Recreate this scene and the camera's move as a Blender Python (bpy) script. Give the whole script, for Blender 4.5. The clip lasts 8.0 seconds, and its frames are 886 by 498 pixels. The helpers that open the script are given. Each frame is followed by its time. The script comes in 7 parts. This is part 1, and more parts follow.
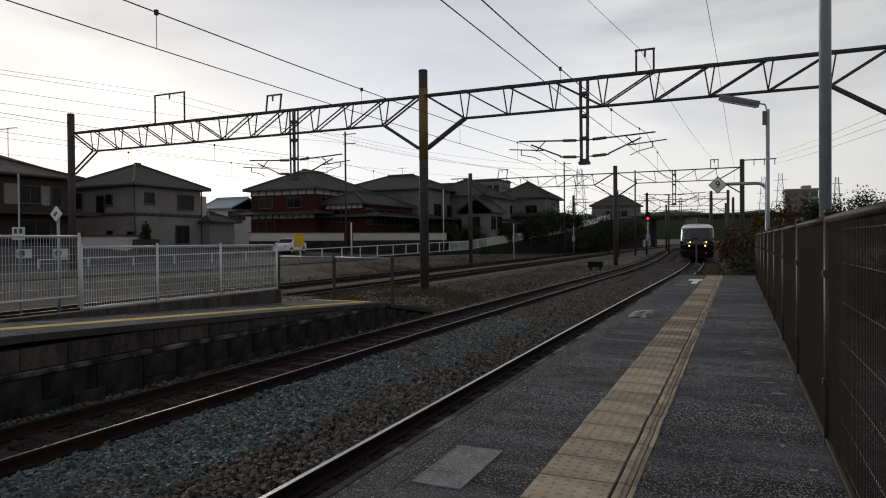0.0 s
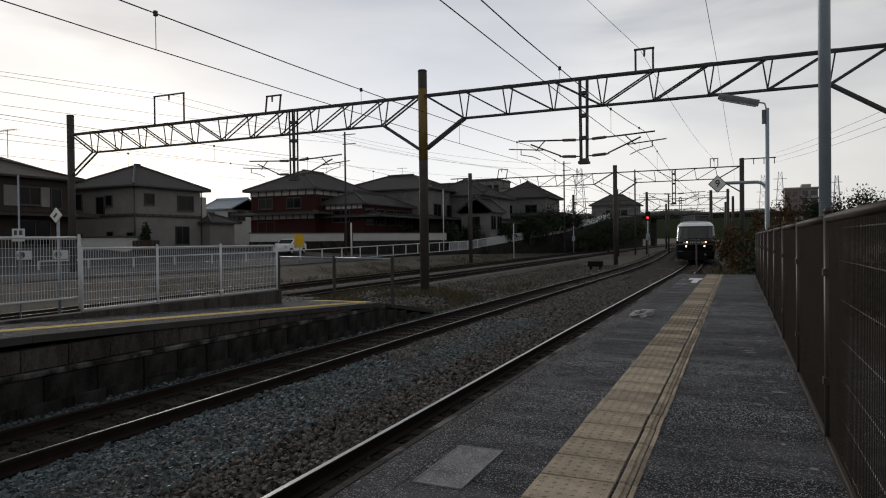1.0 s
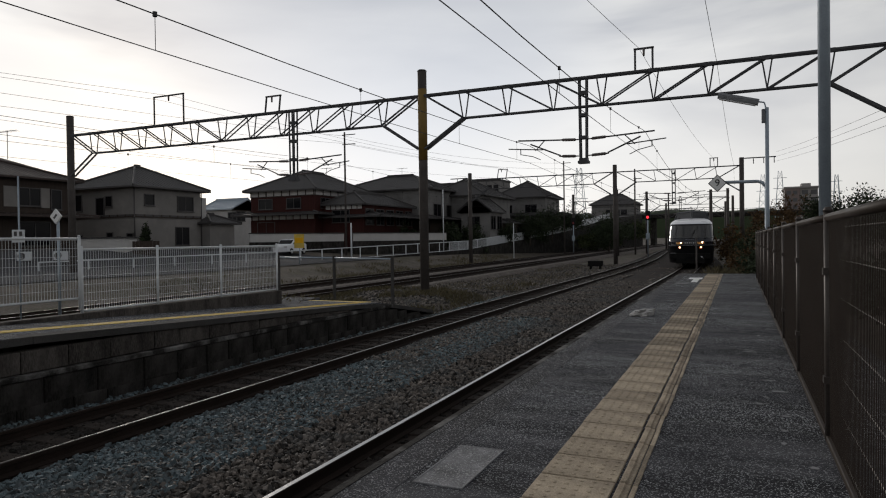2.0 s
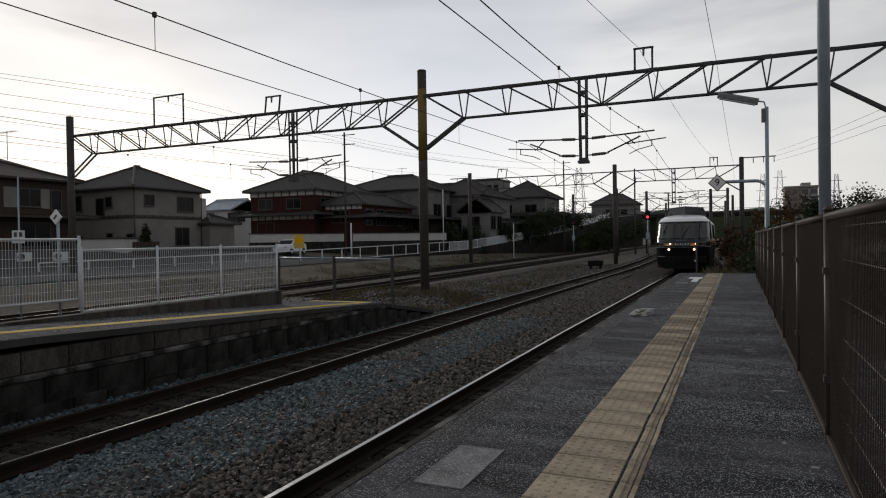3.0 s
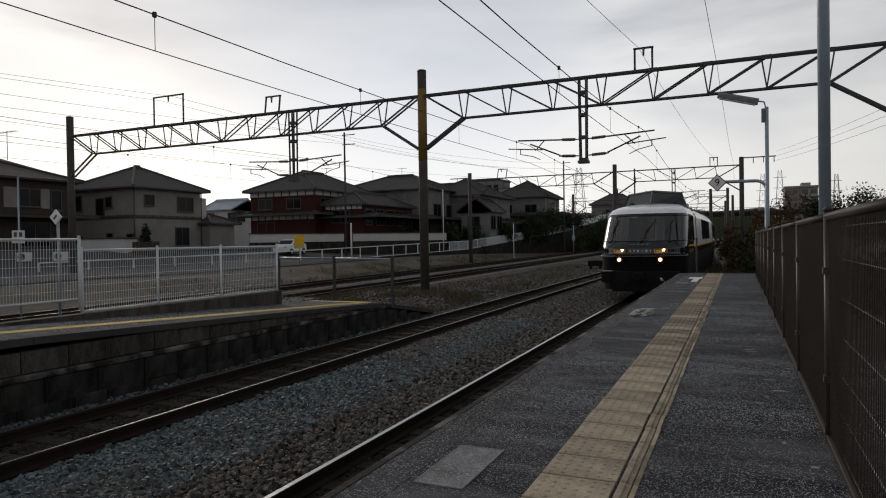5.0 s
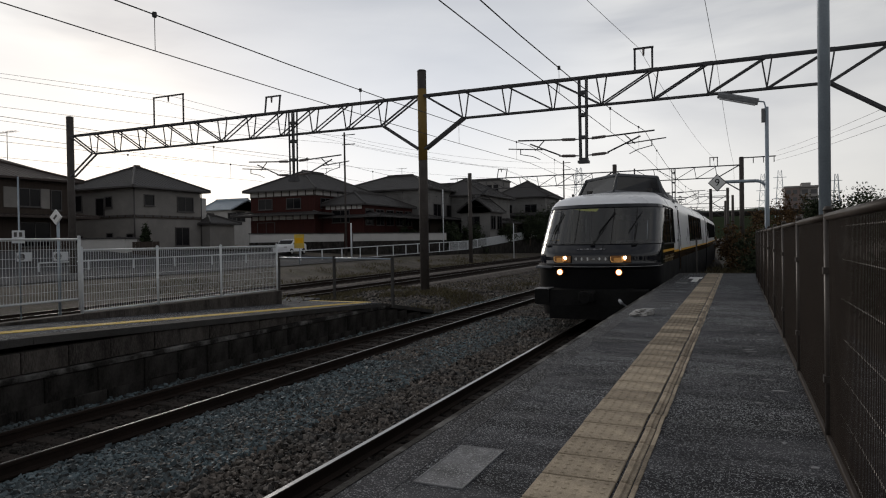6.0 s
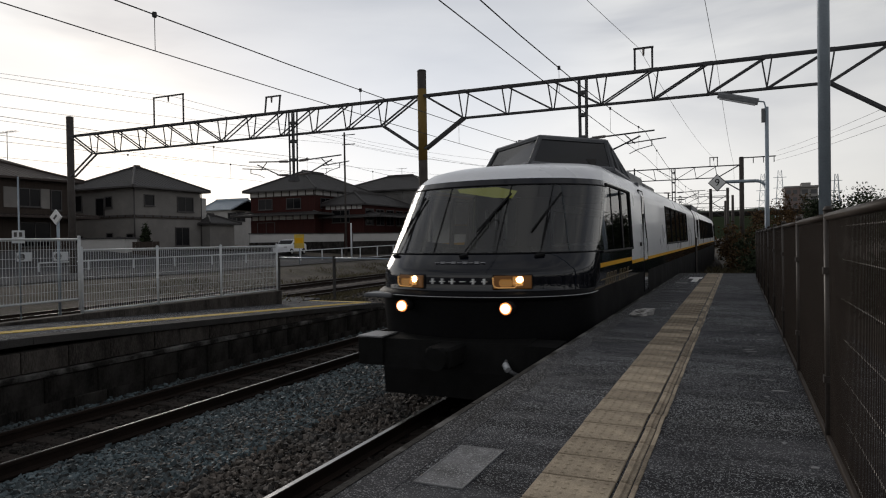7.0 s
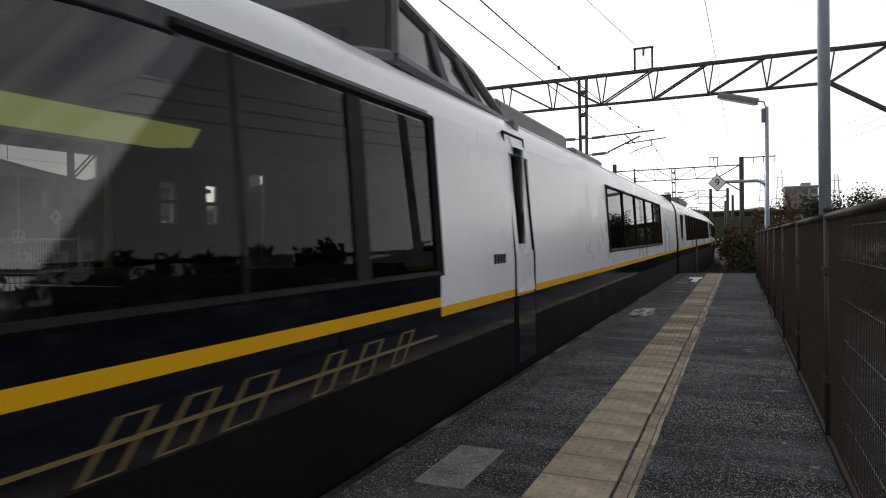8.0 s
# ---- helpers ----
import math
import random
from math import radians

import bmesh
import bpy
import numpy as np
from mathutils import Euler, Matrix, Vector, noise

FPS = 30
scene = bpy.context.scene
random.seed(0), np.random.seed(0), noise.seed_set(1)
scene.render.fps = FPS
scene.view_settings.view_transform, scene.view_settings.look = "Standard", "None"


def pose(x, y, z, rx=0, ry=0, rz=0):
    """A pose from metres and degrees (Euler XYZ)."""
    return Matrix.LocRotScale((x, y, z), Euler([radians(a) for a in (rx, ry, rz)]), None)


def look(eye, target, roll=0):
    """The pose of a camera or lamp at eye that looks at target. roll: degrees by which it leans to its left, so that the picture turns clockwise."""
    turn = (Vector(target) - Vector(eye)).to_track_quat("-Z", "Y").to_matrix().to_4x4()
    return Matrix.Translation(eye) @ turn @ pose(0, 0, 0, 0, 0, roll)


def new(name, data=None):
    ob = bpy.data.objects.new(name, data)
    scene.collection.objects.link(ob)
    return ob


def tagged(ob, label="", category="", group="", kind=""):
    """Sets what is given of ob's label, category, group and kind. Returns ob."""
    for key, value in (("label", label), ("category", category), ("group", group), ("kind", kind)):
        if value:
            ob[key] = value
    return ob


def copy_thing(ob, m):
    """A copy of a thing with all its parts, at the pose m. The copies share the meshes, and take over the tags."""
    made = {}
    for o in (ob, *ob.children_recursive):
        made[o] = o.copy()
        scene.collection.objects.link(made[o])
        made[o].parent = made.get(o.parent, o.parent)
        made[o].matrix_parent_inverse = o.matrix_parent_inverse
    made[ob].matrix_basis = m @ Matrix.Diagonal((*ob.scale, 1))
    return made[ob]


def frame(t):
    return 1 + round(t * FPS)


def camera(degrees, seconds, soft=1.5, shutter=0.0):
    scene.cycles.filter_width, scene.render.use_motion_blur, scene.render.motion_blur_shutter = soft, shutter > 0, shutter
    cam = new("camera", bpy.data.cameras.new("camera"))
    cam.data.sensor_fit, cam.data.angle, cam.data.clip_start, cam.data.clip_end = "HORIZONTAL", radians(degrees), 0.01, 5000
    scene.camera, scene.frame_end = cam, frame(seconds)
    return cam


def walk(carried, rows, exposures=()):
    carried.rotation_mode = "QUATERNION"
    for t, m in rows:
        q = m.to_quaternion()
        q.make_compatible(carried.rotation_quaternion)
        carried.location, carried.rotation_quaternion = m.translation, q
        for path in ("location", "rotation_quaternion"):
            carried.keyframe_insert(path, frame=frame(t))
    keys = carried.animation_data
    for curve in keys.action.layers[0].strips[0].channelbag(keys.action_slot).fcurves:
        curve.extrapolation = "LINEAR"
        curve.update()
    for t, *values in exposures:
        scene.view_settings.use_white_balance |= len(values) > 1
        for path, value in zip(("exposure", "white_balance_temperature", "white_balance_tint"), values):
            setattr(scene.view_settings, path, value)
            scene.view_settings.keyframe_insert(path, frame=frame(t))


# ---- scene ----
cam = camera(67.43, 8.0, soft=1.1, shutter=0.15)
EYE = (0.0, 0.0, 2.17)
AIM = (-8.1225, 18.2748, 1.9350)
ROLL = -0.90
walk(cam, [
    (0.0, look(EYE, AIM, ROLL + 0.45)), (0.5, look(EYE, AIM, ROLL + 0.42)),
    (1.0, look(EYE, AIM, ROLL + 0.24)), (1.5, look(EYE, AIM, ROLL + 0.16)),
    (3.0, look(EYE, AIM, ROLL + 0.0)), (8.0, look(EYE, AIM, ROLL + 0.0))],
    exposures=[(0.0, 0.0), (6.7, 0.0), (7.0, 0.04), (7.5, 0.26), (7.8, 0.58), (8.0, 0.84)])

# ---- sky and sun ----
SUN_AZ, SUN_EL = -50.0, 13.0            # degrees from +y, clockwise; height
world = bpy.data.worlds.new("sky")
scene.world = world
world.use_nodes = True
wn, wl = world.node_tree.nodes, world.node_tree.links
wn.clear()


def wnode(kind, **values):
    n = wn.new(kind)
    for k, v in values.items():
        n.inputs[k].default_value = v
    return n


sky = wn.new("ShaderNodeTexSky")
sky.sky_type, sky.sun_disc = "NISHITA", False
sky.sun_elevation, sky.sun_rotation = radians(SUN_EL), radians(SUN_AZ)
sky_bg = wn.new("ShaderNodeBackground")
sky_bg.inputs["Strength"].default_value = 0.07
wl.new(sky.outputs[0], sky_bg.inputs["Color"])
# cloud deck: wide soft banks, brighter towards the hidden sun
coord = wn.new("ShaderNodeTexCoord")
stretch = wn.new("ShaderNodeMapping")
stretch.inputs["Scale"].default_value = (1.0, 1.0, 4.2)
stretch.inputs["Rotation"].default_value = (0.15, 0.1, 0.5)
wl.new(coord.outputs["Generated"], stretch.inputs["Vector"])
banks = wnode("ShaderNodeTexNoise", Scale=2.3, Detail=5.0, Roughness=0.48, Distortion=0.35)
wl.new(stretch.outputs[0], banks.inputs["Vector"])
shade = wn.new("ShaderNodeValToRGB")
shade.color_ramp.elements[0].position, shade.color_ramp.elements[0].color = 0.36, (0.50, 0.52, 0.575, 1)
shade.color_ramp.elements[1].position, shade.color_ramp.elements[1].color = 0.62, (0.95, 0.945, 0.935, 1)
wl.new(banks.outputs["Fac"], shade.inputs[0])
sun_way = Vector((math.sin(radians(SUN_AZ)) * math.cos(radians(SUN_EL)),
                  math.cos(radians(SUN_AZ)) * math.cos(radians(SUN_EL)), math.sin(radians(SUN_EL))))
dot = wn.new("ShaderNodeVectorMath")
dot.operation = "DOT_PRODUCT"
dot.inputs[1].default_value = sun_way
wl.new(coord.outputs["Generated"], dot.inputs[0])
glow = wn.new("ShaderNodeMapRange")
glow.interpolation_type = "SMOOTHSTEP"
glow.inputs["From Min"].default_value, glow.inputs["From Max"].default_value = 0.35, 1.0
glow.inputs["To Min"].default_value, glow.inputs["To Max"].default_value = 0.70, 1.18
wl.new(dot.outputs["Value"], glow.inputs["Value"])
cloud_bg = wn.new("ShaderNodeBackground")
parts_of = wn.new("ShaderNodeSeparateXYZ")
wl.new(coord.outputs["Generated"], parts_of.inputs[0])
veil = wn.new("ShaderNodeMapRange")            # pale even cloud low in the sky
veil.interpolation_type = "SMOOTHSTEP"
veil.inputs["From Min"].default_value, veil.inputs["From Max"].default_value = 0.10, 0.32
veil.inputs["To Min"].default_value, veil.inputs["To Max"].default_value = 0.75, 0.0
wl.new(parts_of.outputs[2], veil.inputs["Value"])
pale = wn.new("ShaderNodeMix")
pale.data_type = "RGBA"
wl.new(veil.outputs[0], pale.inputs[0])
wl.new(shade.outputs[0], pale.inputs[6])
pale.inputs[7].default_value = (0.88, 0.86, 0.84, 1)
out_color = pale.outputs[2]
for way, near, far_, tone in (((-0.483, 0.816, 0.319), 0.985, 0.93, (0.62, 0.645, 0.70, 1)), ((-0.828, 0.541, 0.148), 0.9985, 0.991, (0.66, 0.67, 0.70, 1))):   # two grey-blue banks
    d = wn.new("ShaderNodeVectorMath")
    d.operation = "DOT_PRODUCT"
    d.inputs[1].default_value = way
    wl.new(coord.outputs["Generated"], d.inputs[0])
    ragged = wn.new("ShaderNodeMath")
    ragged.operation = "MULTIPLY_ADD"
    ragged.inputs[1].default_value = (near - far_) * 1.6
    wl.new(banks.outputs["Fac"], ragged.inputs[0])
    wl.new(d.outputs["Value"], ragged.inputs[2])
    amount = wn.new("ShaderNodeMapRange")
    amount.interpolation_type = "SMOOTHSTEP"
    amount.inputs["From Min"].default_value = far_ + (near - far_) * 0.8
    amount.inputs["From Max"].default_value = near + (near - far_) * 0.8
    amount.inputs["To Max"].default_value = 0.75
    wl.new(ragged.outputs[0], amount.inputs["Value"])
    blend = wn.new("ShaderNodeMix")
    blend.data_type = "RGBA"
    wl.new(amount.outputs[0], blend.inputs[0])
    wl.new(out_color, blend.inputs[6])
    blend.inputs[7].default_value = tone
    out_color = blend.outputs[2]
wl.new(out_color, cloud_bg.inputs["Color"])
low = wn.new("ShaderNodeMapRange")             # thinner cloud towards the horizon
low.interpolation_type = "SMOOTHSTEP"
low.inputs["From Min"].default_value, low.inputs["From Max"].default_value = 0.08, 0.58
low.inputs["To Min"].default_value, low.inputs["To Max"].default_value = 1.15, 0.58
wl.new(parts_of.outputs[2], low.inputs["Value"])
both = wn.new("ShaderNodeMath")
both.operation = "MULTIPLY"
wl.new(glow.outputs[0], both.inputs[0])
wl.new(low.outputs[0], both.inputs[1])
wl.new(both.outputs[0], cloud_bg.inputs["Strength"])
mix = wn.new("ShaderNodeMixShader")
mix.inputs[0].default_value = 0.88
wl.new(sky_bg.outputs[0], mix.inputs[1])
wl.new(cloud_bg.outputs[0], mix.inputs[2])
wout = wn.new("ShaderNodeOutputWorld")
wl.new(mix.outputs[0], wout.inputs[0])

sun = new("sun", bpy.data.lights.new("sun", "SUN"))
sun.data.energy, sun.data.angle, sun.data.color = 0.9, radians(18), (1.0, 0.93, 0.84)
sun.matrix_world = look(tuple(sun_way * 100), (0, 0, 0))


# ---- materials ----
def mat(name, base, rough=0.7, metal=0.0, var=0.15, scale=6.0, fine=80.0, bump=0.0, bump_scale=None,
        stain=None, stain_amount=0.4, stain_scale=1.3, island=0.0, piece=0.0, stretch=None, coat=0.0, spec=0.5, speck=None):
    m = bpy.data.materials.new(name)
    m.use_nodes = True
    n, l = m.node_tree.nodes, m.node_tree.links
    b = n["Principled BSDF"]
    b.inputs["Roughness"].default_value, b.inputs["Metallic"].default_value = rough, metal
    b.inputs["Specular IOR Level"].default_value = spec
    b.inputs["Coat Weight"].default_value = coat
    tc = n.new("ShaderNodeTexCoord")
    mp = n.new("ShaderNodeMapping")
    if stretch:
        mp.inputs["Scale"].default_value = stretch
    l.new(tc.outputs["Object"], mp.inputs["Vector"])

    def noise_node(s, detail=4.0, rough_=0.55):
        t = n.new("ShaderNodeTexNoise")
        t.inputs["Scale"].default_value, t.inputs["Detail"].default_value = s, detail
        t.inputs["Roughness"].default_value = rough_
        l.new(mp.outputs[0], t.inputs["Vector"])
        return t

    def maths(op, a, c):
        t = n.new("ShaderNodeMath")
        t.operation = op
        for i, v in enumerate((a, c)):
            if isinstance(v, (int, float)):
                t.inputs[i].default_value = v
            else:
                l.new(v, t.inputs[i])
        return t.outputs[0]

    wide, grain = noise_node(scale), noise_node(fine, 3.0, 0.7)
    # value = 1 + var*(wide-.5)*2 + var*(grain-.5)
    v = maths("MULTIPLY", maths("SUBTRACT", wide.outputs["Fac"], 0.5), var * 3)
    v = maths("ADD", v, maths("MULTIPLY", maths("SUBTRACT", grain.outputs["Fac"], 0.5), var * 3))
    v = maths("ADD", v, 1.0)
    if island:
        g = n.new("ShaderNodeNewGeometry")
        v = maths("ADD", v, maths("MULTIPLY", maths("SUBTRACT", g.outputs["Random Per Island"], 0.5), island * 2))
    if piece:
        g = n.new("ShaderNodeObjectInfo")
        v = maths("ADD", v, maths("MULTIPLY", maths("SUBTRACT", g.outputs["Random"], 0.5), piece * 2))
    hs = n.new("ShaderNodeHueSaturation")
    l.new(v, hs.inputs["Value"])
    hs.inputs["Color"].default_value = (*base, 1)
    out = hs.outputs[0]
    if stain:
        st = noise_node(stain_scale, 6.0, 0.62)
        r = n.new("ShaderNodeValToRGB")
        r.color_ramp.elements[0].position, r.color_ramp.elements[1].position = 0.47, 0.68
        l.new(st.outputs["Fac"], r.inputs[0])
        mx = n.new("ShaderNodeMix")
        mx.data_type = "RGBA"
        l.new(maths("MULTIPLY", r.outputs[0], stain_amount), mx.inputs[0])
        l.new(out, mx.inputs[6])
        mx.inputs[7].default_value = (*stain, 1)
        out = mx.outputs[2]
    if speck:
        vo = n.new("ShaderNodeTexVoronoi")
        vo.inputs["Scale"].default_value = speck[2]
        l.new(tc.outputs["Object"], vo.inputs["Vector"])
        sp = n.new("ShaderNodeSeparateColor")
        l.new(vo.outputs["Color"], sp.inputs[0])
        r = n.new("ShaderNodeValToRGB")
        r.color_ramp.elements[0].position, r.color_ramp.elements[1].position = 0.80, 0.92
        l.new(sp.outputs[0], r.inputs[0])
        mx = n.new("ShaderNodeMix")
        mx.data_type = "RGBA"
        worn = noise_node(0.55, 5.0, 0.6)
        wr = n.new("ShaderNodeMapRange")
        wr.inputs["From Min"].default_value, wr.inputs["From Max"].default_value = 0.38, 0.62
        wr.inputs["To Min"].default_value = 0.35
        l.new(worn.outputs["Fac"], wr.inputs["Value"])
        l.new(maths("MULTIPLY", maths("MULTIPLY", r.outputs[0], wr.outputs[0]), speck[1]), mx.inputs[0])
        l.new(out, mx.inputs[6])
        mx.inputs[7].default_value = (*speck[0], 1)
        out = mx.outputs[2]
    l.new(out, b.inputs["Base Color"])
    rr = maths("ADD", maths("MULTIPLY", maths("SUBTRACT", wide.outputs["Fac"], 0.5), 0.3), rough)
    l.new(rr, b.inputs["Roughness"])
    if bump:
        bn = n.new("ShaderNodeBump")
        bn.inputs["Strength"].default_value = min(1.0, bump)
        bn.inputs["Distance"].default_value = 0.01
        bt = noise_node(bump_scale or fine, 4.0, 0.6)
        l.new(bt.outputs["Fac"], bn.inputs["Height"])
        l.new(bn.outputs[0], b.inputs["Normal"])
    return m


def glow_mat(name, color, strength):
    m = bpy.data.materials.new(name)
    m.use_nodes = True
    b = m.node_tree.nodes["Principled BSDF"]
    b.inputs["Base Color"].default_value = (*color, 1)
    b.inputs["Emission Color"].default_value = (*color, 1)
    b.inputs["Emission Strength"].default_value = strength
    return m


def glass_mat(name, tint=(0.75, 0.8, 0.8), clear=0.6, rough=0.02, ior=1.55):
    """Thin pane: mirror gloss by Fresnel over a tinted see-through."""
    m = bpy.data.materials.new(name)
    m.use_nodes = True
    n, l = m.node_tree.nodes, m.node_tree.links
    n.clear()
    tr, gl, mx, fr, o = (n.new("ShaderNode" + k) for k in
                         ("BsdfTransparent", "BsdfGlossy", "MixShader", "Fresnel", "OutputMaterial"))
    tr.inputs[0].default_value = (tint[0] * clear, tint[1] * clear, tint[2] * clear, 1)
    gl.inputs["Roughness"].default_value = rough
    fr.inputs["IOR"].default_value = ior
    l.new(fr.outputs[0], mx.inputs[0])
    l.new(tr.outputs[0], mx.inputs[1])
    l.new(gl.outputs[0], mx.inputs[2])
    l.new(mx.outputs[0], o.inputs[0])
    return m


M = {}
M["asphalt"] = mat("asphalt", (0.029, 0.029, 0.034), 0.9, var=1.3, scale=1.3, fine=85, bump=0.9, bump_scale=110,
                   stain=(0.116, 0.116, 0.124), stain_amount=0.75, stain_scale=1.7, stretch=(0.6, 2.0, 1), speck=((0.55, 0.57, 0.585), 1.0, 200), spec=0.15)
M["patch"] = mat("patch_concrete", (0.19, 0.19, 0.197), 0.85, var=0.7, scale=7, fine=150, bump=0.6, spec=0.15, speck=((0.5, 0.5, 0.5), 0.8, 170),
                 stain=(0.12, 0.12, 0.123), stain_amount=0.5, stain_scale=5)
M["kerb"] = mat("worn_kerb_concrete", (0.038, 0.038, 0.042), 0.9, var=0.9, scale=2.5, fine=90, bump=0.8, spec=0.15, stretch=(1, 0.5, 1),
                speck=((0.5, 0.5, 0.51), 0.9, 180), stain=(0.03, 0.03, 0.031), stain_amount=0.6, stain_scale=1.6)
M["patch_rim"] = mat("pale_mortar_rim", (0.24, 0.24, 0.245), 0.85, var=0.4, scale=9, fine=90, spec=0.15)
M["concrete"] = mat("concrete", (0.060, 0.057, 0.055), 0.9, var=0.4, scale=2, fine=60, bump=0.5,
                    stain=(0.05, 0.045, 0.04), stain_amount=0.7, stain_scale=1.1, spec=0.15)
M["wall_dark"] = mat("dark_concrete", (0.022, 0.020, 0.018), 0.9, var=0.9, scale=3, fine=40, bump=0.8,
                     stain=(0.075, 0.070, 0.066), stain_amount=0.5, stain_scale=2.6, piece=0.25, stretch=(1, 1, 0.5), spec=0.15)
M["tile"] = mat("tactile_tile", (0.345, 0.285, 0.212), 0.8, var=0.6, scale=5, fine=120, bump=0.6, piece=0.4,
                stain=(0.135, 0.110, 0.085), stain_amount=0.75, stain_scale=3, spec=0.15)
M["ballast"] = mat("ballast_bed", (0.026, 0.022, 0.020), 0.95, var=0.7, scale=3, fine=26, bump=1.0, bump_scale=22,
                   stain=(0.045, 0.030, 0.022), stain_amount=0.7, stain_scale=0.5, spec=0.15)
M["ballast_far"] = mat("old_ballast_bed", (0.12, 0.105, 0.095), 0.95, var=0.7, scale=3, fine=26, bump=1.0, bump_scale=22,
                       stain=(0.095, 0.08, 0.07), stain_amount=0.7, stain_scale=0.5, spec=0.15)
M["stone"] = mat("ballast_stone", (0.068, 0.092, 0.101), 0.6, var=0.5, scale=9, fine=70, island=0.95,
                 stain=(0.045, 0.036, 0.03), stain_amount=0.7, stain_scale=0.8, spec=0.35)
M["stone_brown"] = mat("rust_stained_stone", (0.092, 0.078, 0.067), 0.7, var=0.5, scale=9, fine=70, island=1.0,
                       stain=(0.085, 0.095, 0.098), stain_amount=0.6, stain_scale=0.8, spec=0.35)
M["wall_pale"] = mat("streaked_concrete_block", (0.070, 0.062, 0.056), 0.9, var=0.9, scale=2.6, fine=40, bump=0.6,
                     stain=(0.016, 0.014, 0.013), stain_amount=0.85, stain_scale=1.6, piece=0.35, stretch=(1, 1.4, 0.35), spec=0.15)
M["ledge"] = mat("limewashed_ledge", (0.026, 0.024, 0.022), 0.9, var=0.9, scale=2, fine=40, bump=0.5,
                 stain=(0.30, 0.29, 0.28), stain_amount=0.75, stain_scale=2.4, stretch=(1, 0.8, 1), spec=0.15)
M["railtop_dull"] = mat("dull_rail_top", (0.13, 0.125, 0.12), 0.36, 1.0, var=0.2, scale=3, fine=60, stretch=(8, 0.4, 1))
# darker stones, used between the rails of the two running tracks
M["stone_dark"] = mat("dark_brown_stone", (0.030, 0.026, 0.023), 0.9, var=0.3, scale=5, fine=60, island=0.7, spec=0.15)
M["rust"] = mat("rusty_steel", (0.022, 0.015, 0.012), 0.85, 0.0, var=0.4, scale=3, fine=50, bump=0.3, spec=0.15)
M["railtop"] = mat("polished_rail", (0.37, 0.365, 0.36), 0.32, 1.0, var=0.12, scale=3, fine=60, stretch=(8, 0.4, 1))
M["sleeper"] = mat("sleeper", (0.035, 0.028, 0.024), 0.9, var=0.4, scale=4, fine=50, bump=0.5, piece=0.2, spec=0.15)
M["soil"] = mat("soil_and_weeds", (0.115, 0.10, 0.085), 0.95, var=0.6, scale=0.8, fine=18, bump=1.0, bump_scale=14,
                stain=(0.062, 0.060, 0.032), stain_amount=0.8, stain_scale=0.35, speck=((0.15, 0.14, 0.13), 0.8, 14), spec=0.15)
M["road"] = mat("road_asphalt", (0.056, 0.056, 0.060), 0.9, var=0.3, scale=0.7, fine=60, bump=0.4, spec=0.15)
M["grass"] = mat("dry_grass", (0.105, 0.090, 0.052), 0.85, var=0.3, scale=1, fine=20, island=0.5, spec=0.15)
M["steel_dark"] = mat("gantry_steel", (0.075, 0.075, 0.08), 0.6, 0.3, var=0.3, scale=3, fine=60, bump=0.2, spec=0.15)
M["rust_pole"] = mat("painted_pole", (0.07, 0.062, 0.058), 0.7, 0.1, var=0.35, scale=2, fine=40, bump=0.2, spec=0.15)
M["ochre_band"] = mat("faded_yellow_black_paint", (0.17, 0.105, 0.02), 0.7, var=0.3, scale=3, fine=40)
M["lamp_case"] = mat("weathered_lamp_case", (0.16, 0.165, 0.175), 0.6, 0.2, var=0.4, scale=6, fine=40)
M["galv"] = mat("galvanised_steel", (0.29, 0.34, 0.39), 0.45, 0.35, var=0.15, scale=4, fine=60, bump=0.1)
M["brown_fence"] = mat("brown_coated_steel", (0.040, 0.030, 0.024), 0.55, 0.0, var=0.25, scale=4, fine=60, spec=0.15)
M["post_brown"] = mat("weathered_brown_tube", (0.055, 0.046, 0.041), 0.45, 0.15, var=0.3, scale=5, fine=60, spec=0.3)
# pale colour stands in for light caught on the wires' tops
M["level_wire"] = mat("lit_fence_wire", (0.68, 0.64, 0.58), 0.4, 0.0, var=0.3, scale=3, fine=40)
M["white_fence"] = mat("white_coated_steel", (0.57, 0.59, 0.61), 0.45, var=0.1, scale=3, fine=50)
M["white_paint"] = mat("white_paint", (0.75, 0.75, 0.74), 0.6, var=0.1, scale=3, fine=50, stain=(0.4, 0.4, 0.38), stain_amount=0.35)
M["yellow"] = mat("yellow_line", (0.60, 0.42, 0.07), 0.7, var=0.25, scale=3, fine=60, stain=(0.25, 0.19, 0.07), stain_amount=0.4)
M["wire"] = mat("bronze_wire", (0.04, 0.04, 0.042), 0.6, 0.5, var=0.1)
M["insul"] = mat("porcelain", (0.12, 0.10, 0.095), 0.3, var=0.1)
M["cream"] = mat("cream_render", (0.205, 0.194, 0.184), 0.9, var=0.12, scale=0.9, fine=30, bump=0.2, stain=(0.32, 0.3, 0.28), stain_amount=0.4, stain_scale=0.5, spec=0.15)
M["plaster"] = mat("white_plaster", (0.47, 0.46, 0.45), 0.9, var=0.12, scale=0.9, fine=30, stain=(0.4, 0.38, 0.35), stain_amount=0.4, stain_scale=0.5, spec=0.15)
M["red_wood"] = mat("red_brown_boards", (0.046, 0.015, 0.013), 0.8, var=0.3, scale=1.5, fine=30, stretch=(3, 3, 0.4), bump=0.3, spec=0.15)
M["dark_wood"] = mat("dark_timber", (0.050, 0.039, 0.033), 0.8, var=0.3, scale=1.5, fine=30, stretch=(3, 3, 0.4), spec=0.15)
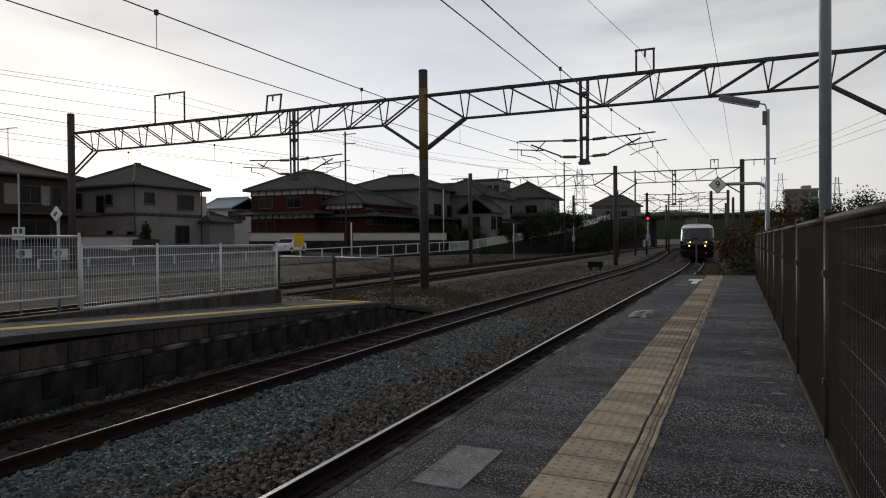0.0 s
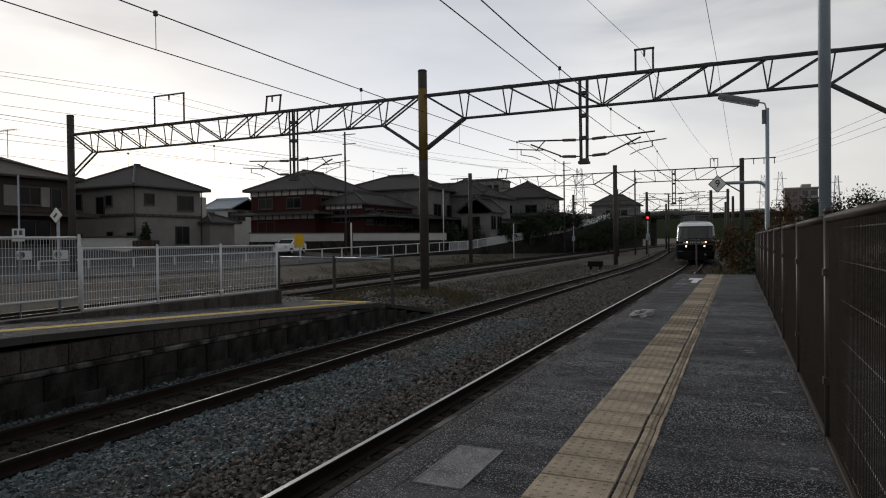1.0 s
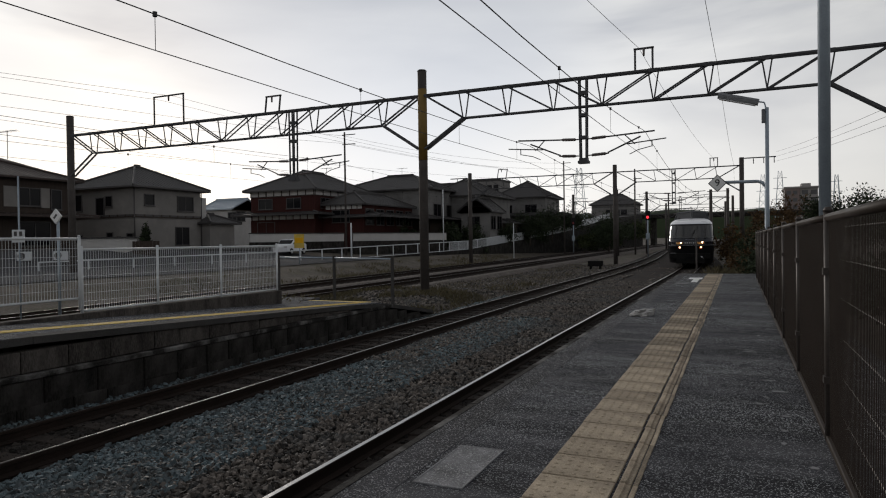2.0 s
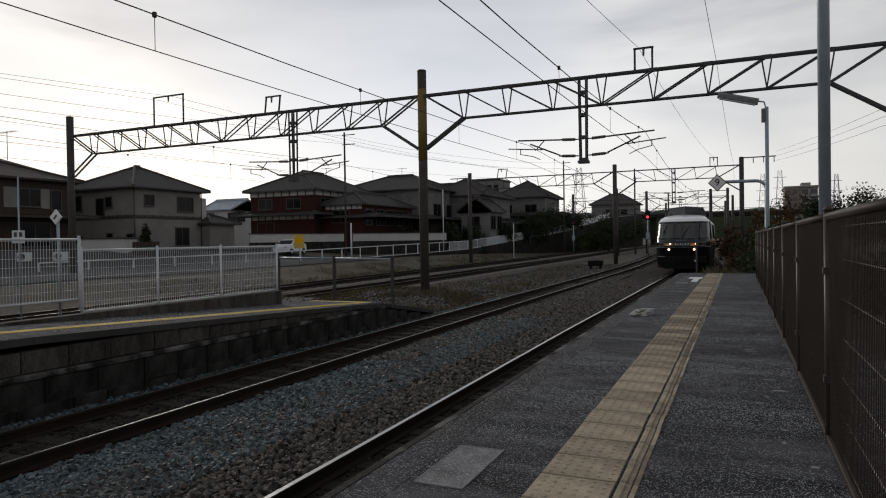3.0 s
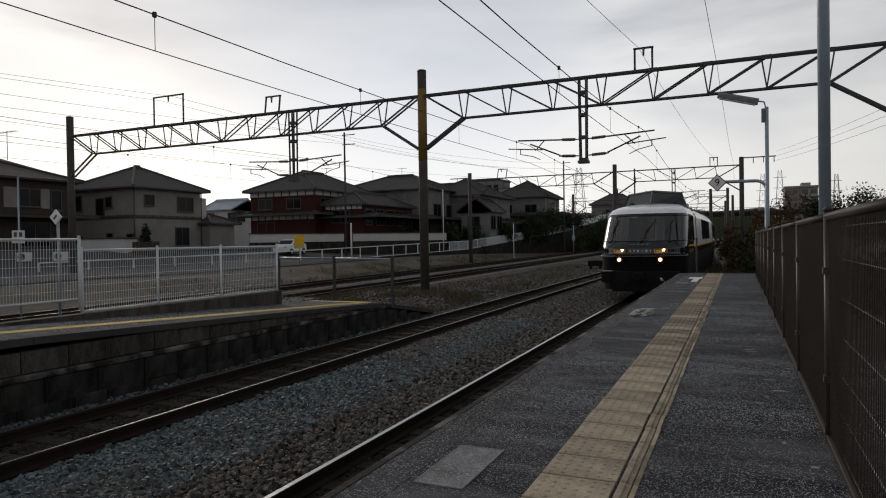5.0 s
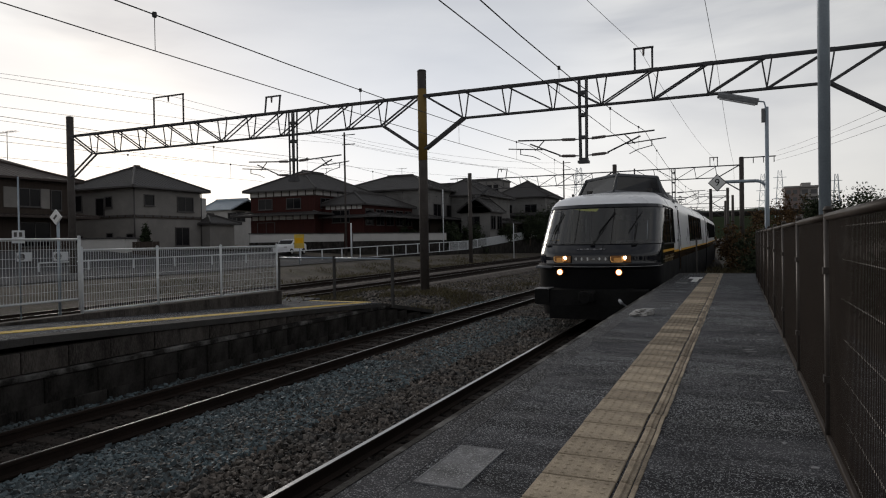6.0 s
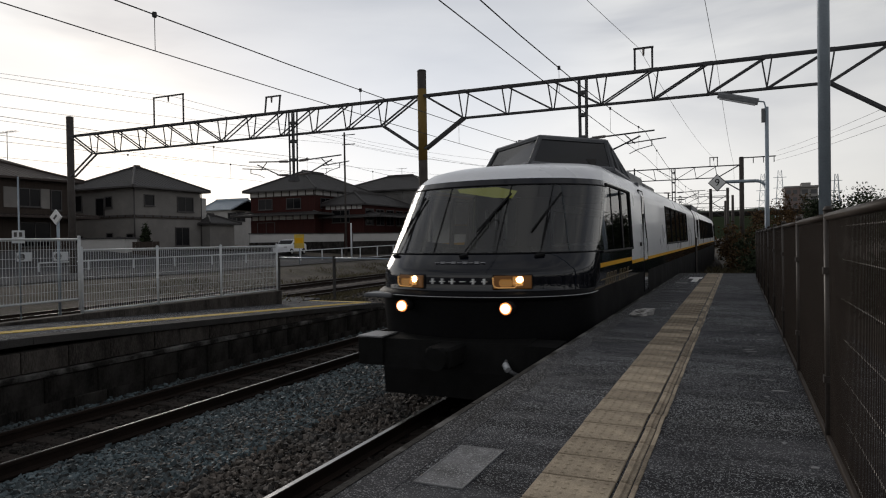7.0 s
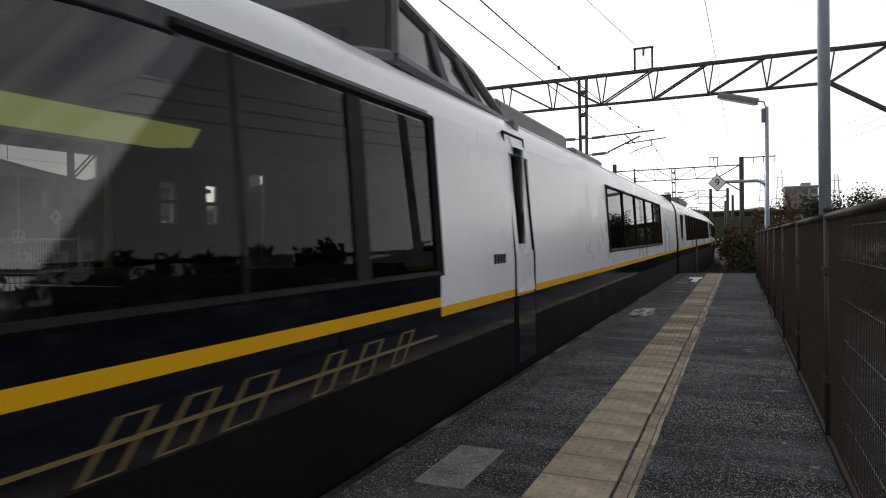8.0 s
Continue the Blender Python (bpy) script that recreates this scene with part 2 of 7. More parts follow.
M["rooftile"] = mat("grey_roof_tiles", (0.056, 0.053, 0.053), 0.6, var=0.3, scale=1.2, fine=9, bump=0.6, bump_scale=8, piece=0.12, spec=0.15)
M["rooftile_brown"] = mat("brown_roof_tiles", (0.055, 0.043, 0.039), 0.6, var=0.3, scale=1.2, fine=9, bump=0.6, bump_scale=8, spec=0.15)
M["dark_glass"] = mat("window_glass", (0.008, 0.008, 0.010), 0.12, var=0.05, spec=0.12)
M["frame_dark"] = mat("dark_window_frame", (0.05, 0.045, 0.045), 0.5)
M["leaf"] = mat("leaves", (0.045, 0.055, 0.022), 0.75, var=0.2, scale=0.7, fine=10, island=0.6, spec=0.15)
M["leaf_dark"] = mat("dark_leaves", (0.0270, 0.0365, 0.0189), 0.8, var=0.2, scale=0.7, fine=10, island=0.6, spec=0.15)
M["leaf_autumn"] = mat("autumn_leaves", (0.080, 0.048, 0.022), 0.8, var=0.3, scale=0.6, fine=10, island=0.6, spec=0.15)
M["bark"] = mat("bark", (0.07, 0.055, 0.042), 0.9, var=0.3, bump=0.6, fine=30)
M["black_paint"] = mat("black_train_paint", (0.005, 0.006, 0.011), 0.07, var=0.1, scale=1.2, fine=30, spec=0.55)
M["white_train"] = mat("white_train_paint", (0.80, 0.81, 0.84), 0.3, var=0.05, scale=1.0, fine=25, coat=0.2, stain=(0.55, 0.55, 0.56), stain_amount=0.25, stain_scale=0.7)
M["train_grey"] = mat("roof_grey_paint", (0.11, 0.115, 0.125), 0.5, var=0.15, scale=2, fine=30)
M["gold"] = mat("gold_stripe_paint", (0.74, 0.39, 0.004), 0.45, var=0.06, spec=0.2)
# apartment tones are lifted: distance haze is mixed into these colours
M["apartment_grey"] = mat("grey_beige_tiling", (0.30, 0.285, 0.275), 0.8, var=0.1, scale=0.5, fine=6, spec=0.15)
M["apartment_brown"] = mat("brown_wall_tiling", (0.20, 0.16, 0.15), 0.8, var=0.1, scale=0.5, fine=6, spec=0.15)
M["apartment_pane"] = mat("hazed_far_window", (0.10, 0.10, 0.105), 0.5, var=0.1, spec=0.3)
M["grey_render"] = mat("grey_render", (0.19, 0.185, 0.18), 0.9, var=0.2, scale=0.8, fine=25, bump=0.2, stain=(0.1, 0.095, 0.09), stain_amount=0.5, stain_scale=0.6, spec=0.15)
M["step_plate"] = mat("pale_step_plate", (0.30, 0.30, 0.31), 0.5, 0.2, var=0.4, scale=6, fine=40)
M["emblem"] = mat("dull_silver_lettering", (0.30, 0.30, 0.32), 0.4, var=0.1)
M["gold_dull"] = mat("dull_gold_lettering", (0.19, 0.135, 0.055), 0.4, var=0.1)
M["black_matte"] = mat("sooty_black_paint", (0.010, 0.010, 0.011), 0.55, var=0.3, scale=1.5, fine=30, spec=0.04)
M["rubber"] = mat("black_rubber", (0.010, 0.010, 0.011), 0.65, spec=0.15)
M["silver"] = mat("silver_trim", (0.55, 0.55, 0.56), 0.35, 0.7, var=0.08)
M["underframe"] = mat("dirty_underframe", (0.012, 0.012, 0.012), 0.9, var=0.4, spec=0.1)
M["ws_glass"] = glass_mat("windscreen_glass", clear=0.5, ior=1.95)
M["clear_glass"] = glass_mat("clear_glass", (0.95, 0.96, 0.96), clear=0.97, ior=1.2)
M["side_glass"] = glass_mat("tinted_side_glass", clear=0.36, ior=1.29)
M["dome_glass"] = glass_mat("cab_glass", clear=0.12, rough=0.12, ior=1.75)
M["lamp"] = glow_mat("warm_headlamp", (1.0, 0.66, 0.42), 4.0)
M["lamp_ring"] = glow_mat("warm_lamp_ring", (1.0, 0.33, 0.09), 0.7)
M["bulb"] = glow_mat("bright_bulb", (1.0, 0.74, 0.48), 16.0)
M["lamp_dim"] = glow_mat("amber_lamp", (0.16, 0.065, 0.012), 0.14)
M["lamp_bowl"] = glow_mat("amber_bowl", (0.42, 0.21, 0.06), 0.25)
M["lamp_rim"] = glow_mat("amber_rim", (0.75, 0.42, 0.15), 0.4)
M["cabin_light"] = glow_mat("yellow_cabin_ceiling_lamp", (0.55, 0.55, 0.13), 0.34)
M["red_dim"] = glow_mat("dim_red_lamp", (0.12, 0.01, 0.01), 0.1)
M["red_light"] = glow_mat("red_signal_lamp", (1.0, 0.04, 0.06), 1.3)
M["interior"] = mat("dark_interior", (0.035, 0.033, 0.032), 0.8, var=0.2)
M["interior_light"] = mat("cream_interior", (0.30, 0.29, 0.27), 0.7, var=0.1)


# ---- building helpers ----
def thing(name, label, category, group="", m=None):
    ob = new(name)
    ob.empty_display_size = 0.2
    if m is not None:
        ob.matrix_world = m
    return tagged(ob, label, category, group)


def part(name, bm, material, parent=None, label="", smooth=False, m=None):
    me = bpy.data.meshes.new(name)
    if smooth:
        for f in bm.faces:
            f.smooth = True
    bm.to_mesh(me)
    bm.free()
    me.materials.append(material)
    ob = new(name, me)
    if parent is not None:
        ob.parent = parent
    if m is not None:
        ob.matrix_basis = m
    if label:
        tagged(ob, label)
    return ob


def share(name, ob, m, parent):
    c = new(name, ob.data)
    c.parent = parent
    c.matrix_basis = m
    return c


def box(bm, x0, x1, y0, y1, z0, z1, bevel=0.0, m=None):
    vs = [bm.verts.new(p) for p in ((x0, y0, z0), (x1, y0, z0), (x1, y1, z0), (x0, y1, z0),
                                    (x0, y0, z1), (x1, y0, z1), (x1, y1, z1), (x0, y1, z1))]
    fs = [bm.faces.new([vs[i] for i in q]) for q in
          ((0, 3, 2, 1), (4, 5, 6, 7), (0, 1, 5, 4), (1, 2, 6, 5), (2, 3, 7, 6), (3, 0, 4, 7))]
    if bevel:
        r = bmesh.ops.bevel(bm, geom=list({e for f in fs for e in f.edges}), offset=bevel, segments=1, affect="EDGES")
        vs = list({v for v in vs if v.is_valid} | {v for f in r["faces"] for v in f.verts})
    if m is not None:
        bmesh.ops.transform(bm, matrix=m, verts=vs)
    return vs


def bx(*a, **k):
    bm = bmesh.new()
    box(bm, *a, **k)
    return bm


def rod(bm, a, b, r, n=6, r2=None, cap=True):
    a, b = Vector(a), Vector(b)
    w = (b - a).normalized()
    u = w.orthogonal().normalized()
    v = w.cross(u)
    r2 = r if r2 is None else r2
    ra = [bm.verts.new(a + (u * math.cos(t) + v * math.sin(t)) * r) for t in (2 * math.pi * i / n for i in range(n))]
    rb = [bm.verts.new(b + (u * math.cos(t) + v * math.sin(t)) * r2) for t in (2 * math.pi * i / n for i in range(n))]
    for i in range(n):
        f = bm.faces.new((ra[i], ra[(i + 1) % n], rb[(i + 1) % n], rb[i]))
        f.smooth = n > 6
    if cap:
        bm.faces.new(ra[::-1])
        bm.faces.new(rb)


def rods(pairs, r, n=6):
    bm = bmesh.new()
    for a, b in pairs:
        rod(bm, a, b, r, n)
    return bm


def bar(bm, a, b, w, d):
    """A flat-sided bar from a to b, w across and d deep."""
    a, b = Vector(a), Vector(b)
    t = (b - a).normalized()
    side = t.cross(Vector((0, 1, 0)))
    side = (side if side.length > 0.1 else t.cross(Vector((1, 0, 0)))).normalized()
    deep = t.cross(side)
    ends = [[bm.verts.new(p + side * (w / 2 * i) + deep * (d / 2 * j)) for i, j in ((-1, -1), (1, -1), (1, 1), (-1, 1))] for p in (a, b)]
    for i in range(4):
        bm.faces.new((ends[0][i], ends[0][(i + 1) % 4], ends[1][(i + 1) % 4], ends[1][i]))
    bm.faces.new(ends[0][::-1])
    bm.faces.new(ends[1])


def sheet(rows):
    """A mesh over rows of points."""
    bm = bmesh.new()
    vs = [[bm.verts.new(p) for p in r] for r in rows]
    for a, b in zip(vs, vs[1:]):
        for i in range(len(a) - 1):
            bm.faces.new((a[i], a[i + 1], b[i + 1], b[i]))
    return bm


def prism(bm, poly, x0, x1, axis="x"):
    """Extrude a closed outline (pairs) along an axis."""
    def at(k, p):
        return (k, p[0], p[1]) if axis == "x" else (p[0], k, p[1]) if axis == "y" else (p[0], p[1], k)
    a = [bm.verts.new(at(x0, p)) for p in poly]
    b = [bm.verts.new(at(x1, p)) for p in poly]
    n = len(poly)
    for i in range(n):
        bm.faces.new((a[i], a[(i + 1) % n], b[(i + 1) % n], b[i]))
    bm.faces.new(a[::-1])
    bm.faces.new(b)
    bmesh.ops.recalc_face_normals(bm, faces=bm.faces)


def interp(x, xs, ys):
    return float(np.interp(x, xs, ys))


GRADE = 0.0035                  # the line climbs gently away from the platform


def bend(y):
    """How far the running tracks curve aside along the line."""
    return float(np.interp(y, [15, 28, 40, 48, 57, 65, 78, 90, 105, 125, 200],
                           [0.0, 0.1, 0.22, 0.2, 0.02, -0.28, -1.0, -1.75, -2.5, -3.1, -3.4]))


def lift(y):
    return GRADE * max(-10.0, min(y, 130.0))


TRACK_1, TRACK_2, TRACK_3, TRACK_4 = -3.11, -7.31, -16.4, -20.6
DECK = 1.11                     # platform surface above the rail tops


# ---- ground, tracks, platforms ----
def ground_z(x, y):
    z = -0.42 + lift(y)
    if x < -26.0:                                   # towards the road and the houses
        k = min(1.0, (-26.0 - x) / 5.0)
        z += k * 1.0
        k2 = max(0.0, min(1.0, (-38.0 - x) / 8.0))
        z += k2 * 1.2
    if x > 0.75:
        k = min(1.0, (x - 0.75) / 2.0)
        z += 1.3 * k
    if -17.0 < x < -9.2 and 14.0 < y < 40.0:          # earth banked up past the platform end
        z += 0.34 * min(1.0, (-9.2 - x) / 1.2, (x + 17.0) / 2.5) * min(1.0, (40.0 - y) / 16.0)
    z += 0.06 * noise.noise(Vector((x * 0.25, y * 0.25, 0.0)))
    return z


def build_ground():
    xs = [-1500, -700, -300, -150, -100, -80] + [-70 + i * 2.0 for i in range(26)] + [-18.4 + 0.8 * i for i in range(29)] + [5 + 2.0 * i for i in range(8)] + [24, 34, 50, 90, 200, 600, 1500]
    ys = [-300, -100, -50, -30] + [-20 + 2.5 * i for i in range(70)] + [170, 200, 260, 400, 800, 1600, 2600]
    bm = sheet([[(x, y, ground_z(x, y)) for x in xs] for y in ys])
    g = part("ground", bm, M["soil"], smooth=True)
    tagged(g, "brown soil and weedy ground round the railway", "ground", kind="structure")


build_ground()


def rail_profile():
    return [(-0.065, -0.15), (0.065, -0.15), (0.065, -0.135), (0.012, -0.115), (0.012, -0.045),
            (0.033, -0.035), (0.033, -0.004), (0.026, 0.0), (-0.026, 0.0), (-0.033, -0.004),
            (-0.033, -0.035), (-0.012, -0.045), (-0.012, -0.115), (-0.065, -0.135)]


def swept(poly, x, ys, close=True, curved=False):
    bm = bmesh.new()
    rings = [[bm.verts.new((x + p[0] + (bend(y) if curved else 0.0), y, p[1] + lift(y))) for p in poly] for y in ys]
    n = len(poly)
    for a, b in zip(rings, rings[1:]):
        for i in range(n if close else n - 1):
            bm.faces.new((a[i], a[(i + 1) % n], b[(i + 1) % n], b[i]))
    return bm


TRACK_YS = [-14, -6, 0, 15, 22, 28, 34, 40, 44, 48, 52, 57, 61, 65, 71, 78, 84, 90, 98, 105, 115, 130, 200, 320]


def track(name, cx, label, sleepers_to, y_from=-14.0, top=None):
    ys = [y_from] + [y for y in TRACK_YS if y > y_from]
    curved = cx > -11
    bed = [(-1.95, -0.40), (-1.55, -0.19), (-0.4, -0.165), (0.4, -0.165), (1.55, -0.19), (1.95, -0.40)]
    t = thing(name, label, "railway track")
    part("ballast_bed", swept(bed, cx, ys, False, curved), M["ballast"] if cx > -11 else M["ballast_far"], t, "brown-stained crushed stone bed")
    for s in (-0.566, 0.566):
        r = part("rail", swept(rail_profile(), cx + s, ys, True, curved), M["rust"], t, "rusty steel rail with a polished top")
        part("running_surface", swept([(-0.022 if top else -0.026, 0.002), (0.012 if top else 0.026, 0.002)], cx + s, ys, False, curved), top or M["railtop"], r, "polished strip")
    one = None
    y = max(y_from, 2.0) + 0.2 - (9.3 if curved else 0.0)
    while y < sleepers_to:
        m = pose(cx + (bend(y) if curved else 0.0), y, lift(y))
        if one is None:
            one = part("sleeper", bx(-1.0, 1.0, -0.11, 0.11, -0.29, -0.145, 0.012), M["sleeper"], t, m=m)
        else:
            share("sleeper", one, m, t)
        y += 0.62
    return t


track("track_1", TRACK_1, "near running track with one bright polished rail", 60)
track("track_2", TRACK_2, "second running track beside the low platform", 60, -14.0, M["railtop_dull"])
track("track_3", TRACK_3, "siding track with dull rusty rails in weeds", 70, 10, M["railtop_dull"])
track("track_4", TRACK_4, "outer siding track with dull rusty rails", 70, 10, M["railtop_dull"])


def stones(name, n, x0, x1, y0, y1, size, zf, label, seed, material=M["stone"]):
    """Loose crushed stones strewn over a strip, one mesh."""
    rng = np.random.default_rng(seed)
    t = (1 + 5 ** 0.5) / 2
    v = np.array([(-1, t, 0), (1, t, 0), (-1, -t, 0), (1, -t, 0), (0, -1, t), (0, 1, t), (0, -1, -t), (0, 1, -t),
                  (t, 0, -1), (t, 0, 1), (-t, 0, -1), (-t, 0, 1)], float) / 1.9
    f = np.array([(0, 11, 5), (0, 5, 1), (0, 1, 7), (0, 7, 10), (0, 10, 11), (1, 5, 9), (5, 11, 4), (11, 10, 2), (10, 7, 6),
                  (7, 1, 8), (3, 9, 4), (3, 4, 2), (3, 2, 6), (3, 6, 8), (3, 8, 9), (4, 9, 5), (2, 4, 11), (6, 2, 10), (8, 6, 7), (9, 8, 1)])
    ys = y0 + (y1 - y0) * rng.random(n) ** 1.7
    xs = x0 + (x1 - x0) * rng.random(n)
    sc = size * (0.55 + 0.8 * rng.random((n, 1))) * (0.6 + 0.75 * rng.random((n, 3)))
    q = rng.normal(size=(n, 4))
    q /= np.linalg.norm(q, axis=1, keepdims=True)
    w, a, b, c = q.T
    R = np.stack([1 - 2 * (b * b + c * c), 2 * (a * b - c * w), 2 * (a * c + b * w), 2 * (a * b + c * w), 1 - 2 * (a * a + c * c), 2 * (b * c - a * w),
                  2 * (a * c - b * w), 2 * (b * c + a * w), 1 - 2 * (a * a + b * b)], axis=1).reshape(n, 3, 3)
    jit = 1 + 0.28 * rng.normal(size=(n, 12, 1))
    pts = np.einsum("nij,nkj->nki", R, v[None] * jit * sc[:, None, :])
    zs = np.array([zf(x, y) for x, y in zip(xs, ys)]) + size * 0.55 * rng.random(n)
    pts += np.stack([xs, ys, zs], axis=1)[:, None, :]
    faces = (f[None] + 12 * np.arange(n)[:, None, None]).reshape(-1, 3)
    me = bpy.data.meshes.new(name)
    me.from_pydata(pts.reshape(-1, 3).tolist(), [], faces.tolist())
    me.materials.append(material)
    tagged(new(name, me), label, "ballast", kind="stuff")


def heap(x, y):
    """The shoulder of stones between the two running tracks."""
    k = (x - TRACK_2) / (TRACK_1 - TRACK_2)
    return -0.25 + 0.15 * math.sin(max(0, min(1, k)) * math.pi) ** 0.8 + 0.03 * noise.noise(Vector((x * 0.9, y * 0.7, 3.0))) + lift(y)


def build_ballast():
    rows = [[(TRACK_2 + 0.66 + i * (TRACK_1 - TRACK_2 - 0.4) / 14, y, heap(TRACK_2 + 0.62 + i * (TRACK_1 - TRACK_2 - 0.4) / 14, y) - 0.012) for i in range(15)]
            for y in [1 + 0.5 * j for j in range(130)]]
    h = part("ballast_shoulder", sheet(rows), M["ballast"], smooth=True)
    tagged(h, "low ridge of grey crushed stone between tracks", "ballast", kind="structure")
    stones("loose_ballast", 36000, TRACK_2 + 0.74, -4.75, 2.6, 18, 0.031, heap,
           "blue-grey crushed stones between the tracks", 3)
    stones("stained_ballast", 30000, -5.7, TRACK_1 - 0.63, 2.6, 34, 0.029, heap,
           "rust-brown crushed stones beside the near track", 7, M["stone_brown"])
    stones("platform_side_ballast", 7000, -8.78, TRACK_2 - 0.62, 4.5, 26, 0.032, lambda x, y: -0.19 + lift(y) - 0.02,
           "grey stones along the foot of a platform wall", 4)
    stones("between_rails_ballast", 6000, TRACK_2 - 0.5, TRACK_2 + 0.5, 4.0, 24, 0.030, lambda x, y: -0.185 + lift(y),
           "dark brown stones between the rails", 5, M["stone_dark"])
    stones("near_track_ballast", 3500, TRACK_1 - 0.5, TRACK_1 + 0.5, 3.0, 24, 0.030, lambda x, y: -0.185 + lift(y),
           "dark brown stones between the near rails", 6, M["stone_dark"])
    stones("siding_ballast", 12000, -15.0, -9.3, 16.0, 62, 0.045, lambda x, y: ground_z(x, y) + 0.01,
           "grey-brown stones strewn in the weeds", 12, M["stone_brown"])
    stones("brown_ballast", 9000, TRACK_2 + 0.74, -5.6, 11, 40, 0.036, heap,
           "brown-grey crushed stones farther along the tracks", 14, M["stone_brown"])
    stones("far_track_ballast", 9000, -8.9, -1.9, 30, 62, 0.05, lambda x, y: -0.2 + lift(y),
           "brown stones round the far rails", 13, M["stone_brown"])


build_ballast()

EDGE_1, FENCE_1, END_1 = -1.575, 0.425, 20.9


def build_near_platform():
    p = thing("platform_near", "asphalt station platform with a concrete edge", "platform")
    p["kind"] = "structure"
    part("surface", bx(EDGE_1 + 0.216, 1.1, -6, END_1, 0.7, DECK), M["asphalt"], p, "worn dark asphalt with pale scuffs")
    for i in range(14):
        y0 = -6 + i * 2.0
        y1 = min(y0 + 1.994, END_1)
        if y1 - y0 > 0.1:
            part("kerb_stone", bx(EDGE_1 - 0.02, EDGE_1 + 0.217, y0, y1 + 0.004, 0.86, DECK + 0.0015), M["kerb"], p, "weathered concrete coping")
            part("kerb_edge", bx(EDGE_1 - 0.023, EDGE_1 + 0.022, y0 + 0.003, y1 - 0.003, 1.02, DECK + 0.0045, 0.002), M["ledge"], p, "pale chipped coping edge")
    part("side_wall", bx(EDGE_1 + 0.1, 1.1, -6, END_1 - 0.01, -0.45, 0.86), M["wall_dark"], p, "dark concrete side wall")
    part("end_kerb", bx(EDGE_1 + 0.2, 0.95, END_1 - 0.09, END_1 + 0.002, 0.9, DECK + 0.012, 0.006), M["concrete"], p, "pale concrete end strip")
    part("concrete_patch", bx(-1.312, -1.092, 2.605, 3.155, DECK - 0.02, DECK + 0.004), M["patch"], p, "pale rectangular repair patch")
    for a in ((-1.318, -1.312, 2.60, 3.16), (-1.092, -1.084, 2.60, 3.16), (-1.312, -1.092, 2.60, 2.606), (-1.312, -1.092, 3.154, 3.16)):
        part("patch_rim", bx(*a, DECK - 0.02, DECK + 0.006), M["patch_rim"], p, "pale mortar rim")
    bm = bmesh.new()
    box(bm, -1.17, -0.85, 18.1, 18.75, DECK - 0.01, DECK + 0.005)
    box(bm, -1.04, -0.90, 16.85, 18.1, DECK - 0.01, DECK + 0.005)
    part("stop_mark", bm, M["white_paint"], p, "worn white painted T mark")
    bm = bmesh.new()
    box(bm, -1.34, -1.09, 16.2, 16.6, DECK - 0.01, DECK + 0.004)
    part("faded_mark", bm, M["patch"], p, "faded pale floor mark")
    # worn spots along the fence where the pale gravel shows
    rng = random.Random(41)
    for i in range(26):
        x, y = 0.39 - 0.36 * rng.random() ** 1.6, 3.5 + i * 0.26 + rng.uniform(-0.12, 0.12)
        a, b = rng.uniform(0.012, 0.055), rng.uniform(0.008, 0.024)
        bm = bmesh.new()
        ring = []
        for k in range(14):
            w, f = math.tau * k / 14, rng.uniform(0.45, 1.25)
            ring.append((x + a * f * math.cos(w), y + b * f * math.sin(w)))
        low = [bm.verts.new((u, v, DECK - 0.01)) for u, v in ring]
        top = [bm.verts.new((u, v, DECK + 0.003)) for u, v in ring]
        bm.faces.new(top)
        for k in range(14):
            bm.faces.new((low[k], low[(k + 1) % 14], top[(k + 1) % 14], top[k]))
        part("worn_spot", bm, M["patch_rim"], p, "pale worn spot in the asphalt")
    # tactile tiles, one by one
    bm = bmesh.new()
    box(bm, 0.004, 0.336, 0.008, 0.292, -0.02, 0.008, 0.003)
    for i in range(6):
        for j in range(5):
            x, y = 0.036 + i * 0.0535, 0.036 + j * 0.057
            rod(bm, (x, y, 0.005), (x, y, 0.0115), 0.014, 7, 0.009)
    tile = None
    y = 1.1 - 0.3012 * 16
    while y < END_1 - 0.35:
        m = pose(-0.828 + random.uniform(-0.003, 0.003), y, DECK + random.uniform(-0.001, 0.002), 0, 0, random.uniform(-0.4, 0.4))
        if tile is None:
            tile = part("dotted_tile", bm, M["tile"], p, m=m)
            b2 = bx(0.006, 0.060, 0.002, 0.298, -0.02, 0.006, 0.003)
            box(b2, 0.010, 0.040, 0.006, 0.294, 0.004, 0.014, 0.005)
            bar_tile = part("line_tile", b2, M["tile"], p, m=m @ pose(0.343, 0, 0))
            edge = part("edge_strip", bx(0.0, 0.022, 0.0, 0.301, -0.02, 0.004, 0.002), M["tile"], p, m=m @ pose(0.408, 0, 0))
        else:
            share("dotted_tile", tile, m, p)
            share("line_tile", bar_tile, m @ pose(0.343, 0, 0), p)
            share("edge_strip", edge, m @ pose(0.408, 0, 0), p)
        y += 0.3012


build_near_platform()


def mesh_panel(length, z0, z1, pitch, r, hor):
    """Welded wire panel along +y: upright wires and pairs of level rods."""
    bm = bmesh.new()
    k = int(length / pitch)
    for i in range(k + 1):
        y = (i + 0.5) * length / (k + 1)
        rod(bm, (0, y, z0), (0, y, z1), r, 4, cap=False)
    for z in hor:
        rod(bm, (r * 2, 0, z), (r * 2, length, z), r * 1.25, 4, cap=False)
    return bm


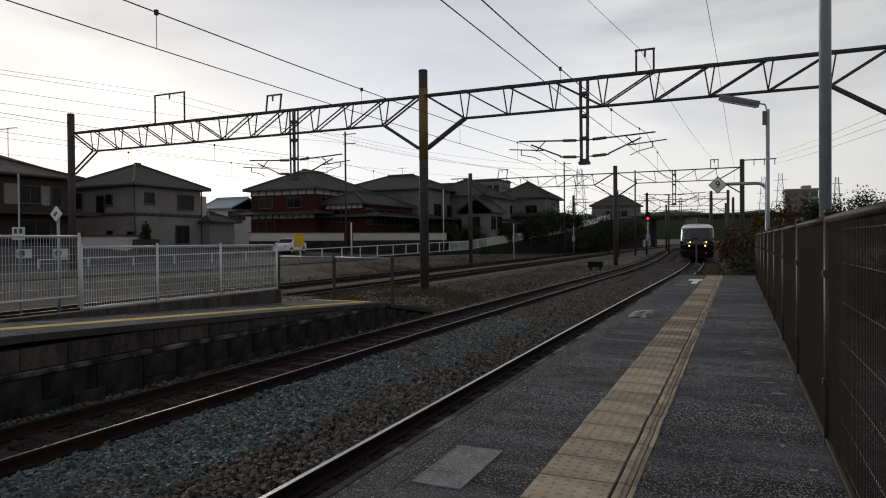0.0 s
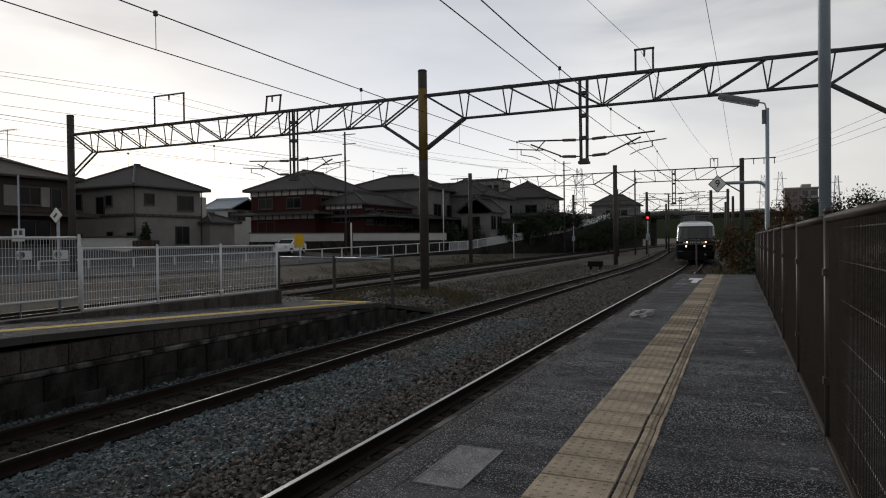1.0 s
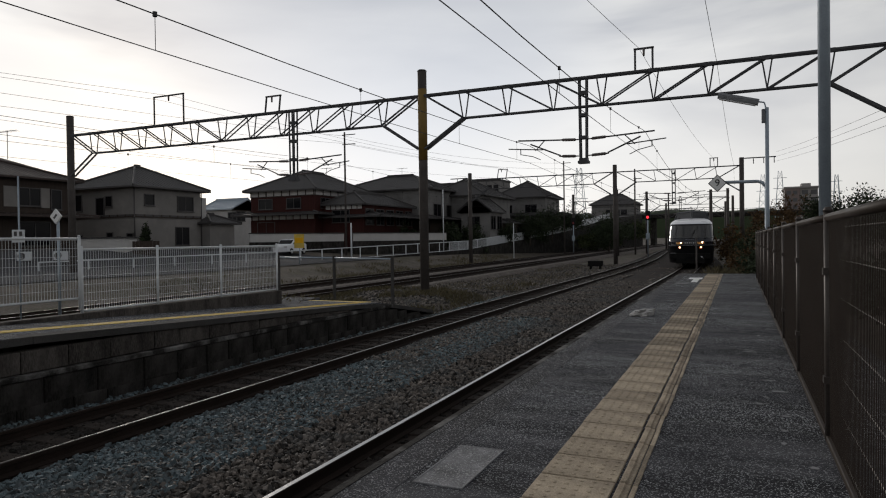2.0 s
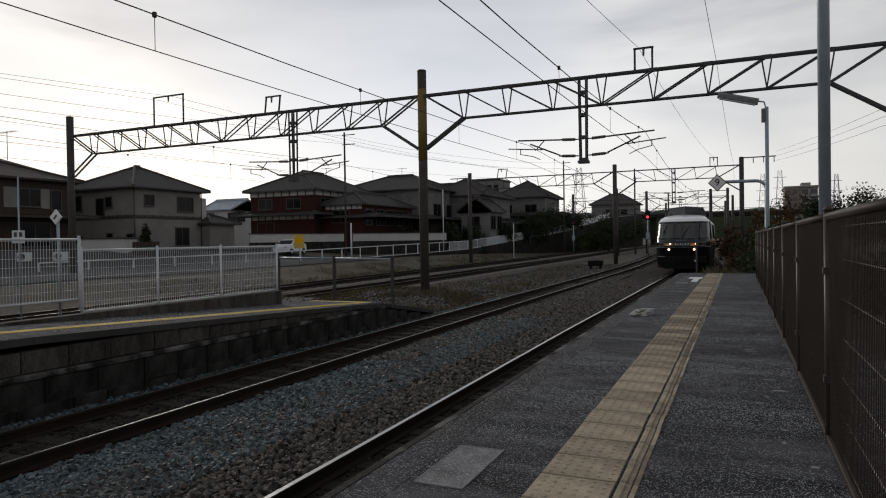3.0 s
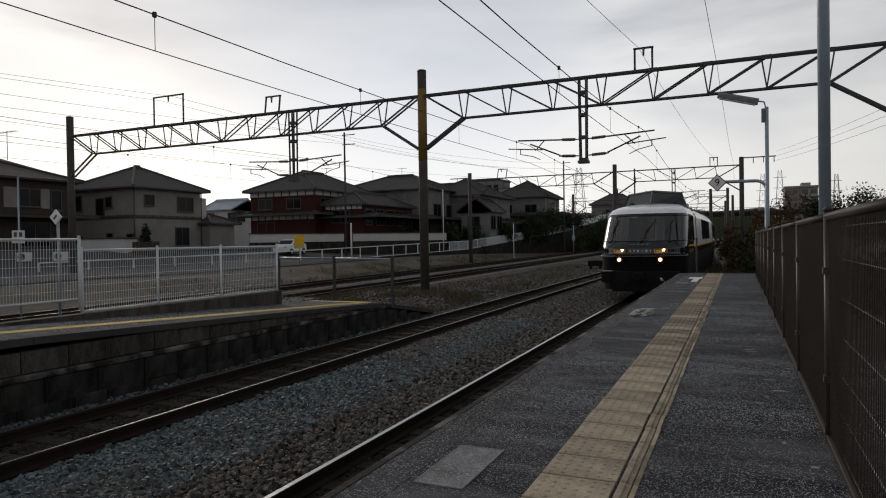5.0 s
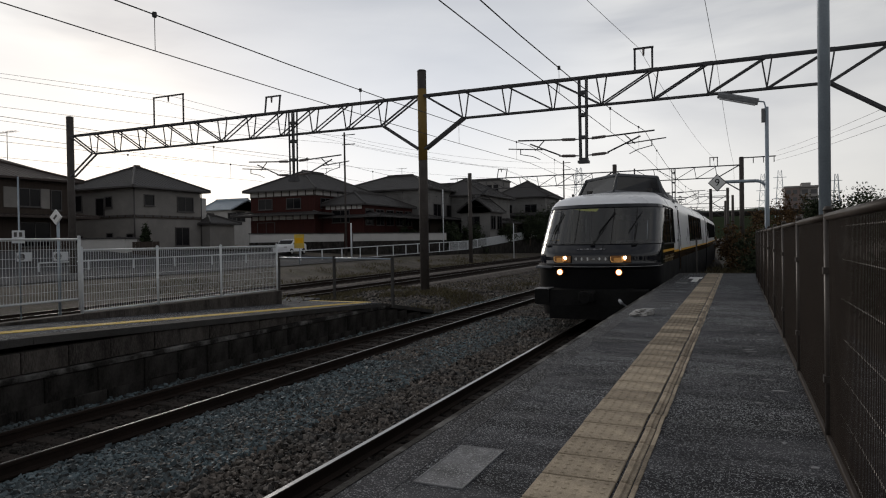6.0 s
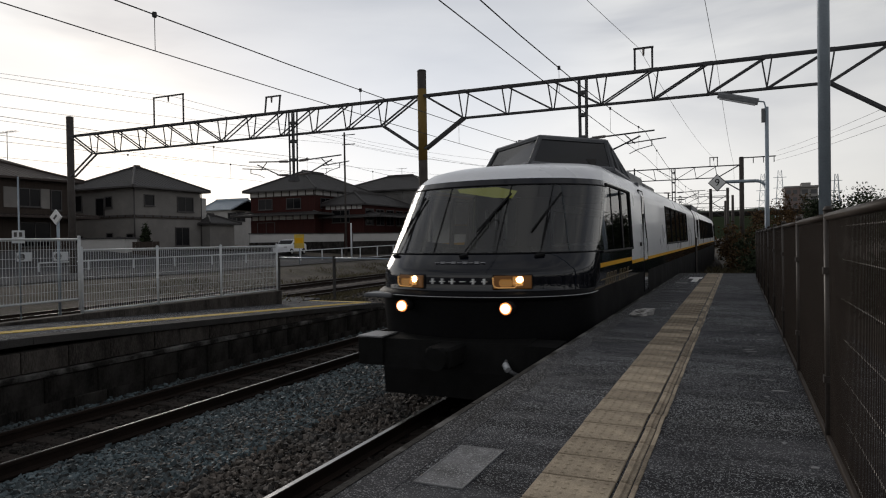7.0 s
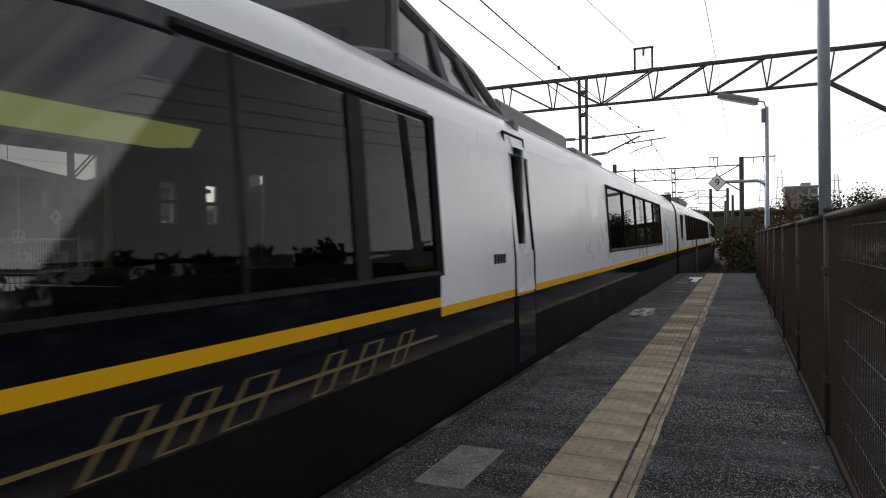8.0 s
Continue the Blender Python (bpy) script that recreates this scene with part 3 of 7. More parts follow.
def build_near_fence():
    f = thing("platform_fence", "dark brown wire mesh fence along the platform back", "fence")
    f["kind"] = "structure"
    x, pitch = FENCE_1, 1.80
    hor = [0.05 + 0.18 * i for i in range(6)] + [1.10]
    panel = post = top = None
    for i in range(-2, 10):
        y = 0.33 + 1.80 * i + 0.0
        m = pose(x, y, DECK)
        L = pitch - 0.05
        if panel is None:
            panel = part("mesh_panel", mesh_panel(L, 0.03, 1.14, 0.032, 0.0024, []), M["brown_fence"], f, m=m @ pose(0.0, 0.025, 0))
            wires = tagged(part("level_wires", rods([((0.0042, 0.0, z), (0.0042, L, z)) for z in hor], 0.0024, 5), M["level_wire"], f, "level wires, pale to show their lit tops", m=m @ pose(0.0, 0.025, 0)), kind="stuff")
            bm = bmesh.new()
            rod(bm, (0, 0, -0.05), (0, 0, 1.185), 0.022, 10)
            rod(bm, (0, 0, 1.185), (0, 0, 1.21), 0.028, 10, 0.015)
            box(bm, -0.027, 0.03, -0.028, 0.028, 0.30, 0.335)
            box(bm, -0.027, 0.03, -0.028, 0.028, 0.86, 0.895)
            post = part("post", bm, M["post_brown"], f, "brown steel tube post", m=m)
            bm = bmesh.new()
            rod(bm, (0.0, 0.0, 1.155), (0.0, pitch, 1.155), 0.021, 8)
            top = part("top_rail", bm, M["brown_fence"], f, m=m)
            bm = bx(-0.018, 0.03, 0, pitch - 0.004, -0.004, 0.03, 0.004)
            foot = part("bottom_rail", bm, M["brown_fence"], f, m=m)
        else:
            share("mesh_panel", panel, m @ pose(0.0, 0.025, 0), f)
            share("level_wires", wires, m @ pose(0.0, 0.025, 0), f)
            share("post", post, m, f)
            share("top_rail", top, m, f)
            share("bottom_rail", foot, m, f)
    share("post", post, pose(x, 0.33 + 1.8 * 10, DECK), f)


build_near_fence()


# ---- the low platform across the tracks ----
EDGE_2 = -8.85


def ramp_z(y):
    return 0.96 - 0.0417 * max(0.0, y - 5.6) - 0.115 * max(0.0, y - 15.6)


def build_far_platform():
    p = thing("platform_far", "low sloping asphalt platform end with a stone wall", "platform")
    p["kind"] = "structure"
    ys = [-6, 0, 5.6, 9, 12, 15.6, 17.4, 19.0]
    poly = lambda y: [(EDGE_2 + 0.004, ramp_z(y) - 0.09), (EDGE_2 + 0.004, ramp_z(y)), (-11.3, ramp_z(y)), (-11.3, -0.4), (EDGE_2 - 0.05, -0.4)]
    bm = bmesh.new()
    rings = [[bm.verts.new((q[0], y, q[1])) for q in poly(y)] for y in ys]
    for a, b in zip(rings, rings[1:]):
        for i in range(4):
            bm.faces.new((a[i], a[i + 1], b[i + 1], b[i]))
    bm.faces.new(rings[-1])
    part("surface", bm, M["asphalt"], p, "dark sloping asphalt")
    def strip(y):
        return -9.80 + 0.056 * (y - 6.2)
    bm = bmesh.new()
    y = -2.0
    while y < 15.3:                      # yellow tactile slabs, row by row
        vs = box(bm, -0.15, 0.15, y + 0.004, y + 0.296, -0.03, 0.008)
        for k in range(4):
            for j in range(2):
                vs += box(bm, -0.12 + 0.07 * k, -0.09 + 0.07 * k, y + 0.05 + 0.14 * j, y + 0.11 + 0.14 * j, 0.007, 0.013)
        for v in vs:
            v.co.x += strip(v.co.y)
            v.co.z += ramp_z(v.co.y)
        y += 0.30
    tagged(part("yellow_strip", bm, M["yellow"], p, "worn yellow tactile paving"), kind="stuff")
    bm = bmesh.new()
    box(bm, -12.9, strip(15.3), 15.75, 15.95, 0.4, ramp_z(15.8) + 0.012)
    part("end_line", bm, M["yellow"], p, "pale yellow line across the platform end")
    part("end_surface", bx(-13.2, -11.28, 14.25, 16.4, -0.4, ramp_z(15.3)), M["asphalt"], p, "dark asphalt corner")
    part("ledge", bx(EDGE_2 - 0.2, EDGE_2 + 0.05, -6, 16.3, 0.36, 0.44, 0.01), M["ledge"], p, "pale-streaked projecting course")
    # wall blocks
    rng = random.Random(8)
    kinds = []
    for w in (0.55, 0.7, 0.85):
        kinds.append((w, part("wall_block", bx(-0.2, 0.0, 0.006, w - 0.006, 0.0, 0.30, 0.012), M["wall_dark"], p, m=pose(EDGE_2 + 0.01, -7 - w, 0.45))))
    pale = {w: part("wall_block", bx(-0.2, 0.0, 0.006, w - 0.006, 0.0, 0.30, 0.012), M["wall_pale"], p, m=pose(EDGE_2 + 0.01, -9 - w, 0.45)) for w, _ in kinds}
    for row, z in enumerate((0.45, -0.36, -0.02)):
        y = -2.0 + 0.3 * row
        while y < 18.2:
            w, ob = kinds[rng.randrange(3)]
            h = min((0.30, 0.36, 0.37)[row], ramp_z(y + w) - 0.095 - z)
            if h > 0.05:
                # top course takes the paler blocks, lower rows the darker ones
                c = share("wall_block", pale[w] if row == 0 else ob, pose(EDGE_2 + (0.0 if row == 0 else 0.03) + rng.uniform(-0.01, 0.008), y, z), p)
                k = h / 0.30
                c.scale = (1, 1, k)
            y += w
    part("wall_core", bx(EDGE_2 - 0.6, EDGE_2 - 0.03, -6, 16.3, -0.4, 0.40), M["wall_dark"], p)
    part("coping", swept_ramp(), M["concrete"], p, "stained concrete coping")


def swept_ramp():
    bm = bmesh.new()
    for i in range(13):
        y0, y1 = -6 + 2.0 * i, min(-6 + 2.0 * i + 1.992, 19.0)
        vs = box(bm, EDGE_2 - 0.3, EDGE_2 + 0.035, y0, y1, -0.10, 0.003)
        for v in vs:
            v.co.z += ramp_z(v.co.y)
    return bm


build_far_platform()


def build_far_fence():
    f = thing("white_fence", "white wire mesh fence on a concrete kerb", "fence")
    f["kind"] = "structure"
    x = -11.0
    part("kerb", bx(x - 0.12, x + 0.12, -6, 14.1, 0.3, 0.95, 0.01), M["wall_pale"], f, "dark stained concrete kerb")
    ends = [-2.9, -1.1, 0.8, 2.7, 4.6, 6.5, 8.36]
    ends2 = [8.40, 10.14, 11.98, 14.02]
    for zb, zt, posts in ((1.22, 2.30, ends), (0.98, 2.10, ends2)):
        for y0, y1 in zip(posts, posts[1:]):
            L = y1 - y0 - 0.06
            hor = [zb + 0.02 + i * (zt - zb - 0.04) / 7 for i in range(8)]
            part("mesh_panel", mesh_panel(L, zb, zt, 0.055, 0.0033, hor), M["white_fence"], f, m=pose(x, y0 + 0.03, 0))
            part("top_rail", rods([((x, y0, zt + 0.01), (x, y1, zt + 0.01))], 0.020, 8), M["white_fence"], f)
            part("bottom_rail", rods([((x, y0, zb), (x, y1, zb))], 0.020, 8), M["white_fence"], f)
        for y in posts:
            bm = rods([((x + 0.03, y, zb - 0.2), (x + 0.03, y, zt + 0.05))], 0.027, 10)
            rod(bm, (x + 0.03, y, zt + 0.05), (x + 0.03, y, zt + 0.075), 0.033, 10, 0.016)
            part("post", bm, M["white_fence"], f, "white steel post")


build_far_fence()


# ---- overhead line ----
G1, G2, G3, G4 = 25.4, 62.0, 100.0, 138.0


def lathe_x(x, y, z, s, prof, rise):
    """A turned body along x: pairs of distance and radius."""
    bm = bmesh.new()
    rings = [[bm.verts.new((x + s * u, y + r * math.cos(t), z + rise * u + r * math.sin(t))) for t in (math.pi * i / 4 for i in range(8))] for u, r in prof]
    for a, b in zip(rings, rings[1:]):
        for i in range(8):
            bm.faces.new((a[i], a[(i + 1) % 8], b[(i + 1) % 8], b[i]))
    bm.faces.new(rings[0])
    bm.faces.new(rings[-1])
    bmesh.ops.recalc_face_normals(bm, faces=bm.faces)
    return bm


def portal(name, y, x_left, x_mid, x_right, z0, z1, drops, label, detail=True, arms=True, over=1.05):
    """Lattice portal over the tracks: poles, two beams with chords, posts and braces, drop posts with arms."""
    g = thing(name, label, "catenary gantry")
    up = lift(y)
    aside = bend(y) if y > 80 else 0.0
    x_left, x_mid, x_right = x_left + aside, x_mid + aside, x_right + aside
    drops = [(x + aside, s) for x, s in drops]
    d = 0.28 if detail else 0.22
    for x in (x_left, x_mid, x_right):
        foot = -0.4 + up if x < 0 else 0.6
        bm = rods([((x, y, foot), (x, y, z1 + over + up))], 0.19, 14)
        rod(bm, (x, y, z1 + over + up), (x, y, z1 + over + 0.05 + up), 0.205, 14, 0.17)
        pole = part("pole", bm, M["rust_pole"], g, "dark steel tube pole")
        if detail and x == x_mid:
            bm = rods([((x, y, 5.6), (x, y, 8.6))], 0.194, 14)
            part("warning_band", bm, M["ochre_band"], pole, "faded yellow paint band")
    for a, b in ((x_left, x_mid), (x_mid, x_right)):
        a1, b1 = a + 1.9, b - 1.9
        k = max(2, round((b1 - a1) / 1.80))
        w = (b1 - a1) / k

        def strut(name, ends, wide, deep):
            bm = bmesh.new()
            for p, q in ends:
                bar(bm, p, q, wide, deep)
            return part(name, bm, M["steel_dark"], g)

        rest = []
        for s in (-d / 2, d / 2):
            strut("top_chord", [((a + 0.15, y + s, z1 + up), (b - 0.15, y + s, z1 + up))], 0.075, 0.06)
            strut("bottom_chord", [((a1, y + s * 0.6, z0 + up), (b1, y + s * 0.6, z0 + up))], 0.07, 0.05)
            for i in range(k + 1):
                x = a1 + i * w
                items = [("lattice_post", (x, y + s, z0 + up), (x + (0.17 if s > 0 else -0.17), y + s, z1 + up), 0.05)]
                if i < k:
                    p, q = (z1, z0) if (x + w / 2 < (a + b) / 2) else (z0, z1)
                    items.append(("brace", (x, y + s, p + up), (x + w, y + s, q + up), 0.055))
                for nm, p, q, wd in items:
                    if detail:
                        strut(nm, [(p, q)], wd, 0.03)
                    elif s < 0:
                        rest.append((p, q))
            for e, c in ((a + 0.15, a1), (b - 0.15, b1)):
                strut("end_strut", [((e, y + s, z1 + up), (c, y + s, z0 + up))], 0.07, 0.04)
                strut("knee_brace", [((e, y + s, z0 - 1.15 + up), (c, y + s, z0 + up))], 0.09, 0.05)
        if rest:
            strut("lattice", rest, 0.05, 0.03)
        for i in range(k + 1):
            x = a1 + i * w
            if detail:
                strut("tie", [((x, y - d / 2, z1 + up), (x, y + d / 2, z1 + up))], 0.05, 0.04)
                part("gusset_plate", bx(x - 0.16, x + 0.16, y - d / 2 - 0.035, y - d / 2 - 0.0, z1 - 0.09 + up, z1 + 0.045 + up), M["steel_dark"], g)
    for x, sides in drops:
        bm = bmesh.new()
        for s in (-0.14, 0.14):
            for e in (-0.12, 0.12):
                bar(bm, (x + s, y + e, z1 - 0.02 + up), (x + s * 0.8, y + e, 5.0 + up), 0.06, 0.05)
        for i in range(4):
            z = 5.05 + up + i * 0.85
            box(bm, x - 0.16, x + 0.16, y - 0.14, y + 0.14, z, z + 0.12)
        box(bm, x - 0.2, x + 0.2, y - 0.17, y + 0.17, 4.97 + up, 5.07 + up)
        dp = part("drop_post", bm, M["steel_dark"], g, "four-legged hanging post")
        if not arms:
            continue
        for s in sides:
            bm = bmesh.new()
            rod(bm, (x + s * 0.9, y, 5.93 + up), (x + s * 2.6, y, 6.02 + up), 0.03, 6)
            rod(bm, (x + s * 0.9, y, 5.33 + up), (x + s * 2.1, y, 5.85 + up), 0.03, 6)
            rod(bm, (x + s * 1.6, y, 5.60 + up), (x + s * 3.0, y, 5.72 + up), 0.022, 6)
            rod(bm, (x + s * 2.5, y, 5.68 + up), (x + s * 2.5, y, 5.45 + up), 0.02, 6)
            rod(bm, (x + s * 2.5, y, 5.47 + up), (x + s * 2.0, y, 5.36 + up), 0.016, 6)
            rod(bm, (x + s * 2.0, y, 5.36 + up), (x + s * 1.7, y, 5.22 + up), 0.016, 6)
            rod(bm, (x + s * 1.5, y, 5.98 + up), (x + s * 1.9, y, 5.58 + up), 0.022, 6)
            arm = part("cantilever_arm", bm, M["steel_dark"], dp, "thin steel registration arm")
            for z in (5.91, 5.28):
                prof = [(0.16, 0.022), (0.30, 0.026)]
                for i in range(9):
                    prof += [(0.33 + i * 0.055, 0.062), (0.365 + i * 0.055, 0.052)]
                prof += [(0.86, 0.03), (0.95, 0.024)]
                part("insulator", lathe_x(x, y, z + up - 0.02, s, prof, 0.05), M["insul"], dp, "ribbed brown insulator")
    return g


portal("catenary_gantry", G1, -33.85, -12.15, 4.72, 7.13, 8.22, [(-5.35, (-1, 1)), (-18.8, (-1, 1))],
       "dark lattice steel portal spanning all the tracks")
far_portal = portal("catenary_gantry", G2, -24.5, -10.25, 0.33, 7.05, 8.05, [(-5.15, (-1, 1))], "far lattice steel portal over the tracks", False, over=0.62)
portal("catenary_gantry", G3, -20.5, -9.8, 1.0, 6.5, 7.5, [(-5.2, (-1, 1))], "distant lattice steel portal over the tracks", False)
portal("catenary_gantry", G4, -20.5, -9.8, 1.0, 6.5, 7.5, [(-5.2, (-1, 1))], "distant lattice steel portal over the tracks", False)


for x0, x1, z in ((0.33, 2.95, 8.85), (-26.6, -24.5, 8.45)):
    bm = rods([((x0, G2, z), (x1, G2, z))], 0.05, 6)
    for i in range(3):
        x = x0 + (x1 - x0) * (0.35 + 0.3 * i)
        rod(bm, (x, G2, z), (x, G2, z - 0.5), 0.035, 6)
    part("crossarm", bm, M["steel_dark"], far_portal, "thin arm with hanging insulators")


def bracket(x, w, h, z, y, lean=0.0):
    bm = bmesh.new()
    for s in (0, w):
        bar(bm, (x + s, y, z), (x + s + lean, y, z + h), 0.07, 0.05)
    bar(bm, (x + lean - 0.05, y, z + h), (x + w + lean + 0.05, y, z + h), 0.07, 0.05)
    b = part("feeder_bracket", bm, M["steel_dark"])
    tagged(b, "square steel wire bracket on a portal beam", "bracket")
    bm = bmesh.new()
    rod(bm, (x + w * 0.5, y, z + h), (x + w * 0.5, y, z + h - 0.28), 0.05, 8, 0.035)
    part("insulator", bm, M["insul"], b, "small brown insulator")


bracket(-3.42, 0.62, 0.85, 8.3, G1)
bracket(-27.5, 2.0, 1.5, 8.3, G1)
bracket(-20.4, 0.8, 0.8, 8.3, G1, 0.1)
bracket(-2.15, 0.6, 0.75, 8.28, G2)
bracket(-21.6, 0.9, 0.85, 8.28, G2, 0.15)


def tube(points, r, n=5):
    """One unbroken thin tube along a line of points that runs mostly along y."""
    bm = bmesh.new()
    rings = [[bm.verts.new((p[0] + r * math.cos(t), p[1], p[2] + r * math.sin(t))) for t in (2 * math.pi * i / n for i in range(n))] for p in points]
    for a, b in zip(rings, rings[1:]):
        for i in range(n):
            bm.faces.new((a[i], a[(i + 1) % n], b[(i + 1) % n], b[i]))
    return bm


def wire(points, r=0.009, name="overhead_wire", label="thin dark overhead wire"):
    return tagged(part(name, tube(points, r), M["wire"]), label, "cable", "overhead wires")


def sag(a, b, drop, n=10):
    a, b = Vector(a), Vector(b)
    return [tuple(a.lerp(b, i / n) - Vector((0, 0, drop * 4 * (i / n) * (1 - i / n)))) for i in range(n + 1)]


SUPPORTS = [-13.0, G1, G2, G3, G4]


def catenary(cx, zigzag, lean=0.0, top=5.80, drop=0.40, low=5.12, dip=0.18, r=0.010):
    mess, cont = [], []
    for i, (a, b) in enumerate(zip(SUPPORTS, SUPPORTS[1:])):
        za, zb = zigzag * (-1) ** i - lean * (i == 0), -zigzag * (-1) ** i
        ba, bb = (bend(q) if cx > -11 and q > 80 else 0.0 for q in (a, b))
        m = sag((cx + za + ba, a, top + lift(a)), (cx + zb + bb, b, top + lift(b)), drop)
        c = sag((cx + za + ba, a, low + lift(a)), (cx + zb + bb, b, low + lift(b)), dip)
        mess += m if not mess else m[1:]
        cont += c if not cont else c[1:]
    w = wire(mess, r, "messenger_wire", "thin dark carrying wire of the overhead line")
    wire(cont, r * 0.8, "contact_wire", "thin dark contact wire over the track")
    my, cy = [p[1] for p in mess], [p[1] for p in cont]
    for k in range(22):                             # hangers every 5.6 m
        y = -9.83 + 5.6 * k
        p = [interp(y, my, [a[j] for a in mess]) for j in range(3)]
        q = [interp(y, cy, [a[j] for a in cont]) for j in range(3)]
        bm = bmesh.new()
        rod(bm, (p[0], p[1], p[2] + 0.035), (p[0], p[1], p[2] - 0.035), 0.032, 6)
        rod(bm, (p[0], p[1], p[2] - 0.03), (q[0], p[1], q[2]), 0.005, 4, cap=False)
        part("hanger", bm, M["wire"], w)


catenary(TRACK_1 + 0.01, 0.0, 0.0, 6.03, 0.71, 5.09, 0.19)
catenary(TRACK_2 - 0.19, 0.0, dip=0.23)
catenary(-16.8, 0.1, r=0.007)
catenary(-21.0, 0.1, r=0.006)


def feeder(x0, x1, z, drop=0.3, z2=None, x2=None):
    pts = sag((x0, SUPPORTS[0], z), (x1, G1, z), drop)
    last = (x1, G1, z)
    for b in (G2, G3):
        nxt = (x1 if x2 is None else x2, b, (z if z2 is None else z2) + lift(b))
        pts += sag(last, nxt, 0.4)[1:]
        last = nxt
    wire(pts, 0.008, "feeder_wire", "thin dark feeder cable between portals")


feeder(-7.06, -3.28, 9.18, 0.3, 8.9, -1.95)
feeder(-0.98, -0.63, 8.33, 0.41, 8.3, -0.3)
feeder(-38.0, -27.0, 9.6, 0.15, 9.0, -21.2)
feeder(-38.0, -26.1, 9.72, 0.3, 9.0, -21.0)
feeder(-33.9, -33.6, 8.62, 0.2, 8.0, -21.0)


# ---- houses and the road side ----
def roof_shape(w, d, h, over, kind, ridge):
    """A tiled roof over a w x d block (x, y from 0): hip or gable, ridge along x or y, with eaves and thickness."""
    x0, x1, y0, y1 = -over, w + over, -over, d + over
    bm = bmesh.new()
    if ridge == "x":
        ym = d / 2
        inset = (y1 - y0) / 2 * (0.92 if kind == "hip" else 0.0)
        top = [(x0 + inset, ym, h), (x1 - inset, ym, h)]
    else:
        xm = w / 2
        inset = (x1 - x0) / 2 * (0.92 if kind == "hip" else 0.0)
        top = [(xm, y0 + inset, h), (xm, y1 - inset, h)]
    for dz, flip in ((0.0, False), (-0.16, True)):
        c = [bm.verts.new(p) for p in ((x0, y0, dz), (x1, y0, dz), (x1, y1, dz), (x0, y1, dz))]
        t = [bm.verts.new((p[0], p[1], p[2] + dz)) for p in top]
        if ridge == "x":
            fs = [(c[0], c[1], t[1], t[0]), (c[1], c[2], t[1]), (c[2], c[3], t[0], t[1]), (c[3], c[0], t[0])]
        else:
            fs = [(c[0], c[1], t[0]), (c[1], c[2], t[1], t[0]), (c[2], c[3], t[1]), (c[3], c[0], t[0], t[1])]
        for f in fs:
            bm.faces.new(f[::-1] if flip else f)
        if dz == 0:
            upper = c
        else:
            for i in range(4):
                bm.faces.new((upper[(i + 1) % 4], upper[i], c[i], c[(i + 1) % 4]))
    ridge_bm = bmesh.new()
    tv = [Vector(p) for p in top]
    cs = [Vector(p) for p in ((x0, y0, 0), (x1, y0, 0), (x1, y1, 0), (x0, y1, 0))]
    ends = ((0, 0), (1, 1), (2, 1), (3, 0)) if ridge == "x" else ((0, 0), (1, 0), (2, 1), (3, 1))
    bar(ridge_bm, tv[0] + Vector((0, 0, 0.1)), tv[1] + Vector((0, 0, 0.1)), 0.3, 0.3)
    for i, k in ends:
        rod(ridge_bm, cs[i] + Vector((0, 0, 0.03)), tv[k] + Vector((0, 0, 0.05)), 0.11, 6)
    # courses of tiles: low rolls running down the slopes
    rolls = bmesh.new()
    step = 0.42

    def roll(a, b):
        rod(rolls, a + Vector((0, 0, 0.008)), b + Vector((0, 0, 0.008)), 0.022, 4)
    length = (x1 - x0) if ridge == "x" else (y1 - y0)
    half = ((y1 - y0) if ridge == "x" else (x1 - x0)) / 2
    n = int(length / step)
    for i in range(1, n):
        u = i * length / n
        k = 1.0 if not inset else min(1.0, min(u, length - u) / inset)
        for side in (0, 1):
            if ridge == "x":
                a = Vector((x0 + u, y0 if side == 0 else y1, 0))
                b = Vector((x0 + u, a.y + (half * k if side == 0 else -half * k), h * k))
            else:
                a = Vector((x0 if side == 0 else x1, y0 + u, 0))
                b = Vector((a.x + (half * k if side == 0 else -half * k), y0 + u, h * k))
            roll(a, b)
    if inset:
        n = int(2 * half / step)
        for i in range(1, n):
            u = i * 2 * half / n
            k = min(u, 2 * half - u) / half
            for side in (0, 1):
                if ridge == "x":
                    a = Vector((x0 if side == 0 else x1, y0 + u, 0))
                    b = Vector((a.x + (inset * k if side == 0 else -inset * k), a.y, h * k))
                else:
                    a = Vector((x0 + u, y0 if side == 0 else y1, 0))
                    b = Vector((a.x, a.y + (inset * k if side == 0 else -inset * k), h * k))
                roll(a, b)
    return bm, ridge_bm, rolls


def add_roof(h, m, w, d, rise, over, kind, ridge, tile):
    a, b, c = roof_shape(w, d, rise, over, kind, ridge)
    r = part("roof", a, tile, h, "tiled roof with deep eaves", m=m)
    part("ridge", b, tile, r, "rounded ridge tiles")
    tagged(part("tiling", c, tile, r), kind="stuff")
    if kind == "gable":
        for e in (0.02, (w if ridge == "x" else d) - 0.1):
            bm = bmesh.new()
            if ridge == "x":
                prism(bm, [(0, -0.2), (d, -0.2), (d / 2, rise * 0.93)], e, e + 0.08, "x")
            else:
                prism(bm, [(0, -0.2), (w, -0.2), (w / 2, rise * 0.93)], e, e + 0.08, "y")
            part("gable_wall", bm, M["plaster"], r, "pale gable wall")
    return r


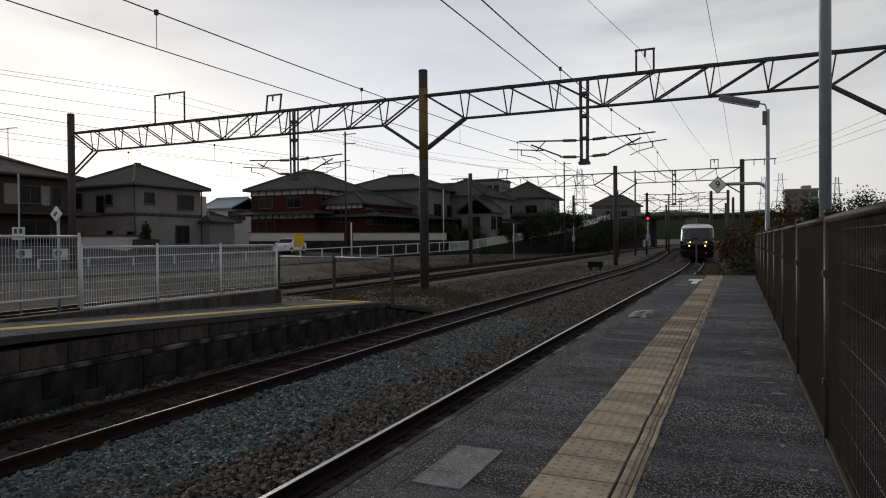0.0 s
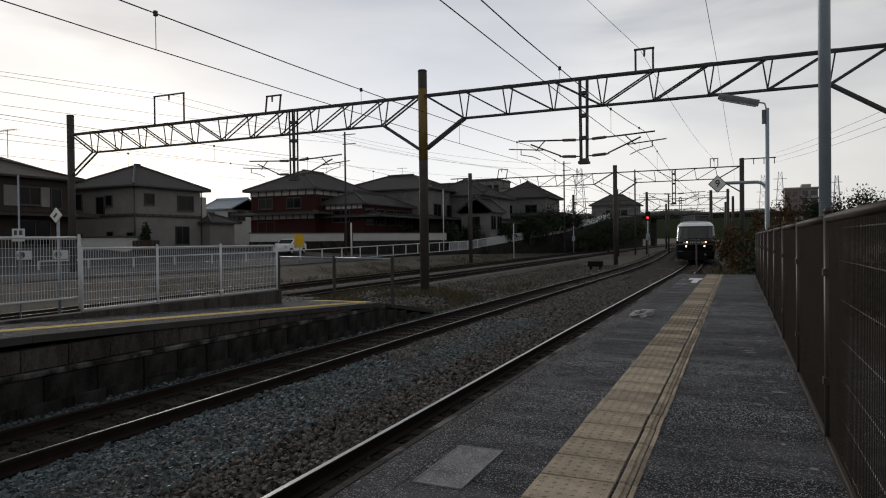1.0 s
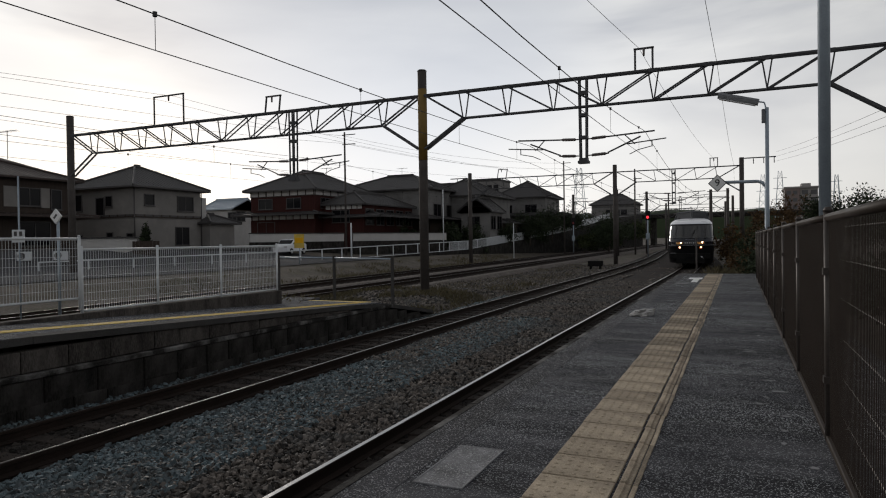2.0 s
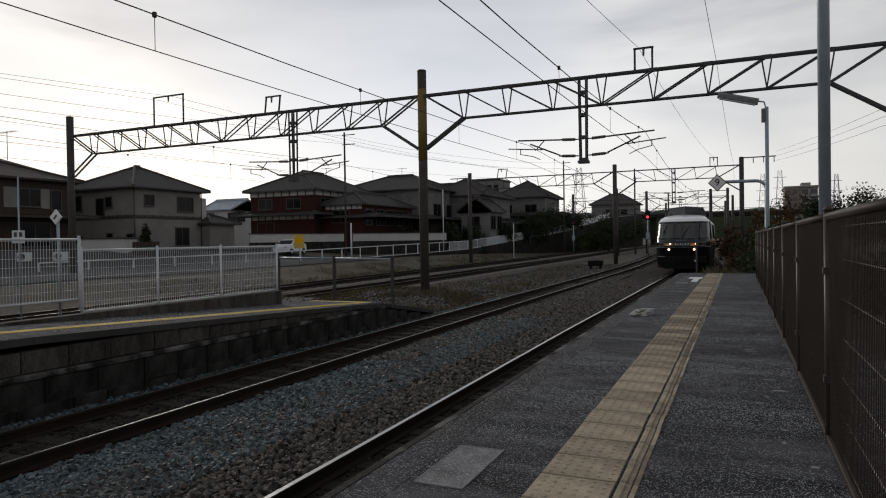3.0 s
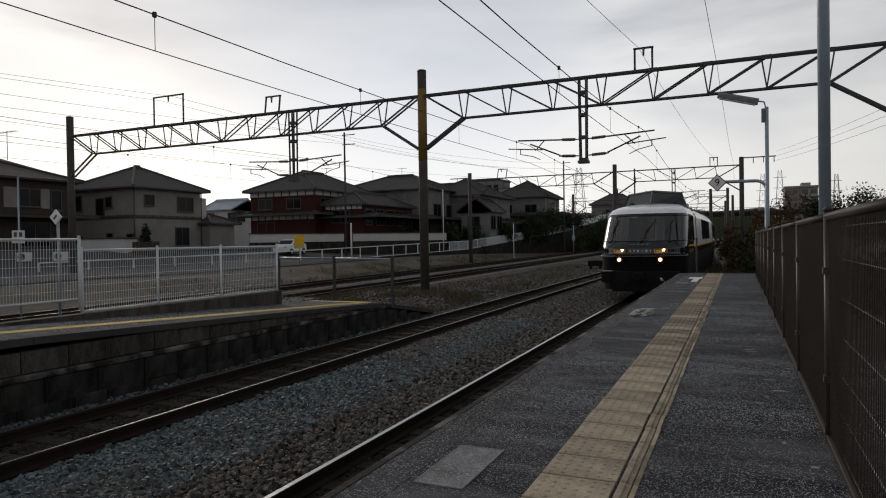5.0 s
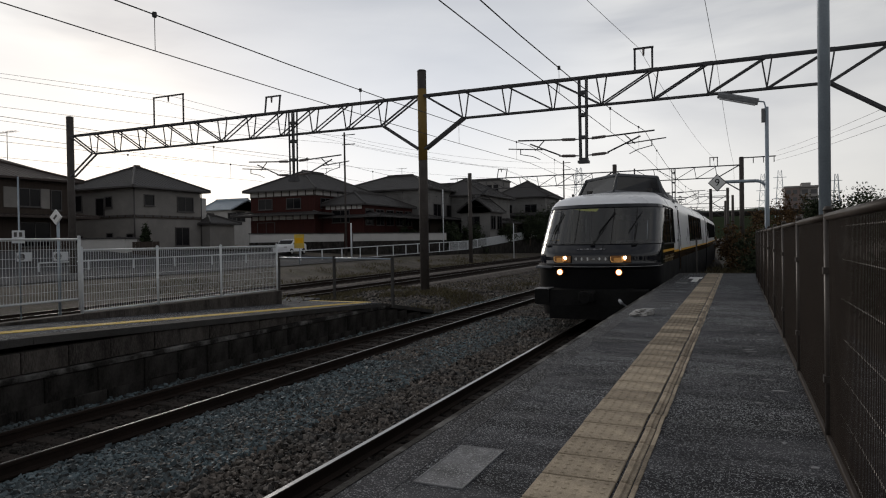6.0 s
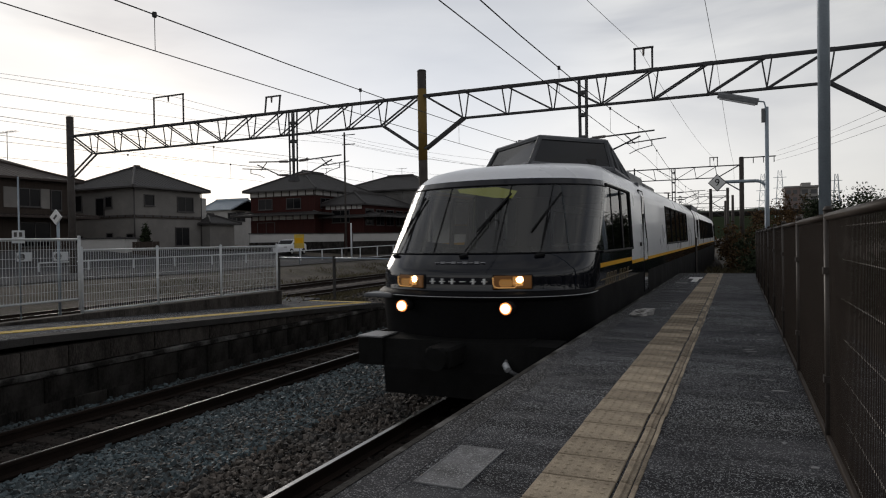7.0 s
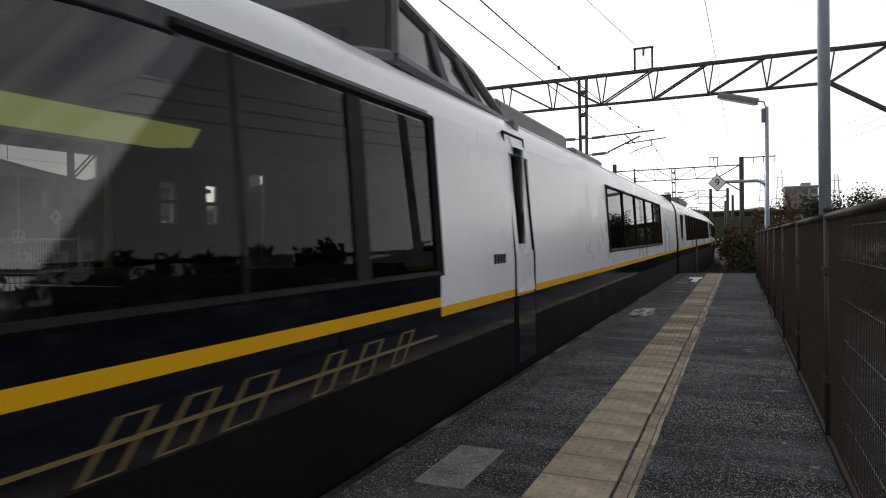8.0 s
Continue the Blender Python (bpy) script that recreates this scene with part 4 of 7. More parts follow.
def add_window(h, m, wide, tall, frame_mat, panes=2, shutter=None):
    """A window proud of a wall that lies in the xz plane of m, facing -y."""
    w = part("window", bx(0, wide, -0.02, 0.06, 0, tall), M["dark_glass"], h, "dark glass", m=m)
    bm = bmesh.new()
    t = 0.07
    for a in ((-t, 0, -t, tall + t), (wide, wide + t, -t, tall + t), (0, wide, -t, 0), (0, wide, tall, tall + t)):
        box(bm, a[0], a[1], -0.07, 0.05, a[2], a[3])
    for i in range(1, panes):
        x = wide * i / panes
        box(bm, x - 0.03, x + 0.03, -0.05, 0.03, 0, tall)
    part("frame", bm, frame_mat, w, "window frame")
    part("sill", bx(-0.12, wide + 0.12, -0.14, 0.0, -t - 0.05, -t), frame_mat, w)
    return w


def face_y(y, z=0.0):
    return pose(0, y, z)


def face_x(x):
    """A wall facing +x: its local x runs along +y."""
    return pose(x, 0, 0, 0, 0, 90)


def house(name, x, y, z, w, d, storeys, wall, tile, rise, kind, ridge, label, lower=None, wins_y=(), wins_x=(), skirts=(), over=0.7, band=None, rz=0):
    """x, y: the near corner towards the tracks is (x, y); the block goes back to -x and +y."""
    h = thing(name, label, "house", m=pose(x - w, y, z, 0, 0, rz))
    H = storeys
    bm = bx(0, w, 0, d, -1.0, H)
    part("wall", bm, wall, h, "weathered outer wall")
    add_roof(h, pose(0, 0, H), w, d, rise, over, kind, ridge, tile)
    if lower:
        part("lower_wall", bx(-0.03, w + 0.03, -0.03, d + 0.03, -1.0, lower[0]), lower[1], h, "lower storey cladding")
    if band:
        for u in [0.05 + i * (w - 0.1) / 8 for i in range(9)]:
            part("band_post", bx(u - 0.07, u + 0.07, -0.08, 0.0, band[0], band[1]), M["dark_wood"], h)
        for u in [0.05 + i * (d - 0.1) / 8 for i in range(9)]:
            part("band_post", bx(w, w + 0.08, u - 0.07, u + 0.07, band[0], band[1]), M["dark_wood"], h)
        part("band_rail", bx(-0.09, w + 0.09, -0.09, d + 0.09, band[0] - 0.1, band[0] - 0.004), M["dark_wood"], h)
        part("band", bx(-0.05, w + 0.05, -0.05, d + 0.05, band[0], band[1]), band[2], h, "thin band between the storeys")
    for (u, v, wide, tall, panes) in wins_y:
        add_window(h, pose(u, 0, v), wide, tall, M["frame_dark"], panes)
    for (u, v, wide, tall, panes) in wins_x:
        add_window(h, pose(w, 0, 0, 0, 0, 90) @ pose(u, 0, v), wide, tall, M["frame_dark"], panes)
    for (sx, sy, sw, sd, sz, srise, skind, sridge, swall) in skirts:
        if swall:
            part("annex_wall", bx(sx, sx + sw, sy, sy + sd, -1.0, sz), swall, h, "single-storey annex wall")
        add_roof(h, pose(sx, sy, sz), sw, sd, srise, 0.45, skind, sridge, tile)
        if swall:
            n = max(1, int(sd / 2.3))
            for i in range(n):
                add_window(h, pose(sx + sw, 0, 0, 0, 0, 90) @ pose(sy + (i + 0.15) * sd / n, 0, max(0.2, sz - 2.3)), sd / n * 0.7, 1.7, M["frame_dark"], 2)
            add_window(h, pose(sx + sw * 0.25, sy, max(0.3, sz - 2.0)), sw * 0.4, 1.3, M["frame_dark"], 2)
    return h


cream = house("cream_house", -48.15, 42.1, 2.2, 8.0, 7.8, 5.2, M["cream"], M["rooftile"], 2.2, "hip", "y",
      "cream rendered two-storey house with a dark hipped roof",
      wins_y=[(0.5, 3.2, 0.9, 1.4, 1), (3.3, 2.75, 0.95, 1.5, 1), (4.5, 3.5, 0.75, 0.85, 1), (0.5, 0.3, 0.9, 0.6, 1), (4.6, 0.3, 0.7, 0.8, 1), (5.9, 0.3, 0.35, 0.45, 1), (7.1, 0.1, 0.7, 0.9, 1)],
      wins_x=[(1.1, 3.6, 1.0, 0.9, 1), (4.9, 3.2, 1.9, 1.3, 2), (4.6, 0.0, 1.6, 1.6, 2)],
      skirts=[(6.0, 7.8, 3.2, 3.6, 2.1, 0.8, "hip", "y", None)], band=(2.55, 2.72, M["frame_dark"]))
part("annex_wall", bx(6.0, 9.1, 7.85, 11.3, -1.0, 2.05), M["cream"], cream, "single-storey annex wall")
part("stair_bay", bx(5.6, 7.7, 7.8, 8.9, -1.0, 4.6), M["plaster"], cream, "narrow pale stair bay")
for u, v in ((8.06, -0.06), (8.06, 7.86)):
    part("drainpipe", rods([((u, v, -0.8), (u, v, 5.05))], 0.06, 8), M["frame_dark"], cream, "dark drainpipe at a corner")
part("gutter", bx(8.62, 8.74, -0.7, 8.5, 5.06, 5.2), M["frame_dark"], cream)
part("gutter", bx(-0.7, 8.7, -0.74, -0.62, 5.06, 5.2), M["frame_dark"], cream)
timber = house("timber_house", -50.2, 27.9, 2.1, 14.0, 9.75, 5.45, M["dark_wood"], M["rooftile_brown"], 2.6, "hip", "y",
      "dark timber two-storey house with brown tiled roofs",
      wins_y=[(10.5, 3.2, 1.8, 1.3, 2), (7.0, 3.2, 1.8, 1.3, 2), (10.8, 0.3, 1.6, 1.6, 2)],
      wins_x=[(1.6, 3.3, 1.8, 1.3, 2), (5.4, 3.3, 1.6, 1.3, 2), (8.0, 3.1, 0.8, 1.5, 1), (1.0, 0.2, 2.4, 1.8, 2), (5.4, 0.2, 2.4, 1.8, 2)],
      skirts=[(-0.5, -1.0, 15.8, 11.5, 2.5, 1.0, "hip", "y", None)])
for u0, u1 in ((0.4, 1.4), (4.2, 5.25), (7.12, 7.85)):
    part("plaster_infill", bx(14.0, 14.04, u0, u1, 3.15, 4.7), M["cream"], timber, "cream plaster panel between posts")
red = house("red_boarded_house", -43.5, 62.5, 2.6, 9.0, 12.5, 5.7, M["red_wood"], M["rooftile"], 2.5, "hip", "y",
      "dark red-brown boarded traditional house with hipped tiled roofs",
      wins_y=[(1.2, 3.6, 1.9, 1.1, 2), (5.2, 3.6, 1.9, 1.1, 2), (1.0, 0.4, 2.4, 1.6, 2)],
      wins_x=[(1.2, 3.6, 1.9, 1.1, 2), (5.4, 3.6, 1.9, 1.1, 2)],
      lower=(2.3, M["red_wood"]), skirts=[(-1.2, -1.2, 11.4, 14.9, 2.9, 1.0, "hip", "y", None), (9.0, 1.5, 5.5, 12.0, 3.9, 1.5, "hip", "y", M["red_wood"]), (9.2, 1.0, 7.5, 13.0, 2.5, 0.9, "hip", "y", None)], band=(5.05, 5.62, M["plaster"]))
for i in range(9):
    part("plaster_infill", bx(0.25 + 0.98 * i, 1.05 + 0.98 * i, -0.07, -0.005, 2.32, 2.78), M["plaster"], red, "white plaster panel between posts")
for i in range(7):
    part("plaster_infill", bx(9.5 + 0.7 * i, 10.05 + 0.7 * i, 1.44, 1.495, 3.35, 3.8), M["plaster"], red, "white plaster panel under the eaves")
house("grey_roofed_house", -36.0, 77.0, 2.0, 14.0, 11.0, 7.0, M["grey_render"], M["rooftile"], 2.3, "hip", "x",
      "pale two-storey house with broad grey tiled roof",
      wins_y=[(1.2, 3.4, 1.9, 1.6, 2), (5.2, 3.4, 1.9, 1.6, 2)], wins_x=[(1.2, 3.4, 2.2, 1.6, 2), (5.4, 3.4, 2.2, 1.6, 2)],
      lower=(3.0, M["dark_wood"]), skirts=[(3.0, -2.0, 13.0, 14.0, 3.1, 1.1, "hip", "y", None)])
house("low_gabled_house", -31.5, 84.0, 1.8, 8.0, 12.0, 6.6, M["grey_render"], M["rooftile"], 2.4, "hip", "y",
      "pale plastered house with steep grey tiled roofs", wins_y=[(1.2, 1.2, 2.0, 1.5, 2), (4.6, 1.2, 2.0, 1.5, 2)], wins_x=[(2.0, 1.0, 2.4, 1.6, 2)],
      skirts=[(6.0, -2.5, 4.0, 5.0, 4.2, 1.9, "gable", "y", M["grey_render"]), (3.0, 3.0, 8.0, 10.0, 2.8, 1.0, "hip", "y", M["dark_wood"])])
house("hipped_house", -28.4, 105.0, 2.6, 8.6, 9.0, 6.6, M["grey_render"], M["rooftile"], 2.8, "hip", "y",
      "tall grey-walled house with pyramid tiled roof", wins_y=[(1.0, 3.9, 1.9, 1.4, 2), (5.2, 3.9, 1.9, 1.4, 2)], wins_x=[(1.0, 3.9, 1.9, 1.4, 2), (5.2, 3.9, 1.9, 1.4, 2)],
      skirts=[(-1.0, -1.6, 12.5, 12.5, 3.6, 1.4, "hip", "y", None)])
hill = house("hill_house", -25.2, 186.0, 5.6, 12.0, 9.0, 6.0, M["grey_render"], M["rooftile"], 2.9, "hip", "x",
      "grey two-storey house with tiled roof beyond a slope", wins_y=[(4.0, 2.9, 1.6, 1.6, 1), (6.0, 2.9, 1.6, 1.6, 1), (8.0, 2.9, 1.6, 1.6, 1), (4.0, 0.4, 5.0, 1.8, 3)])
part("foundation", bx(-0.5, 12.5, -0.5, 9.5, -7.0, -0.996), M["wall_dark"], hill, "tall dark retaining base")
house("far_white_house", -71.0, 80.0, 2.6, 5.0, 6.0, 5.0, M["plaster"], M["galv"], 1.6, "gable", "x",
      "far white gabled house between other roofs", wins_x=[(1.2, 3.2, 1.8, 1.4, 2)], wins_y=[(4.4, 3.2, 1.6, 1.2, 2)])
house("long_roofed_house", -36.5, 96.0, 2.5, 14.0, 9.0, 6.6, M["dark_wood"], M["rooftile"], 2.4, "hip", "x",
      "dark timber house with a long grey tiled roof", wins_y=[(2.0, 3.6, 2.2, 1.4, 2), (8.0, 3.6, 2.2, 1.4, 2)])


# ---- road side, embankment and distance ----
def lerp_path(path, step):
    """Points at even steps along a line of corners."""
    out = []
    for a, b in zip(path, path[1:]):
        a, b = Vector(a), Vector(b)
        n = max(1, round((b - a).length / step))
        out += [a.lerp(b, i / n) for i in range(n)]
    return out + [Vector(path[-1])]


RAMP = [(-37.6, 26.0, 0.15), (-32.8, 42.0, 0.42), (-30.9, 57.5, 0.75), (-29.8, 74.4, 1.05), (-26.4, 108.8, 3.3), (-23.8, 137.0, 6.3), (-22.0, 172.0, 8.0)]


def build_ramp():
    pts = lerp_path(RAMP, 3.0)
    bm = bmesh.new()
    rings = [[bm.verts.new(q) for q in ((p.x + 0.15, p.y, ground_z(p.x + 0.2, p.y) - 0.3), (p.x + 0.1, p.y, p.z), (p.x - 0.15, p.y, p.z), (p.x - 0.2, p.y, p.z - 0.05), (p.x - 6.0, p.y + 1.0, p.z - 0.05), (p.x - 9, p.y + 2, p.z - 1.0))] for p in pts]
    for a, b in zip(rings, rings[1:]):
        for i in range(5):
            bm.faces.new((a[i], a[i + 1], b[i + 1], b[i]))
    r = part("road", bm, M["road"])
    tagged(r, "narrow asphalt road climbing behind a retaining wall", "road", kind="structure")
    bm = bmesh.new()
    rings = [[bm.verts.new(q) for q in ((p.x + 0.22, p.y, ground_z(p.x + 0.2, p.y) - 0.3), (p.x + 0.2, p.y, p.z + 0.06), (p.x - 0.1, p.y, p.z + 0.06), (p.x - 0.1, p.y, p.z - 0.2))] for p in pts]
    for a, b in zip(rings, rings[1:]):
        for i in range(3):
            bm.faces.new((a[i], a[i + 1], b[i + 1], b[i]))
    part("retaining_wall", bm, M["wall_dark"], r, "dark concrete retaining wall")
    f = thing("roadside_fence", "white steel guard fence along the road", "fence")
    f["kind"] = "structure"
    posts = lerp_path(RAMP[:6], 2.6)
    one = None
    for i, (a, b) in enumerate(zip(posts, posts[1:])):
        part("guard_post", rods([((a.x, a.y, a.z), (a.x, a.y, a.z + 1.12))], 0.055, 6), M["white_fence"], f)
        part("guard_rail", rods([((a.x, a.y, a.z + 1.1), (b.x, b.y, b.z + 1.1))], 0.04, 6), M["white_fence"], f)
        part("guard_rail", rods([((a.x, a.y, a.z + 0.12), (b.x, b.y, b.z + 0.12))], 0.03, 6), M["white_fence"], f)
        if a.y > 68:
            bm = bmesh.new()
            n = 22
            wide = 0.014 if a.y < 78 else 0.035
            for j in range(1, n):
                p = a.lerp(b, j / n)
                rod(bm, (p.x, p.y, p.z + 0.12), (p.x, p.y, p.z + 1.08), wide, 4, cap=False)
            part("picket_panel", bm, M["white_fence"], f)


build_ramp()


def build_yard():
    xs = [-48 + 1.5 * i for i in range(13)]
    ys = [2 + 2.5 * i for i in range(22)]
    bm = sheet([[(x, y, ground_z(x, y) + 0.05) for x in xs] for y in ys])
    tagged(part("pavement", bm, M["road"], smooth=True), "grey asphalt yard between the siding and the houses", "pavement", kind="structure")


build_yard()


def build_bridge():
    b = thing("road_bridge", "dark concrete road bridge over the far tracks", "bridge")
    part("deck", bx(-28, 40, 176, 184, 7.35, 8.05), M["wall_dark"], b, "dark bridge deck")
    part("parapet", bx(-28, 40, 175.8, 176.0, 8.05, 8.35), M["concrete"], b, "low parapet")
    for x in (-20, -8, 4, 16, 30):
        part("pier", bx(x - 0.6, x + 0.6, 178, 182, -1, 7.35), M["wall_dark"], b)
    bm = bmesh.new()
    for i in range(35):
        rod(bm, (-28 + 2 * i, 175.9, 8.3), (-28 + 2 * i, 175.9, 9.1), 0.04, 4)
    rod(bm, (-28, 175.9, 9.1), (40, 175.9, 9.1), 0.05, 4)
    part("railing", bm, M["steel_dark"], b, "thin bridge railing")


build_bridge()


def boundary_wall(p, q):
    L = math.hypot(q[0] - p[0], q[1] - p[1])
    turn = math.degrees(math.atan2(q[1] - p[1], q[0] - p[0]))
    w = thing("garden_wall", "white plastered garden wall on a dark stone base", "wall", m=pose(p[0], p[1], 0, 0, 0, turn))
    part("base", bx(0, L, -0.06, 0.3, 0.2, 2.32), M["wall_dark"], w, "dark stone base")
    part("plaster", bx(0, L, 0.0, 0.2, 2.32, 3.15), M["plaster"], w, "white plaster face")
    part("cap", bx(-0.05, L + 0.05, -0.08, 0.3, 3.15, 3.25), M["rooftile"], w, "narrow tiled cap")


boundary_wall((-44.2, 52.4), (-39.0, 61.4))
boundary_wall((-38.4, 62.4), (-32.1, 73.3))


def far_block():
    b = thing("office_block", "far flat-roofed grey building behind the houses", "building", m=pose(-66.4, 170, 0))
    part("wall", bx(0, 7.8, 0, 9, 0, 18.3), M["grey_render"], b, "grey outer wall")
    part("roof_edge", bx(-0.2, 8.0, -0.2, 9.2, 18.3, 18.8), M["rooftile"], b, "flat dark roof edge")
    for i in range(4):
        part("window", bx(0.5 + 1.85 * i, 1.9 + 1.85 * i, -0.04, 0.04, 15.4, 17.2), M["dark_glass"], b, "dark glass")


far_block()


def yard_wall(p, q):
    L = math.hypot(q[0] - p[0], q[1] - p[1])
    w = thing("yard_wall", "low dark block wall along the yard", "wall", m=pose(p[0], p[1], 0, 0, 0, math.degrees(math.atan2(q[1] - p[1], q[0] - p[0]))))
    n = int(L / 2.0)
    part("blocks", bx(0, L, 0, 0.15, 0.3, 1.70), M["wall_dark"], w, "dark stained blockwork")
    part("coping", bx(-0.03, L + 0.03, -0.03, 0.18, 1.70, 1.76), M["concrete"], w, "thin concrete coping")
    for i in range(n):
        part("pier", bx(2.0 * i + 0.8, 2.0 * i + 1.0, -0.06, 0.0, 0.3, 1.70), M["wall_dark"], w)


yard_wall((-45.2, 40.0), (-42.0, 52.0))


def shed():
    s = thing("garden_shed", "low pale grey shed beside a house", "shed", m=pose(-46.9, 35.6, 0, 0, 0, 28))
    part("wall", bx(0, 3.6, 0, 2.4, 0.6, 2.75), M["plaster"], s, "pale sheet wall")
    part("roof", bx(-0.15, 3.75, -0.15, 2.55, 2.75, 2.87, 0.02), M["rooftile"], s, "thin dark roof")
    f = thing("board_fence", "dark board fence beside a shed", "fence", m=pose(-43.3, 37.6, 0, 0, 0, 28))
    for i in range(8):
        part("board", bx(i * 0.26, i * 0.26 + 0.24, 0, 0.03, 0.6, 2.5), M["dark_wood"], f)


shed()


def tv_antenna(x, y, z0, z1, wide):
    a = thing("roof_antenna", "thin grey television antenna over a roof", "antenna", "roof antennas")
    part("mast", rods([((x, y, z0), (x, y, z1))], 0.025, 6), M["steel_dark"], a)
    part("boom", rods([((x - wide / 2, y, z1 - 0.08), (x + wide / 2, y, z1 - 0.05))], 0.018, 6), M["steel_dark"], a)
    for i in range(7):
        u = x - wide / 2 + wide * (i + 0.5) / 7
        part("element", rods([((u, y - 0.35, z1 - 0.07), (u, y + 0.35, z1 - 0.07))], 0.010, 5), M["steel_dark"], a)


tv_antenna(-51.0, 33.0, 8.9, 11.1, 2.2)
tv_antenna(-46.2, 69.0, 9.5, 11.4, 1.6)
tv_antenna(-42.5, 82.0, 10.6, 12.4, 1.6)
tv_antenna(-32.6, 109.0, 11.2, 13.0, 1.6)


def fan_unit(x, y, z):
    u = thing("air_conditioner", "pale outdoor air conditioner unit by a wall", "air conditioner", "air conditioners", m=pose(x, y, z, 0, 0, 40))
    part("case", bx(0, 0.8, 0, 0.3, 0.05, 0.62, 0.02), M["white_fence"], u, "pale metal case")
    part("fan_grille", rods([((0.28, -0.02, 0.34), (0.28, 0.0, 0.34))], 0.22, 20), M["frame_dark"], u, "round dark fan grille")
    for dx in (0.08, 0.66):
        part("foot", bx(dx, dx + 0.08, 0.0, 0.3, -0.4, 0.05), M["concrete"], u)


fan_unit(-41.7, 27.4, 1.25)
fan_unit(-40.2, 28.8, 1.25)


def build_car():
    c = thing("parked_car", "small white hatchback parked by the roadside", "car", m=pose(-40.0, 53.2, 1.08, 0, 0, 8))
    prof = [(-1.95, 0.3), (-1.98, 0.7), (-1.85, 0.92), (-1.1, 1.0), (-0.5, 1.45), (0.9, 1.52), (1.6, 1.1), (1.9, 1.0), (1.95, 0.35)]
    bm = bmesh.new()
    prism(bm, prof, -0.8, 0.8, "x")
    bmesh.ops.bevel(bm, geom=list(bm.edges), offset=0.06, segments=2, affect="EDGES")
    part("body", bm, M["white_train"], c, "white painted body")
    for s in (-0.81, 0.81):
        for a in (((-0.85, 1.02), (-0.42, 1.38), (0.15, 1.42), (0.15, 1.02)), ((0.22, 1.02), (0.22, 1.42), (0.85, 1.42), (1.25, 1.06))):
            bm = bmesh.new()
            prism(bm, list(a), s - 0.01, s + 0.01, "x")
            part("side_window", bm, M["dark_glass"], c, "dark glass")
        for y in (-1.2, 1.25):
            bm = bmesh.new()
            rod(bm, (s - 0.09, y, 0.31), (s + 0.05, y, 0.31), 0.31, 18)
            w = part("wheel", bm, M["rubber"], c, "black tyre")
            part("hub", rods([((s + (0.05 if s > 0 else -0.10), y, 0.31), (s + (0.07 if s > 0 else -0.09), y, 0.31))], 0.18, 12), M["silver"], w, "grey wheel cover")
    bm = bmesh.new()
    prism(bm, [(-1.08, 1.03), (-0.55, 1.42), (-0.5, 1.42), (-1.03, 1.03)], -0.7, 0.7, "x")
    part("windscreen", bm, M["dark_glass"], c, "dark windscreen")
    for s in (-0.6, 0.6):
        part("headlamp", bx(s - 0.16, s + 0.16, -2.0, -1.88, 0.68, 0.84, 0.02), M["silver"], c)


build_car()


def board_sign(x, y, z0, z1, w, h, material, label, diamond=False, post=0.035, turn=0, text=None):
    s = thing("sign", label, "sign", m=pose(x, y, 0, 0, 0, turn))
    part("post", rods([((0, 0.04, z0), (0, 0.04, z1))], post, 8), M["galv"], s, "grey post")
    bm = bx(-w / 2, w / 2, -0.015, 0.015, -h / 2, h / 2, 0.004)
    b = part("board", bm, material, s, "", m=pose(0, 0, z1 - h * 0.4, 0, 45 if diamond else 0, 0))
    return s, b


sg, bd = board_sign(-30.2, 41.3, 0.2, 2.75, 0.75, 1.05, M["yellow"], "yellow warning board on two posts by the siding", turn=25)
part("dark_panel", bx(-0.3, 0.3, -0.022, -0.016, -0.15, 0.25), M["gold"], bd, "orange panel with plain shapes")
sg, bd = board_sign(-11.35, 8.2, 0.9, 2.80, 0.20, 0.20, M["white_paint"], "white diamond marker on a slim post", diamond=True, turn=5, post=0.025)
part("mark", bx(-0.02, 0.02, -0.02, -0.016, -0.05, 0.05), M["frame_dark"], bd, "dark upright mark")
sg, bd = board_sign(-11.35, 7.5, 0.9, 3.4, 0.19, 0.22, M["white_fence"], "white box sign on a tall thin post", turn=40, post=0.014)
bd.matrix_basis = pose(0, 0, 2.36)
for i in (-1, 1):
    part("panel", bx(i * 0.04 - 0.022, i * 0.04 + 0.022, -0.022, -0.016, 0.0, 0.08), M["frame_dark"], bd, "dark panel")


def lattice_tower(x, y, z0, h, w):
    t = thing("pylon", "distant grey lattice power pylon", "pylon", "pylons")
    bm = bmesh.new()
    for sx in (-1, 1):
        for sy in (-1, 1):
            rod(bm, (x + sx * w, y + sy * w, z0), (x + sx * w * 0.25, y + sy * w * 0.25, z0 + h), 0.2, 4)
    for i in range(8):
        k, k2 = i / 8, (i + 1) / 8
        a, b = w * (1 - 0.75 * k), w * (1 - 0.75 * k2)
        for s in (-1, 1):
            rod(bm, (x - a * s, y - a, z0 + h * k), (x + b * s, y - b, z0 + h * k2), 0.12, 4)
    part("tower_frame", bm, M["galv"], t, "criss-crossed steel frame")
    for k in (0.6, 0.75, 0.9):
        part("crossarm", rods([((x - w * 1.0, y, z0 + h * k), (x + w * 1.0, y, z0 + h * k))], 0.22, 4), M["galv"], t)


lattice_tower(-87, 399, -1, 46, 5)
lattice_tower(17.5, 555, -1, 50, 4.5)
lattice_tower(29, 555, -1, 52, 4.5)
lattice_tower(54.5, 462, -1, 40, 3)


